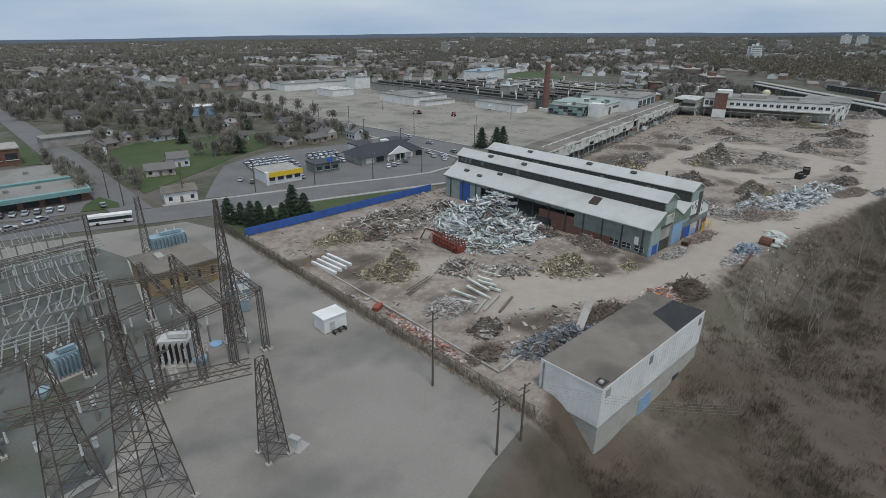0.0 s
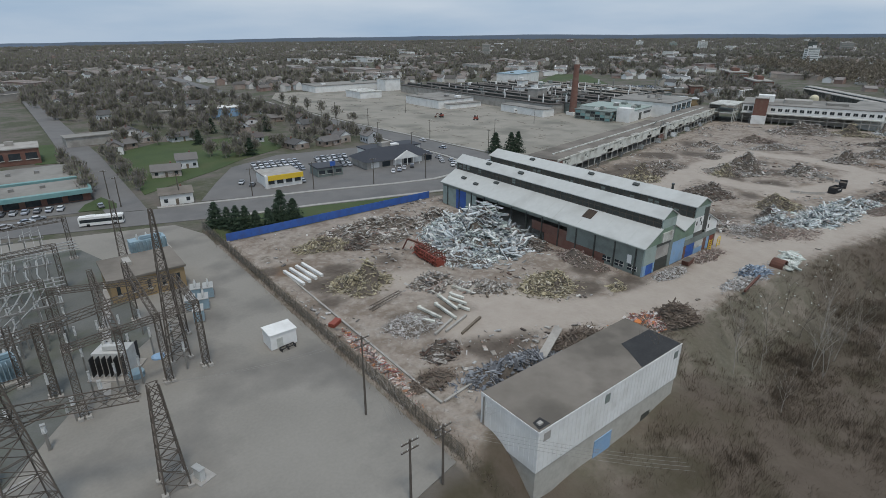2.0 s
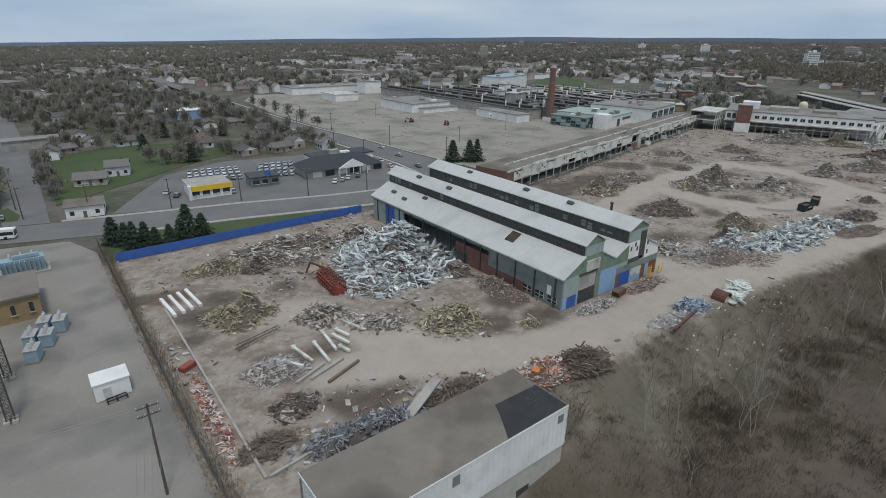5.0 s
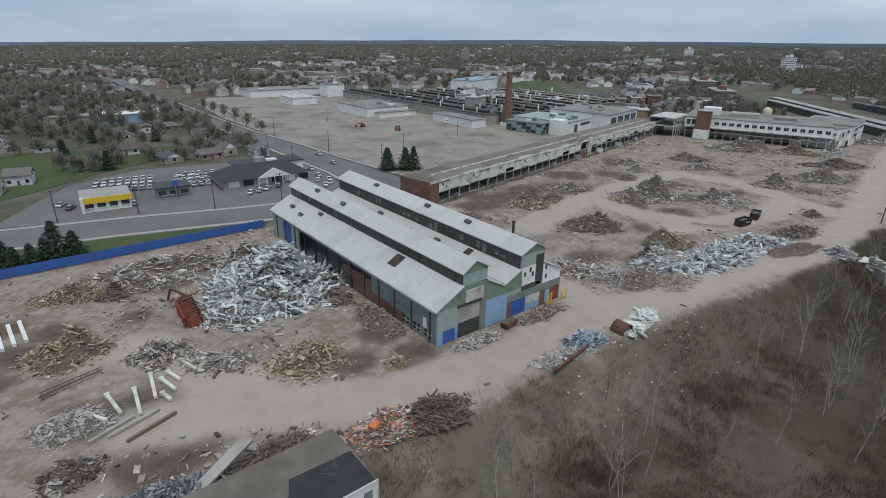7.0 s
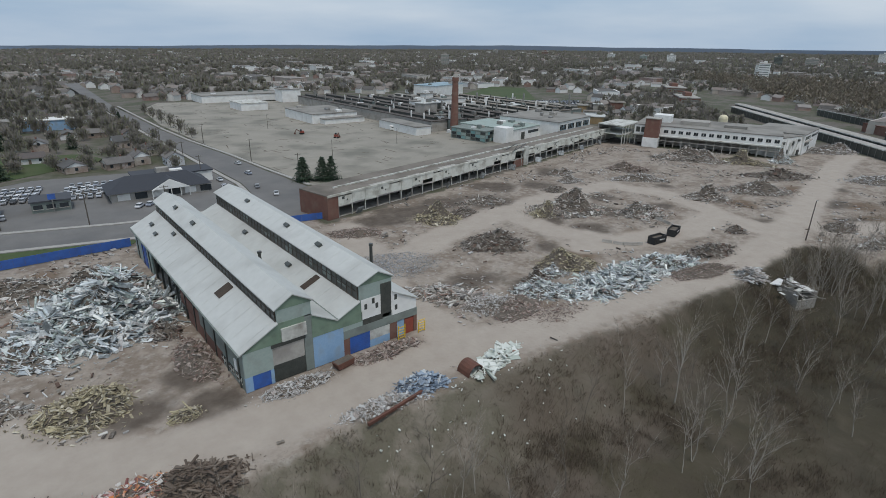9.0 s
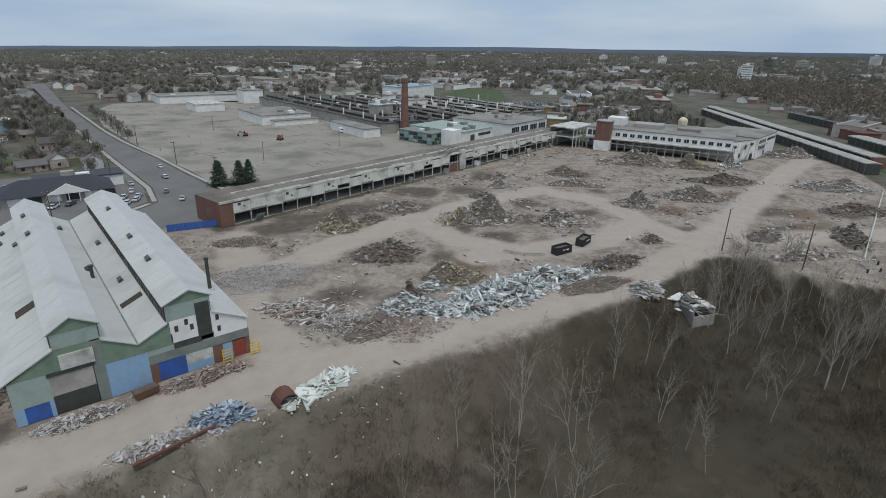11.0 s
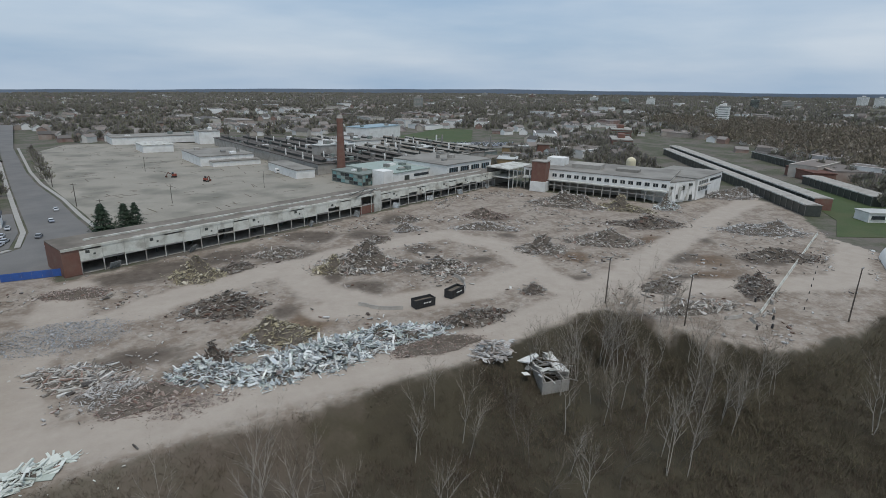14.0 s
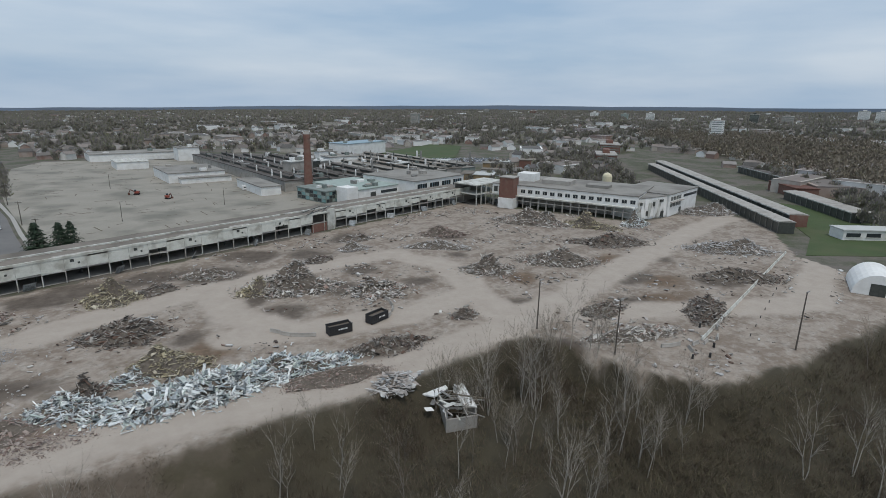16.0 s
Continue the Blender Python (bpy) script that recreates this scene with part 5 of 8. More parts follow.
def dumpster(x, y, rz):
    t = thing("roll_off_dumpster", (x, y, 0), "black steel roll-off dumpster on bare ground", "dumpster", "dumpsters", rz)
    w, d, h = 6.0, 2.5, 2.3
    part("floor", Build().slab(0, w, 0, d, 0.15, 0.3), M_tar, t)
    part("side_wall", Build().slab(0, w, 0, 0.1, 0.3, h), M_tar, t)
    part("side_wall", Build().slab(0, w, d - 0.1, d, 0.3, h), M_tar, t)
    part("end_wall", Build().slab(0, 0.1, 0.1, d - 0.1, 0.3, h), M_tar, t)
    part("tail_gate", Build().slab(w - 0.1, w, 0.1, d - 0.1, 0.3, h), M_tar, t)
    part("top_rail", Build().slab(-0.05, w + 0.05, -0.06, 0.1, h, h + 0.12).slab(-0.05, w + 0.05, d - 0.1, d + 0.06, h, h + 0.12), M_tar, t)
    ribs = Build()
    for k in range(9):
        ribs.slab(0.2 + k * 0.68, 0.32 + k * 0.68, -0.08, 0.0, 0.3, h).slab(0.2 + k * 0.68, 0.32 + k * 0.68, d, d + 0.08, 0.3, h)
    part("ribs", ribs, M_tar, t)
    mk = Build()
    for k in range(5):
        mk.slab(2.3 + k * 0.5, 2.6 + k * 0.5, -0.11, -0.085, 1.2, 1.55)
    part("lettering_bars", mk, M_white, t, "pale bars of unreadable lettering")
    part("skid", Build().slab(0, w, 0.3, 0.5, 0, 0.15).slab(0, w, d - 0.5, d - 0.3, 0, 0.15), M_rust, t)
    part("load", Build().slab(0.1, w - 0.1, 0.1, d - 0.1, 0.3, 1.7), M_mound, t)


dumpster(257.6, 57.2, -5)
dumpster(269.6, 57.2, 14)

dumpster(329, 286, 10)
dumpster(338, 263, 10)

# loose litter over the whole site
rnd = random.Random(404)
lit = {m.name: Build() for m in (M_debris_mixed, M_debris_rubble, M_debris_dark)}
mats = (M_debris_mixed, M_debris_rubble, M_debris_dark)
placed = 0
while placed < 5200:
    x, y = rnd.uniform(60, 440), rnd.uniform(-10, 172)
    if not inside(x, y, SITE) or y < at_line(EDGE, x) + 2 or (131 < x < 172 and 58 < y < 141):
        continue
    c = noise.noise((x * 0.06, y * 0.06, 11)) + 0.4 * noise.noise((x * 0.2, y * 0.2, 12))
    if c < rnd.uniform(0.0, 0.5) or min(near_line(x, y, h) for h in HAUL) < 4.5:
        continue
    ln = 0.15 + 1.5 * rnd.random() ** 3
    wd = ln * rnd.uniform(0.1, 0.6)
    lit[rnd.choice(mats).name].box((x, y, 0.08 + ln * 0.06), (ln, wd, 0.12 + 0.2 * wd), tilt=Euler((rnd.gauss(0, 0.2), rnd.gauss(0, 0.2), rnd.uniform(0, 6.3))).to_matrix())
    placed += 1
for m in mats:
    tagged(new("site_litter", lit[m.name].mesh("site_litter", m)), "small broken bits littering the site", "litter", kind="stuff")
cr = Build()
for _ in range(260):
    x, y = rnd.uniform(205, 345), rnd.uniform(175, 500)
    if x > 330 and y > 260:
        continue
    ln, a = 2 + 9 * rnd.random() ** 2, rnd.choice((0.0, 1.57)) + rnd.gauss(0, 0.12)
    cr.box((x, y, 0.05), (ln, rnd.uniform(0.15, 0.5), 0.06), math.degrees(a))
tagged(new("crack_weeds", cr.mesh("crack_weeds", M_scrub)), "dry weeds in the cracks of the lot", "weeds", kind="stuff")

# ---- vehicles ----


def car_model():
    t = thing("parked_car", (0, 0, -50), "parked passenger car on asphalt", "car", "parked cars")
    part("body", Build().prism([(-2.2, 0.35), (2.2, 0.35), (2.25, 0.75), (1.3, 0.95), (-1.9, 0.98), (-2.25, 0.8)], -0.85, 0.85), M_car, t)
    part("cabin", Build().prism([(-1.75, 0.96), (1.05, 0.93), (0.35, 1.42), (-1.2, 1.45)], -0.74, 0.74), M_glass_dark, t, "dark car windows")
    part("roof", Build().slab(-1.2, 0.35, -0.72, 0.72, 1.43, 1.49), M_car, t)
    for x in (-1.4, 1.4):
        for y in (-0.78, 0.78):
            b = Build()
            n = len(b.v)
            for s in (-0.1, 0.1):
                b.v += [(x + 0.32 * math.cos(a * math.pi / 5), y + s, 0.32 + 0.32 * math.sin(a * math.pi / 5)) for a in range(10)]
            b.f += [tuple(range(10)), tuple(reversed(range(10, 20)))] + [(i, (i + 1) % 10, 10 + (i + 1) % 10, 10 + i) for i in range(10)]
            part("wheel", b, M_tyre, t)
    return t


CAR = car_model()
CAR.matrix_basis = pose(192.5, 214, 0.05, 0, 0, 93)


def car(x, y, rz, label="", z=0.06):
    c = copy_thing(CAR, pose(x, y, z, 0, 0, rz))
    return tagged(c, label)


for x, y, rz, lb in ((189, 176, 70, "white car waiting on the street"), (187, 190, 75, "dark car driving on the street"), (196, 236, 92, "grey car on the street"), (144, 187, 55, "dark car before the shop"), (147.5, 187.5, 55, "dark car before the shop"), (151, 189, 55, "dark car before the shop"), (156, 190, 55, "pale car before the shop"), (165, 206, 15, "white car beside the shop"), (88, 202, 60, "dark car beside the yellow shop"), (86, 208, 60, "dark car beside the yellow shop"), (16, 201, 15, "dark car on a forecourt"), (19, 203, 15, "dark car on a forecourt"), (10.5, 199, 15, "white car on the street"), (37, 206.5, 90, "pale car at the traffic island"), (106, 196, 90, "pale car beside the yellow shop")):
    car(x, y, rz, lb)
for k, (x, y, rz) in enumerate(((172, 181, 60), (175.4, 183.5, 62), (177.2, 188.5, 68), (172.6, 189.5, 65), (176.5, 197, 80), (178.6, 209, 88))):
    car(x, y, rz, "parked car on the shop forecourt")
for r in range(4):
    for k in range(8):
        car(97 + k * 2.6 + r * 1.2, 219 + r * 5.4 - k * 0.5, 80, "car on a tightly packed sales lot")
for r in range(4):
    for k in range(6):
        car(122 + k * 2.6 + r * 2.4, 212 + r * 6.0 - k * 0.5, 80, "car on a tightly packed sales lot")
for r in range(5):
    for k in range(18):
        if (r * 18 + k) % 7:
            car(509 + k * 3.4 + r * 5, 350 + r * 4.5 - k * 1.7, 63, "car in the far car park")
for k in range(7):
    car(26 - k * 3.2, 211 + k * 0.8, 75, "car before the strip mall")


def bus(x, y, rz):
    t = thing("city_bus", (x, y, 0.06), "white city bus on the street", "bus", rz=rz)
    part("body", Build().prism([(-6, 0.4), (6, 0.4), (6.1, 2.9), (5.9, 3.05), (-5.9, 3.05), (-6.1, 2.9)], -1.27, 1.27), M_white, t)
    part("window_band", Build().slab(-5.7, 5.9, -1.3, 1.3, 1.35, 2.35), M_glass_dark, t, "dark window band")
    part("windscreen", Build().slab(6.0, 6.14, -1.1, 1.1, 1.1, 2.5), M_glass_dark, t)
    part("roof_unit", Build().slab(-4, -1.5, -0.8, 0.8, 3.05, 3.3), M_white, t)
    for sx in (-3.6, 3.8):
        for sy in (-1.15, 1.15):
            part("wheel", Build().box((sx, sy, 0.45), (0.85, 0.3, 0.85)), M_tyre, t)


bus(34.5, 186, -17)
rv = thing("camper_van", (318, 282, 0.03), "white camper van standing alone on the lot", "van", rz=-10)
part("body", Build().prism([(-4, 0.5), (4, 0.5), (4, 1.6), (3.2, 3.0), (-4, 3.1)], -1.2, 1.2), M_white, rv)
part("window_band", Build().slab(-3.2, 3.0, -1.23, 1.23, 1.6, 2.2), M_glass_dark, rv)
for sx in (-2.5, 2.6):
    part("wheel", Build().box((sx, 0, 0.4), (0.8, 2.3, 0.8)), M_tyre, rv)


def excavator(x, y, rz, s, label):
    t = thing("excavator", (x, y, 0.03), label, "excavator", rz=rz)
    for sy in (-1.2, 1.2):
        part("track", Build().prism([(-2 * s, 0.2), (-1.6 * s, 0), (1.6 * s, 0), (2 * s, 0.2), (2 * s, 0.7), (-2 * s, 0.7)], sy - 0.3, sy + 0.3), M_tyre, t)
    part("house", Build().slab(-1.9 * s, 1.2 * s, -1.3, 1.3, 0.9, 2.0), M_red, t, "orange machine body")
    part("cab", Build().slab(0, 1.3 * s, 0.2, 1.3, 2.0, 3.0), M_glass_dark, t)
    part("boom", Build().beam((1 * s, -0.2, 1.6), (4.2 * s, -0.2, 2.9), 0.45), M_rust, t)
    part("stick", Build().beam((4.2 * s, -0.2, 2.9), (5.6 * s, -0.2, 0.9), 0.35), M_rust, t)
    part("bucket", Build().box((5.5 * s, -0.2, 0.5), (1.0, 1.0, 0.9), 20), M_rust, t)


excavator(259, 299, 160, 0.75, "orange excavator standing on the empty lot")
excavator(270, 275, 20, 0.45, "small excavator standing on the empty lot")

# ---- shops and houses along the street ----


def gable_house(w, d, h, rise, wall=None, roof=None):
    """House standing on its own origin; ridge along x."""
    t = thing("house", (0, 0, 0), "small house with gabled shingle roof", "house", "houses of the neighbourhood")
    part("wall", Build().prism([(-w / 2, 0), (w / 2, 0), (w / 2, h), (-w / 2, h)], -d / 2, d / 2), wall or M_house_wall, t)
    for sx in (-w / 2 + 0.02, w / 2 - 0.02):
        g, n = Build(), 0
        g.v += [(sx - 0.1, -d / 2, h), (sx - 0.1, d / 2, h), (sx - 0.1, 0, h + rise), (sx + 0.1, -d / 2, h), (sx + 0.1, d / 2, h), (sx + 0.1, 0, h + rise)]
        g.f += [(n, n + 1, n + 2), (n + 5, n + 4, n + 3), (n, n + 2, n + 5, n + 3), (n + 1, n + 4, n + 5, n + 2)]
        part("gable", g, wall or M_house_wall, t)
    for s in (-1, 1):
        b, n = Build(), 0
        b.v += [(-w / 2 - 0.4, s * (d / 2 + 0.5), h - 0.25), (w / 2 + 0.4, s * (d / 2 + 0.5), h - 0.25), (w / 2 + 0.4, 0, h + rise), (-w / 2 - 0.4, 0, h + rise)]
        b.v += [(x, y, z + 0.2) for x, y, z in b.v[:4]]
        b.f += [(0, 1, 2, 3), (7, 6, 5, 4), (0, 4, 5, 1), (1, 5, 6, 2), (2, 6, 7, 3), (3, 7, 4, 0)]
        part("roof_slope", b, roof or M_house_roof, t)
    part("chimney", Build().slab(w * 0.15, w * 0.15 + 0.7, 0.3, 1.0, h + rise * 0.5, h + rise + 0.8), M_brick, t)
    for sy in (-1, 1):
        for k in range(3):
            x = -w / 2 + w * (k + 0.5) / 3
            if k == 1 and sy < 0:
                part("door", Build().slab(x - 0.5, x + 0.5, sy * d / 2 - 0.06, sy * d / 2 + 0.06, 0, 2.1), M_wood, t)
            else:
                part("window", Build().slab(x - 0.6, x + 0.6, sy * d / 2 - 0.06, sy * d / 2 + 0.06, 1.0, 2.3), M_glass_dark, t)
    for sx in (-1, 1):
        part("window", Build().slab(sx * w / 2 - 0.12, sx * w / 2 + 0.12, -0.6, 0.6, 1.0 if h < 4 else 3.4, 2.3 if h < 4 else 4.8), M_glass_dark, t)
    return t


MODELS = [gable_house(*q) for q in ((11, 7.5, 2.8, 1.9), (8.5, 7.5, 4.0, 2.1), (12, 8, 2.8, 1.7), (8, 7, 3.8, 2.4), (13, 8.5, 2.8, 1.8))]
SPOTS = [(66, 240, -14, 8), (77, 251, -12, 0), (62, 312, 10, 2), (57, 300, 80, 1), (133, 262, 100, 1), (150, 258, 10, 0), (160, 262, 95, 3), (120, 290, 0, 2), (92, 318, 5, 4), (76, 326, 90, 0), (169, 284, 92, 2), (161, 309, 4, 3), (170, 333, 88, 1), (158, 352, 0, 4), (168, 386, 90, 0), (157, 418, 6, 2), (169, 440, 92, 3), (172, 252, 90, 1)]
for m, (x, y, rz, _) in zip(MODELS, SPOTS):
    m.matrix_basis = pose(x, y, 0, 0, 0, rz)
for k, (x, y, rz, j) in enumerate(SPOTS[5:]):
    copy_thing(MODELS[j], pose(x, y, 0, 0, 0, rz))

corner = gable_house(10.5, 10, 3.9, 1.0, M_white, M_old_roof)
corner.name = "white_corner_house"
corner.matrix_basis = pose(59.5, 199.0, 0.05, 0, 0, -10)
tagged(corner, "white two-storey corner house with brown roof", "house")
yellow = flat_building("yellow_front_shop", 91, 194.5, 14, 13, 4.2, -4, M_white, M_conc, "white shop with bright yellow fascia", bays=4)
part("fascia", Build().slab(0.5, 14.5, -0.5, -0.1, 3.0, 4.9), M_yellow, yellow, "bright yellow fascia")
part("end_wall", Build().slab(-0.6, 0.4, -0.6, 1.2, 0, 5.0), M_white, yellow)
kiosk = flat_building("dark_low_shop", 114, 198, 11, 9, 3.6, -6, M_grey_green, M_shingle, "low grey shop with blue sign", bays=3)
sign = thing("pylon_sign", (120, 196, 0.03), "tall blue roadside sign", "sign", rz=-6)
part("post", Build().slab(-0.15, 0.15, -0.15, 0.15, 0, 6), M_steel, sign)
part("board", Build().slab(-1.1, 1.1, -0.2, 0.2, 4.6, 6.4), M_blue, sign, "blue sign board")


def hip_shop():
    t = thing("dark_roofed_shop", (137, 197, 0.03), "long low shop with dark hipped roof and white gable", "shop", rz=-3)
    w, d, h = 33, 15, 3.4
    part("wall", Build().slab(0, w, 0, d, 0, h), M_conc, t)
    b = Build()
    b.v = [(-1.2, -1.2, h), (w + 1.2, -1.2, h), (w + 1.2, d + 1.2, h), (-1.2, d + 1.2, h), (6, d / 2, h + 4.2), (w - 6, d / 2, h + 4.2)]
    b.f = [(0, 1, 5, 4), (1, 2, 5), (2, 3, 4, 5), (3, 0, 4), (3, 2, 1, 0)]
    part("roof", b, M_shingle, t, "dark slate-grey hipped roof")
    part("white_gable", Build().prism([(13, h - 0.1), (26, h - 0.1), (19.5, h + 3.4)], -2.0, -1.2), M_white, t, "white front gable")
    g = Build()
    g.v = [(13, -1.3, h), (26, -1.3, h), (19.5, -1.3, h + 3.6), (19.5, 7, h + 3.7), (13, 4, h + 1.2), (26, 4, h + 1.2)]
    g.f = [(0, 2, 3, 4), (1, 5, 3, 2)]
    part("gable_roof", g, M_shingle, t)
    for k in range(6):
        part("shop_window", Build().slab(2 + k * 5.6, 6 + k * 5.6, -0.08, 0.1, 0.5, 2.8), M_glass_dark if k % 2 else M_white, t)
    for k in range(5):
        part("post", Build().slab(13 + k * 3.2, 13.25 + k * 3.2, -1.9, -1.65, 0, h), M_white, t)
    flat = flat_building("flat_roofed_shop", 148, 214, 29, 11, 4.2, -3, M_white, M_shingle, "low flat-roofed shop behind the dark roof", vents=3)


hip_shop()
for y0, d, lb in ((221, 17, "long strip mall with teal fascia"), (243, 26, "strip mall wing with teal fascia")):
    t = thing("strip_mall", (-40, y0, 0.03), lb, "shop", rz=-1.5)
    part("wall", Build().slab(0, 76, 0, d, 0, 3.8), M_brick, t)
    part("roof", Build().slab(0, 76, 0, d, 3.8, 4.3), M_flat_roof, t, "pale grey flat roof")
    part("fascia", Build().slab(-0.6, 76.6, -2.2, -0.2, 3.0, 4.5), M_teal, t, "weathered teal fascia")
    part("fascia", Build().slab(75.9, 76.7, -0.2, d, 3.0, 4.5), M_teal, t)
    for k in range(12):
        part("shop_window", Build().slab(2 + k * 6.1, 6.4 + k * 6.1, -0.08, 0.1, 0.4, 2.6), M_glass_dark, t)
    for k in range(5):
        part("roof_unit", Build().slab(62 - k * 9, 63.6 - k * 9, d * 0.5, d * 0.5 + 1.4, 4.3, 5.3), M_steel, t)
flat_building("red_brick_block", -10, 299, 37, 16, 7, -2, M_brick, M_conc, "red brick block with pale flat roof", bays=6, vents=4)
flat_building("blue_tarp_house", 124, 392, 26, 14, 6, -12, M_blue_paint, M_white, "pale blue roofed building among houses")
flat_building("grey_long_hall", 96, 402, 40, 12, 5, -10, M_conc, M_flat_roof, "long grey hall among bare trees")
flat_building("grey_long_hall", 40, 330, 24, 10, 4.5, 4, M_conc, M_flat_roof, "low grey hall by the side street")

# ---- town: houses and bare trees out to the horizon ----
OUT = [SITE, [(185, 130), (425, 172), (425, 225), (185, 180)], [(-90, -80), (58, -80), (58, 200), (-90, 240)], [(-60, 185), (52, 180), (54, 300), (30, 640), (-60, 330)], [(50, 150), (215, 130), (212, 760), (178, 760), (172, 250), (120, 262), (75, 216), (50, 212)],
       [(190, 130), (420, 190), (470, 240), (560, 330), (520, 470), (350, 560), (220, 525), (190, 400)], [(400, 190), (405, 60), (520, 60), (520, 140)], [(400, -60), (470, -10), (600, 60), (790, 250), (760, 330), (650, 250), (430, 60)], [(490, 330), (580, 290), (680, 480), (640, 530), (500, 460)]]
FIELD = [(52, 214), (56, 300), (80, 318), (140, 300), (150, 280), (122, 262), (84, 236)]


def free(x, y, pad=0):
    return y > at_line(EDGE, x) + 3 and not any(inside(x, y, p) for p in OUT) and not inside(x, y, FIELD)


rnd = random.Random(11)
fan = lambda: rnd.uniform(-6, 93)
near = 0
HOMES = []
for j in range(0, 26):
    for i in range(0, 60):
        x, y = -20 + i * 18 + rnd.uniform(-4, 4), 255 + j * 34 + rnd.uniform(-5, 5)
        if free(x, y) and free(x + 9, y + 6) and free(x - 9, y - 6) and rnd.random() < 0.72 and math.hypot(x, y) < 620 and -0.1 < math.atan2(x, y) < 1.5 and near < 130:
            if any(math.hypot(x - q[0], y - q[1]) < 15 for q in SPOTS) or (85 < x < 160 and 380 < y < 420) or (30 < x < 70 and 318 < y < 345):
                continue
            copy_thing(MODELS[rnd.randrange(5)], pose(x, y, ground_z(x, y) - 0.1, 0, 0, rnd.choice((0, 90, 180)) + rnd.uniform(-6, 6)))
            HOMES.append((x, y))
            near += 1
wv, wf, rv_, rf = [], [], [], []
for _ in range(9000):
    a, r = radians(fan()), 560 + 3000 * rnd.random() ** 1.3
    x, y = 60 + r * math.sin(a), r * math.cos(a)
    if not free(x, y) or math.hypot(x, y) < 560 or len(wf) > 5 * 2900:
        continue
    w, d, h, e = rnd.uniform(8, 14), rnd.uniform(7, 10), rnd.uniform(2.8, 5.5), rnd.uniform(2, 3.2)
    if rnd.random() < 0.05:
        w, d, h, e = rnd.uniform(20, 50), rnd.uniform(14, 30), rnd.uniform(5, 10), 0.3
    c, s = math.cos(rnd.choice((0, 1.57, 0.7, 2.27))), 0
    th = rnd.choice((0, 1.57, 0.7, 2.27)) + rnd.uniform(-0.1, 0.1)
    c, s = math.cos(th), math.sin(th)
    lz = ground_z(x, y)
    q = lambda u, v_, z: (x + u * c - v_ * s, y + u * s + v_ * c, lz + z)
    n = len(wv)
    wv += [q(-w / 2, -d / 2, -1), q(w / 2, -d / 2, -1), q(w / 2, d / 2, -1), q(-w / 2, d / 2, -1), q(-w / 2, -d / 2, h), q(w / 2, -d / 2, h), q(w / 2, d / 2, h), q(-w / 2, d / 2, h), q(-w / 2, 0, h + e), q(w / 2, 0, h + e)]
    wf += [(n, n + 1, n + 5, n + 4), (n + 1, n + 2, n + 6, n + 9, n + 5), (n + 2, n + 3, n + 7, n + 6), (n + 3, n, n + 4, n + 8, n + 7), (n + 4, n + 5, n + 6, n + 7)]
    n = len(rv_)
    rv_ += [q(-w / 2 - 0.3, -d / 2 - 0.4, h - 0.1), q(w / 2 + 0.3, -d / 2 - 0.4, h - 0.1), q(w / 2 + 0.3, 0, h + e + 0.15), q(-w / 2 - 0.3, 0, h + e + 0.15), q(w / 2 + 0.3, d / 2 + 0.4, h - 0.1), q(-w / 2 - 0.3, d / 2 + 0.4, h - 0.1)]
    rf += [(n, n + 1, n + 2, n + 3), (n + 3, n + 2, n + 4, n + 5)]
tagged(new("distant_houses", raw("distant_houses", wv, wf, M_far_wall)), "far pale house walls among bare trees", "houses", kind="stuff")
tagged(new("distant_house_roofs", raw("distant_house_roofs", rv_, rf, M_far_roof)), "far grey and brown house roofs", "roofs", kind="stuff")


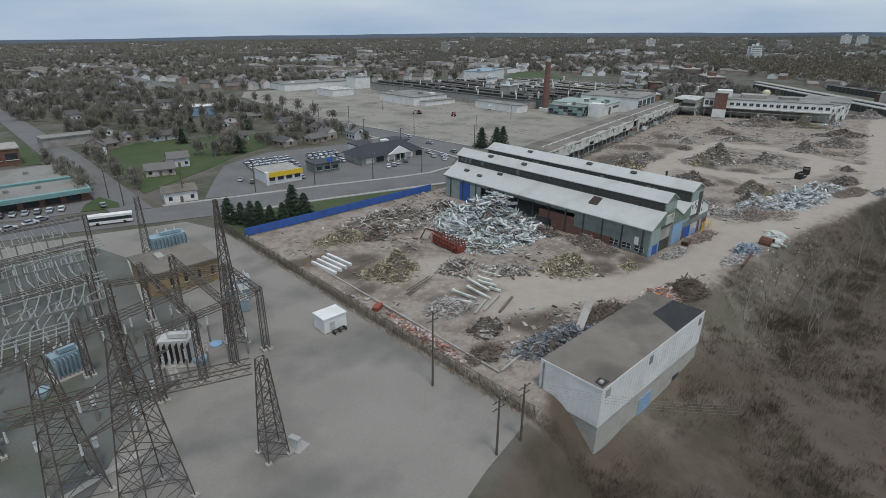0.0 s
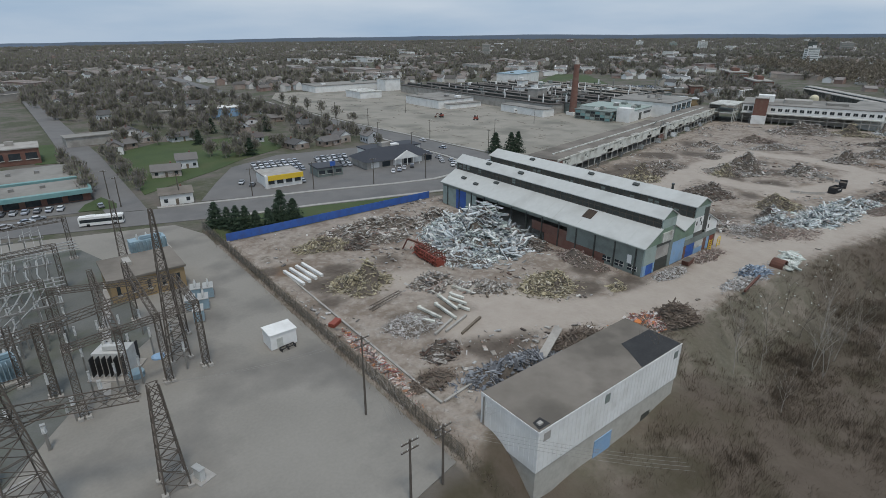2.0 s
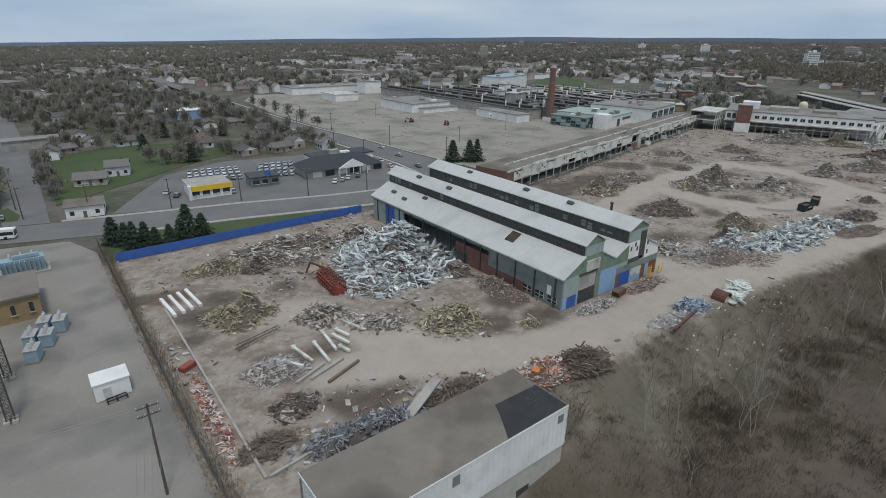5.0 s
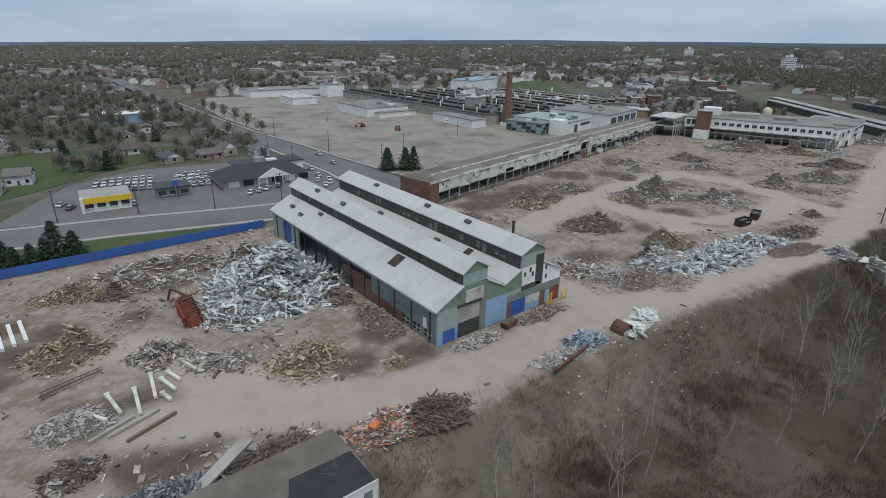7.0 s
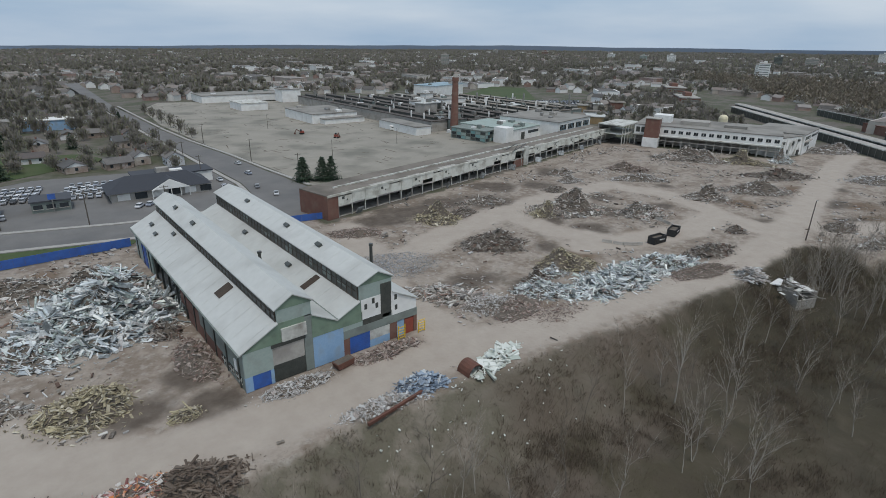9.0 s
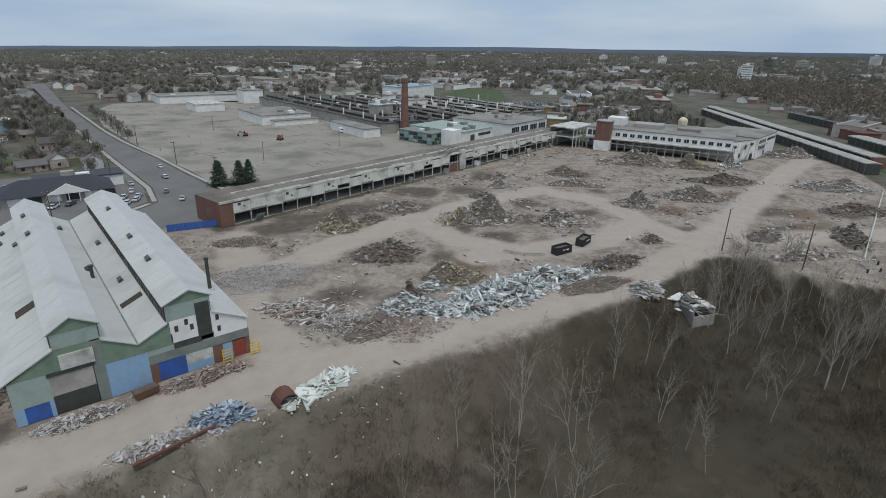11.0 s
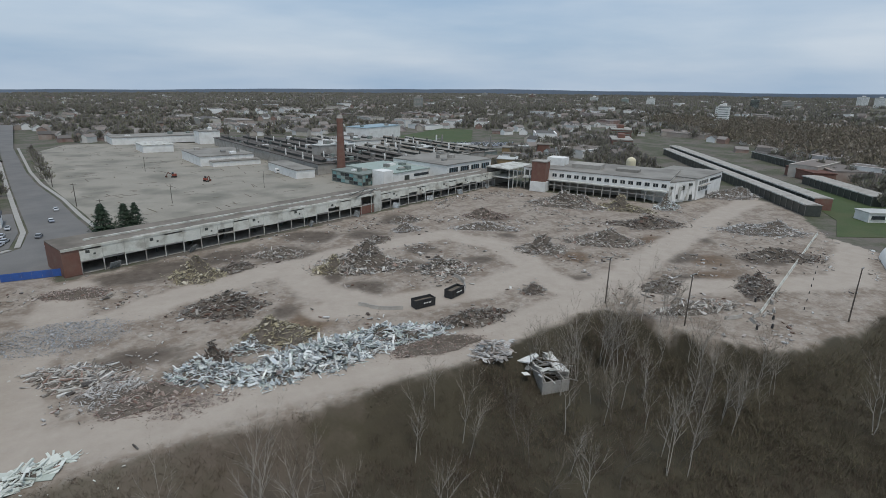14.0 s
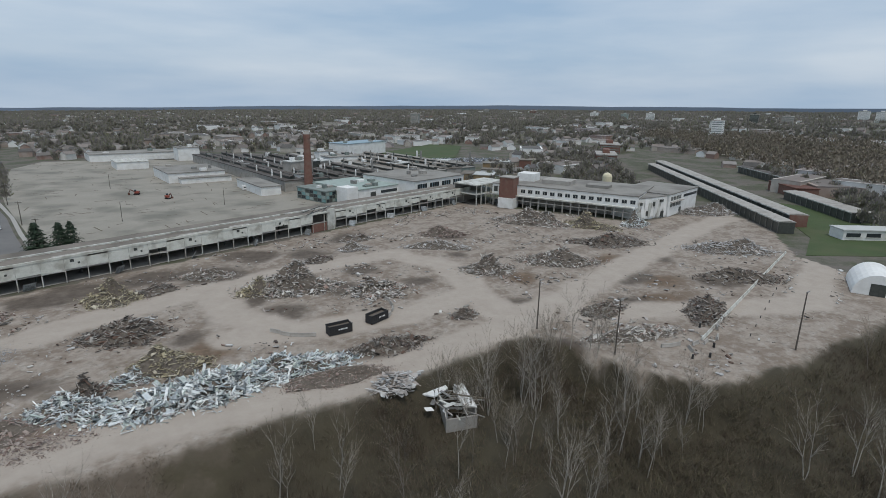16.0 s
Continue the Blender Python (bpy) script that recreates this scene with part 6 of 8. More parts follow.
def woods(name, count, r0, r1, power, blades, tall, wide, bit, label, seed, keep_off=True, trunk=True, spots=()):
    """Many bare trees in one mesh: clumps of small twig facets in uneven crowns."""
    g = np.random.default_rng(seed)
    pts = list(spots)
    tries = 0
    while len(pts) < count and tries < count * 4:
        tries += 1
        a, r = radians(g.uniform(-7, 94)), r0 + (r1 - r0) * g.random() ** power
        x, y = 60 + r * math.sin(a), r * math.cos(a)
        if noise.noise((x * 0.006, y * 0.006, 9)) + 0.35 < g.random() * 0.5:
            continue
        if keep_off and not free(x, y):
            continue
        if any(abs(x - q[0]) < 7 and abs(y - q[1]) < 6 for q in HOMES) and r < 640:
            continue
        pts.append((x, y))
    pts = np.array(pts)
    k = len(pts)
    land = np.array([ground_z(x, y) for x, y in pts])
    hgt = g.uniform(0.65, 1.25, k) * tall
    wid = g.uniform(0.7, 1.3, k) * wide
    n = k * blades
    cx, cy, hh, ww = (np.repeat(q, blades) for q in (pts[:, 0], pts[:, 1], hgt, wid))
    u = g.normal(size=(n, 3))
    u /= np.linalg.norm(u, axis=1)[:, None]
    rad = g.random(n) ** 0.45
    lobes = 0.75 + 0.35 * np.sin(3 * np.arctan2(u[:, 1], u[:, 0]) + np.repeat(g.uniform(0, 6, k), blades))
    c = np.stack([cx + u[:, 0] * rad * ww * 0.5 * lobes, cy + u[:, 1] * rad * ww * 0.5 * lobes, np.repeat(land, blades) + hh * 0.60 + u[:, 2] * rad * hh * 0.40], 1)
    size = g.uniform(0.5, 1.4, n)[:, None] * bit
    up = np.stack([u[:, 0] * 0.5, u[:, 1] * 0.5, np.abs(u[:, 2]) + 0.5], 1) * size
    side = g.normal(size=(n, 3)) * size * 0.32
    v = np.stack([c - up * 0.5 - side, c - up * 0.5 + side, c + up], 1).reshape(-1, 3)
    f = np.arange(n * 3).reshape(-1, 3)
    if trunk:
        z0 = np.zeros(k)
        tw = hgt * 0.025
        z0 = land
        t = np.stack([np.stack([pts[:, 0] - tw, pts[:, 1], z0 - 1], 1), np.stack([pts[:, 0] + tw, pts[:, 1] - tw, z0 - 1], 1), np.stack([pts[:, 0], pts[:, 1] + tw * 0.3, land + hgt * 0.7], 1)], 1).reshape(-1, 3)
        f = np.concatenate([f, np.arange(k * 3).reshape(-1, 3) + len(v)])
        v = np.concatenate([v, t])
    return tagged(new(name, raw(name, v, f, M_far_wood)), label, "trees", kind="stuff")


woods("bare_trees_near", 640, 200, 640, 0.6, 420, 9.5, 9.0, 0.8, "bare early-spring trees among the houses", 3)
woods("bare_trees_middle", 4200, 560, 1700, 0.75, 140, 8.5, 12, 1.7, "bare trees of the town in the middle distance", 4)
woods("bare_trees_far", 11000, 1500, 4400, 0.85, 34, 7.5, 28, 3.8, "bare woods reaching to the horizon", 5, keep_off=False, trunk=False)

ROW = [(171 + 8 * math.sin(k * 1.9), 272 + k * 11) for k in range(20)] + [(199.5, 318 + k * 23) for k in range(6)] + [(35.5 + 1.5 * math.sin(k), 224 + k * 5.2) for k in range(13)] + [(52 + 2 * math.sin(k * 2), 222 + k * 9) for k in range(9)] + [(98 + 7 * math.cos(k * 2.4), 262 + 6 * math.sin(k * 1.7)) for k in range(7)] + [(118 + 9 * math.cos(k * 2.1), 272 + 7 * math.sin(k * 2.9)) for k in range(8)] + [(150 + 12 * math.cos(k * 1.3), 272 + 12 * math.sin(k * 2.3)) for k in range(8)] + [(60 + k * 9, 312 + 5 * math.sin(k * 3)) for k in range(10)] + [(170 + 2 * math.sin(k), 240 + k * 13) for k in range(12)]
woods("bare_trees_street", len(ROW), 200, 400, 1, 420, 7.5, 7.5, 0.6, "bare street trees along the side street and field", 9, spots=ROW)

BACK = []
for k in range(150):
    x, y = 455 + (k * 61.8) % 230, 150 + (k * 37.3) % 220
    if y > 62 + 0.85 * (x - 467) + 30 and not (x < 512 and y < 140) and not inside(x, y, OUT[-1]) and not (x < 520 and y > 300):
        BACK.append((x + 6 * math.sin(k * 3.1), y + 6 * math.cos(k * 1.7)))
woods("bare_trees_behind_plant", len(BACK), 200, 400, 1, 220, 7.5, 7.5, 0.8, "bare trees between buildings behind the white wing", 12, spots=BACK)
for k, (x, y) in enumerate(BACK[::6]):
    flat_building("small_store", x + 4, y + 3, 10 + (k * 7) % 14, 8 + (k * 5) % 7, 4 + (k * 3) % 4, 40, (M_white, M_brick, M_conc, M_tan)[k % 4], (M_flat_roof, M_old_roof, M_roof_metal)[k % 3], "small flat-roofed building behind the white wing", bays=3)


def east_wood():
    g = random.Random(8)
    v, f = [], []
    for _ in range(900):
        u, w = g.random(), g.random()
        x, y = 620 + 420 * u, 40 + 330 * u + (w - 0.5) * (120 + 200 * u) - 60
        if x < 790 and inside(x, y, OUT[7]):
            continue
        h = g.uniform(10, 19)
        for _ in range(70):
            r, a, z = g.random() ** 0.5 * 5.5, g.uniform(0, 6.3), g.uniform(0.25, 1) * h
            r *= math.sin(min(1, z / h) * math.pi * 0.9 + 0.25)
            s = g.uniform(0.7, 2.0)
            c = (x + r * math.cos(a), y + r * math.sin(a), z + ground_z(x, y))
            n = len(v)
            v += [(c[0] + g.gauss(0, s * 0.5), c[1] + g.gauss(0, s * 0.5), c[2] - s * 0.4), (c[0] + g.gauss(0, s * 0.5), c[1] + g.gauss(0, s * 0.5), c[2]), (c[0] + g.gauss(0, s * 0.3), c[1] + g.gauss(0, s * 0.3), c[2] + s)]
            f.append((n, n + 1, n + 2))
    tagged(new("dense_wood", raw("dense_wood", v, f, M_twigs)), "dense dark bare wood beyond the long sheds", "trees", kind="stuff")


east_wood()

# ridge on the horizon, distance haze painted into its blue-grey
rv2, rf2 = [], []
for k in range(121):
    a = radians(-15 + k)
    r = 4720
    z = 22 + 8 * noise.noise((k * 0.09, 0, 2)) + 3 * noise.noise((k * 0.4, 1, 2)) + 12 * math.exp(-((k - 62) / 26) ** 2)
    px, py = 60 + r * math.sin(a), r * math.cos(a)
    rv2 += [(px, py, ground_z(px, py) - 30), (px, py, ground_z(px, py) + z)]
    if k:
        n = 2 * k
        rf2.append((n - 2, n, n + 1, n - 1))
tagged(new("backdrop_ridge", raw("backdrop_ridge", rv2, rf2, M_far_hill)), "wooded ridge on the horizon with blue-grey haze in its colour", "backdrop", kind="structure")


# ---- distant tower blocks ----
def tower_block(x, y, w, d, h, rz, floors, wall, label, bays=6):
    t = thing("tower_block", (x, y, ground_z(x, y) - 1), label, "apartment building", "distant towers", rz=rz)
    part("wall", Build().slab(-w / 2, w / 2, -d / 2, d / 2, 0, h), wall, t)
    part("roof", Build().slab(-w / 2 - 0.3, w / 2 + 0.3, -d / 2 - 0.3, d / 2 + 0.3, h, h + 1.0), M_conc, t)
    part("lift_house", Build().slab(-w / 6, w / 6, -d / 6, d / 6, h + 1, h + 4.5), wall, t)
    for k in range(floors):
        z = h * (k + 0.35) / floors
        part("window_band", Build().slab(-w / 2 + 1, w / 2 - 1, -d / 2 - 0.15, -d / 2 + 0.1, z, z + h / floors * 0.3), M_grey_green, t)
        part("window_band", Build().slab(-w / 2 - 0.15, -w / 2 + 0.1, -d / 2 + 1, d / 2 - 1, z, z + h / floors * 0.3), M_grey_green, t)


tower_block(1000, 1054, 26, 18, 30, 44, 10, M_conc, "grey apartment tower far off in the town")
tower_block(1066, 350, 26, 16, 30, 20, 9, M_white, "white apartment tower far off in the town")
tower_block(1082, 362, 20, 14, 28, 20, 9, M_white, "white apartment tower far off in the town")
tower_block(1900, 967, 80, 26, 24, 30, 7, M_white, "broad white hospital block far off")
tower_block(2000, 1130, 60, 24, 18, 30, 5, M_pale_green, "pale green office block far off")
tower_block(2050, 1300, 70, 24, 20, 30, 6, M_white, "pale office block far off")
tower_block(2350, 497, 46, 30, 34, 12, 11, M_white, "white apartment tower near the horizon")
tower_block(2370, 455, 70, 30, 32, 12, 10, M_white, "white apartment tower near the horizon")
tower_block(1900, 640, 26, 22, 26, 20, 8, M_dark, "dark office block far off")
tower_block(1920, 560, 60, 30, 22, 20, 5, M_conc, "low grey block far off")
tower_block(2300, 1850, 120, 30, 20, 40, 5, M_brick, "brown brick blocks near the horizon")
tower_block(2400, 2300, 60, 24, 20, 40, 8, M_conc, "grey blocks near the horizon")
tower_block(760, 330, 46, 22, 10, 38, 3, M_brick, "red brick school behind the plant")
tower_block(640, 250, 40, 18, 11, 38, 3, M_brick, "red brick block beyond the white wing")
tank = thing("storage_tank", (500, 150, 0), "pale yellow domed tank behind the white wing", "tank")
part("shell", Build().tube([(0, 0, 0, 3.0), (0, 0, 11.0, 3.0)], 20), M_cream, tank)
part("dome", Build().tube([(0, 0, 11.0, 3.0), (0, 0, 12.2, 2.5), (0, 0, 13, 1.4), (0, 0, 13.3, 0.3)], 20), M_cream, tank, "pale yellow dome")

# ---- substation ----


def lattice_tower(x, y, base, head, h, label, rz=0.0, arms=(), panels=9, name="lattice_tower", w=0.14):
    t = thing(name, (x, y, 0.02), label, "pylon", "lattice towers", rz)

    def corner(k, u):
        s = (base + (head - base) * u) / 2
        return Vector(((-s, s, s, -s)[k], (-s, -s, s, s)[k], h * u))

    b = Build()
    for k in range(4):
        part("leg", Build().beam(corner(k, 0), corner(k, 1), w), M_lattice, t)
        part("footing", Build().box((*corner(k, 0)[:2], 0.2), (0.8, 0.8, 0.5)), M_conc, t)
        step = 1.0 / panels
        for p in range(panels):
            a0, a1 = p * step, (p + 1) * step
            b.beam(corner(k, a0), corner((k + 1) % 4, a1), w * 0.55)
            b.beam(corner((k + 1) % 4, a0), corner(k, a1), w * 0.55)
            b.beam(corner(k, a1), corner((k + 1) % 4, a1), w * 0.6)
    tagged(part("bracing", b, M_lattice, t), kind="stuff")
    for z, ln in arms:
        b = Build()
        for s in (-1, 1):
            b.beam((0, -0.5, z), (s * ln, 0, z + 0.2), w * 0.7).beam((0, 0.5, z), (s * ln, 0, z + 0.2), w * 0.7).beam((0, 0, z + 1.6), (s * ln, 0, z + 0.2), w * 0.7)
            for q in (0.3, 0.6, 0.85):
                b.beam((s * ln * q, -0.5 * (1 - q), z), (s * ln * q, 0, z + 1.6 - 1.4 * q), w * 0.5)
        tagged(part("cross_arm", b, M_lattice, t), kind="stuff")
        for s in (-1, 1):
            part("insulator", Build().tube([(s * ln, 0, z + 0.1, 0.12), (s * ln, 0, z - 1.4, 0.16)], 8), M_insul, t, "pale hanging insulator string")
    return t


def lattice_girder(a, b, size, label, name="lattice_girder"):
    a, b = Vector(a), Vector(b)
    t = thing(name, tuple(a), label, "gantry", "yard gantries")
    d = b - a
    side = Vector((-d.y, d.x, 0)).normalized() * size / 2
    up = Vector((0, 0, size))
    rails = [-side, side, -side + up, side + up]
    for r in rails:
        part("chord", Build().beam(r, d + r, 0.12), M_lattice, t)
    n = max(4, int(d.length / size))
    br = Build()
    for k in range(n):
        p, q = d * (k / n), d * ((k + 1) / n)
        for i, j in ((0, 2), (1, 3), (0, 1), (2, 3)):
            if k % 2:
                i, j = j, i
            br.beam(p + rails[i], q + rails[j], 0.06)
    tagged(part("bracing", br, M_lattice, t), kind="stuff")
    return t


lattice_tower(24.6, 60.8, 3.2, 1.2, 16.2, "rusty lattice portal tower on concrete footings", panels=8, w=0.15)
lattice_tower(33.4, 93, 3.2, 0.5, 29, "tall slender rusty lattice mast", panels=15, w=0.15)
lattice_tower(9.5, 62.5, 6.2, 1.6, 25, "broad lattice pylon with cross arms over the yard", rz=20, arms=((15, 6.5), (20, 5.5)), panels=8, w=0.15)
lattice_tower(2.5, 71.0, 5.5, 1.6, 21, "lattice pylon standing among yard equipment", rz=15, arms=((14, 5),), panels=8)
lattice_tower(-6, 88, 4.5, 1.2, 24, "lattice pylon at the back of the yard", arms=((18, 5),), panels=9)
lattice_tower(34, 148, 2.0, 0.9, 17, "slender lattice mast behind blue transformers", panels=10, w=0.1)
lattice_girder((23, 60.5, 15.2), (-2, 69, 15.2), 1.5, "lattice portal girder between the masts")
lattice_girder((-25, 82, 12), (32.5, 98.5, 12), 1.2, "long lattice girder over the transformer bay")
for k, (x, y) in enumerate(((14, 93), (-10, 87), (-24, 82))):
    lattice_tower(x, y, 1.3, 1.1, 13.6, "square lattice gantry column", panels=9, name="gantry_column", w=0.16)


def post_insulator(x, y, h, top="", base=1.8, rz=0.0):
    t = thing("post_insulator", (x, y, 0.02), "ribbed pale insulator on a steel post", "insulator", "switchyard insulators", rz)
    part("stand", Build().slab(-0.14, 0.14, -0.14, 0.14, 0, h - base), M_steel, t)
    r = []
    for k in range(7):
        z = h - base + base * k / 7
        r += [(0, 0, z, 0.12), (0, 0, z + base / 14, 0.22)]
    part("insulator", Build().tube(r + [(0, 0, h, 0.12)], 8), M_insul, t)
    part("cap", Build().slab(-0.2, 0.2, -0.2, 0.2, h, h + 0.15), M_bus, t)
    return t


PI = post_insulator(20, 141, 5.5)
grid = [(x, y) for y in (104, 110, 116, 122, 128, 134, 141, 149, 156) for x in range(-50, 22, 4)]
for k, (x, y) in enumerate(grid):
    if (x, y) != (20, 141):
        copy_thing(PI, pose(x + 0.6 * math.sin(k), y, 0.02))
# tubular busbars: rows along the yard and bent droppers across it
for k in range(4):
    solid("busbar", Build().beam((-60, 146 + k * 2.2, 6.2), (25, 149 + k * 2.2, 6.2), 0.22), M_bus, "long pale aluminium busbar over the switchyard", "busbar", group="busbars")
for k in range(3):
    solid("busbar", Build().beam((-60, 122 + k * 2.2, 7.4), (20, 124 + k * 2.2, 7.4), 0.2), M_bus, "long pale aluminium busbar over the switchyard", "busbar", group="busbars")
for k in range(3):
    solid("busbar", Build().beam((-50, 107 + k * 1.8, 6.0), (10, 108 + k * 1.8, 6.0), 0.18), M_bus, "long pale aluminium busbar over the switchyard", "busbar", group="busbars")
for k in range(9):
    x = 4 + k * 2.0 if k < 6 else -16 + k * 1.5 - 6
    b = Build()
    pts = [(x + 2, 146, 6.0), (x + 1.6, 138, 5.6), (x + 2.6, 130, 5.5), (x + 0.5, 122, 5.4), (x - 3.5, 114, 5.2), (x - 5, 108, 3.0)]
    for p, q in zip(pts, pts[1:]):
        b.beam(p, q, 0.2)
    solid("bent_busbar", b, M_bus, "bent pale aluminium busbar crossing the switchyard", "busbar", group="busbars")
for k in range(12):
    x = -52 + k * 6.2
    for y in (113, 137, 158):
        t = thing("disconnect_switch", (x, y, 0.02), "galvanised steel switch frame on two posts", "switchgear", "switch frames")
        for s in (-1.6, 1.6):
            part("post", Build().slab(s - 0.14, s + 0.14, -0.14, 0.14, 0, 8.2), M_steel, t)
        part("beam", Build().slab(-2.6, 2.6, -0.2, 0.2, 7.6, 8.0), M_steel, t)
        part("beam", Build().slab(-2.2, 2.2, -0.15, 0.15, 4.2, 4.5), M_steel, t)
        for s in (-2, 0, 2):
            part("insulator", Build().tube([(s, 0, 8.0, 0.15), (s, 0, 9.3, 0.1)], 8), M_insul, t)
        part("switch_arm", Build().beam((-2, 0, 9.3), (0.3, 0.6, 9.7), 0.1).beam((0, 0, 9.3), (2, 0.5, 9.6), 0.1), M_bus, t)


def transformer(x, y, w, d, h, material, label, rz=0.0, fins=8, finmat=None):
    t = thing("transformer", (x, y, 0.02), label, "transformer", "transformers", rz)
    part("plinth", Build().slab(-w / 2 - 0.8, w / 2 + 0.8, -d / 2 - 1, d / 2 + 1, 0, 0.3), M_conc, t)
    part("tank", Build().slab(-w / 2, w / 2, -d / 2 + 0.6, d / 2 - 0.6, 0.3, h), material, t)
    for k in range(fins):
        fx = -w / 2 + 0.2 + (w - 0.4) * k / max(1, fins - 1)
        for s in (-1, 1):
            part("radiator_fin", Build().box((fx, s * d / 2, h * 0.55), (0.14, 1.2, h * 0.75)), finmat or material, t)
    for k in range(3):
        bx = -w / 4 + k * w / 4
        part("bushing", Build().tube([(bx, 0, h, 0.22), (bx, 0, h + 0.9, 0.28), (bx, 0, h + 1.6, 0.12)], 8), M_insul, t)
    part("conservator", Build().box((w * 0.1, -d * 0.15, h + 0.6), (w * 0.6, 0.8, 0.8)), material, t)
    return t


transformer(41, 154.5, 9, 4.5, 3.6, M_pale_blue, "pale blue power transformer with radiator fins", fins=10)
transformer(23.5, 95, 5.5, 5, 4.8, M_insul, "grey transformer with tall black radiators", fins=6, finmat=M_tar, rz=-35)
transformer(7.5, 104, 4.5, 3.5, 4.2, M_pale_blue, "pale blue transformer among the gantries", fins=7, rz=10)
transformer(-14, 104, 4.5, 3.5, 4.0, M_pale_blue, "pale blue transformer among the gantries", fins=7, rz=10)
for k, (x, y) in enumerate(((40.5, 105.5), (43, 110.5), (45.5, 115.5), (40.5, 111.5), (43, 116.5))):
    t = thing("switch_cabinet", (x, y, 0.02), "pale blue outdoor switch cabinet with insulators", "cabinet", "switch cabinets", -15)
    part("body", Build().slab(-1.0, 1.0, -1.6, 1.6, 0.3, 2.6), M_pale_blue, t)
    part("frame", Build().slab(-1.1, 1.1, -1.7, 1.7, 0, 0.3), M_steel, t)
    part("lid", Build().slab(-1.1, 1.1, -1.7, 1.7, 2.6, 2.75), M_bus, t)
    for s in (-1, 0, 1):
        part("insulator", Build().tube([(0, s, 2.75, 0.2), (0, s, 3.4, 0.25), (0, s, 4.0, 0.1)], 8), M_insul, t)
ch = flat_building("control_house", 27.5, 124, 15.5, 14, 5.2, 0, M_tan, M_old_roof, "tan brick control house with flat roof", bays=5, vents=1, glass=(0.38, 0.62))
for x, y, r in ((25.8, 91.2, 1.3), (3.0, 99.5, 1.2)):
    d = thing("round_tank", (x, y, 0.02), "low round pale blue oil tank", "tank", "oil tanks")
    part("shell", Build().tube([(0, 0, 0, r), (0, 0, 1.0, r), (0, 0, 1.25, r * 0.5)], 16), M_pale_blue, d)
for k in range(16):
    solid("trench_cover", Build().slab(-0.75, 0.75, 0, 3.9, 0, 0.16), M_pave, "pale concrete cable trench cover", "trench cover", (20.5 + (k * 4) * 0.155, 88 + k * 4, 0.02), -8.8, "trench covers")
for k in range(10):
    solid("trench_cover", Build().slab(0, 2.4, -0.6, 0.6, 0, 0.16), M_pave, "pale concrete cable trench cover", "trench cover", (-14 + k * 2.45, 68.5 + k * 0.55, 0.02), 13, "trench covers")
for k, (x, y) in enumerate(((-4, 62), (-3, 59.5), (-1.5, 65), (6, 75.5), (12, 79), (16, 84), (0, 80), (-8, 78), (20, 86), (8, 86))):
    copy_thing(PI, pose(x, y, 0.02) @ Matrix.Diagonal((1.6, 1.6, 0.8, 1)))

base = thing("surge_cabinet", (27.4, 60.0, 0.02), "pale grey cabinet with a post beside the portal tower", "cabinet", rz=20)
part("slab", Build().slab(-0.9, 1.6, -1.6, 1.4, 0, 0.12), M_pave, base)
part("body", Build().slab(-0.35, 0.35, -1.0, 0.6, 0.12, 1.9), M_insul, base)
part("lid", Build().slab(-0.45, 0.45, -1.1, 0.7, 1.9, 2.0), M_bus, base)
tarp = thing("round_cover", (30.2, 95.4, 0.02), "light blue round cover lying on gravel", "cover")
part("disc", Build().tube([(0, 0, 0, 1.2), (0, 0, 0.25, 1.2), (0, 0, 0.4, 0.9)], 20), M_blue_paint, tarp)

GC = lattice_tower(16, 118, 1.1, 0.9, 11.5, "square lattice gantry column", panels=9, name="gantry_column", w=0.1)
for x, y in ((-4, 116), (-24, 114), (-44, 112), (20, 139), (0, 137), (-20, 135), (-40, 133), (24, 160), (4, 160), (-16, 160), (-36, 160), (10, 100), (-30, 98)):
    copy_thing(GC, pose(x, y, 0.02))
for a, b in (((16, 118), (-44, 112)), ((20, 139), (-40, 133)), ((24, 160), (-36, 160))):
    lattice_girder((*a, 10.6), (*b, 10.6), 1.0, "long lattice girder over the switchyard")
for k in range(10):
    x = -40 + k * 6
    b = Build()
    for q in (0, 1.6, 3.2):
        b.beam((x + q, 112.5 + (x + 44) * 0.1, 10.5), (x + q + 1, 137, 10.5), 0.06).beam((x + q + 1, 137, 10.5), (x + q + 1, 160, 10.5), 0.06)
    solid("overhead_conductor", b, M_bus, "triple overhead conductor across the switchyard", "conductor", group="conductors")

for x, y in ((30, 86), (36.5, 101), (30, 113), (24, 85), (36.5, 87), (24, 113), (17, 84), (17, 108)):
    copy_thing(GC, pose(x, y, 0.02) @ Matrix.Diagonal((1, 1, 1.15, 1)))
for a, b in (((24, 85), (24, 113)), ((30, 86), (30, 113)), ((36.5, 87), (36.5, 101)), ((17, 84), (36.5, 87)), ((17, 108), (36.5, 101))):
    lattice_girder((*a, 12.2), (*b, 12.2), 0.9, "dark lattice girder over the transformer bay")
for k in range(14):
    x, y = 19 + (k % 5) * 3.6, 88 + (k // 5) * 9
    copy_thing(PI, pose(x, y, 0.02))

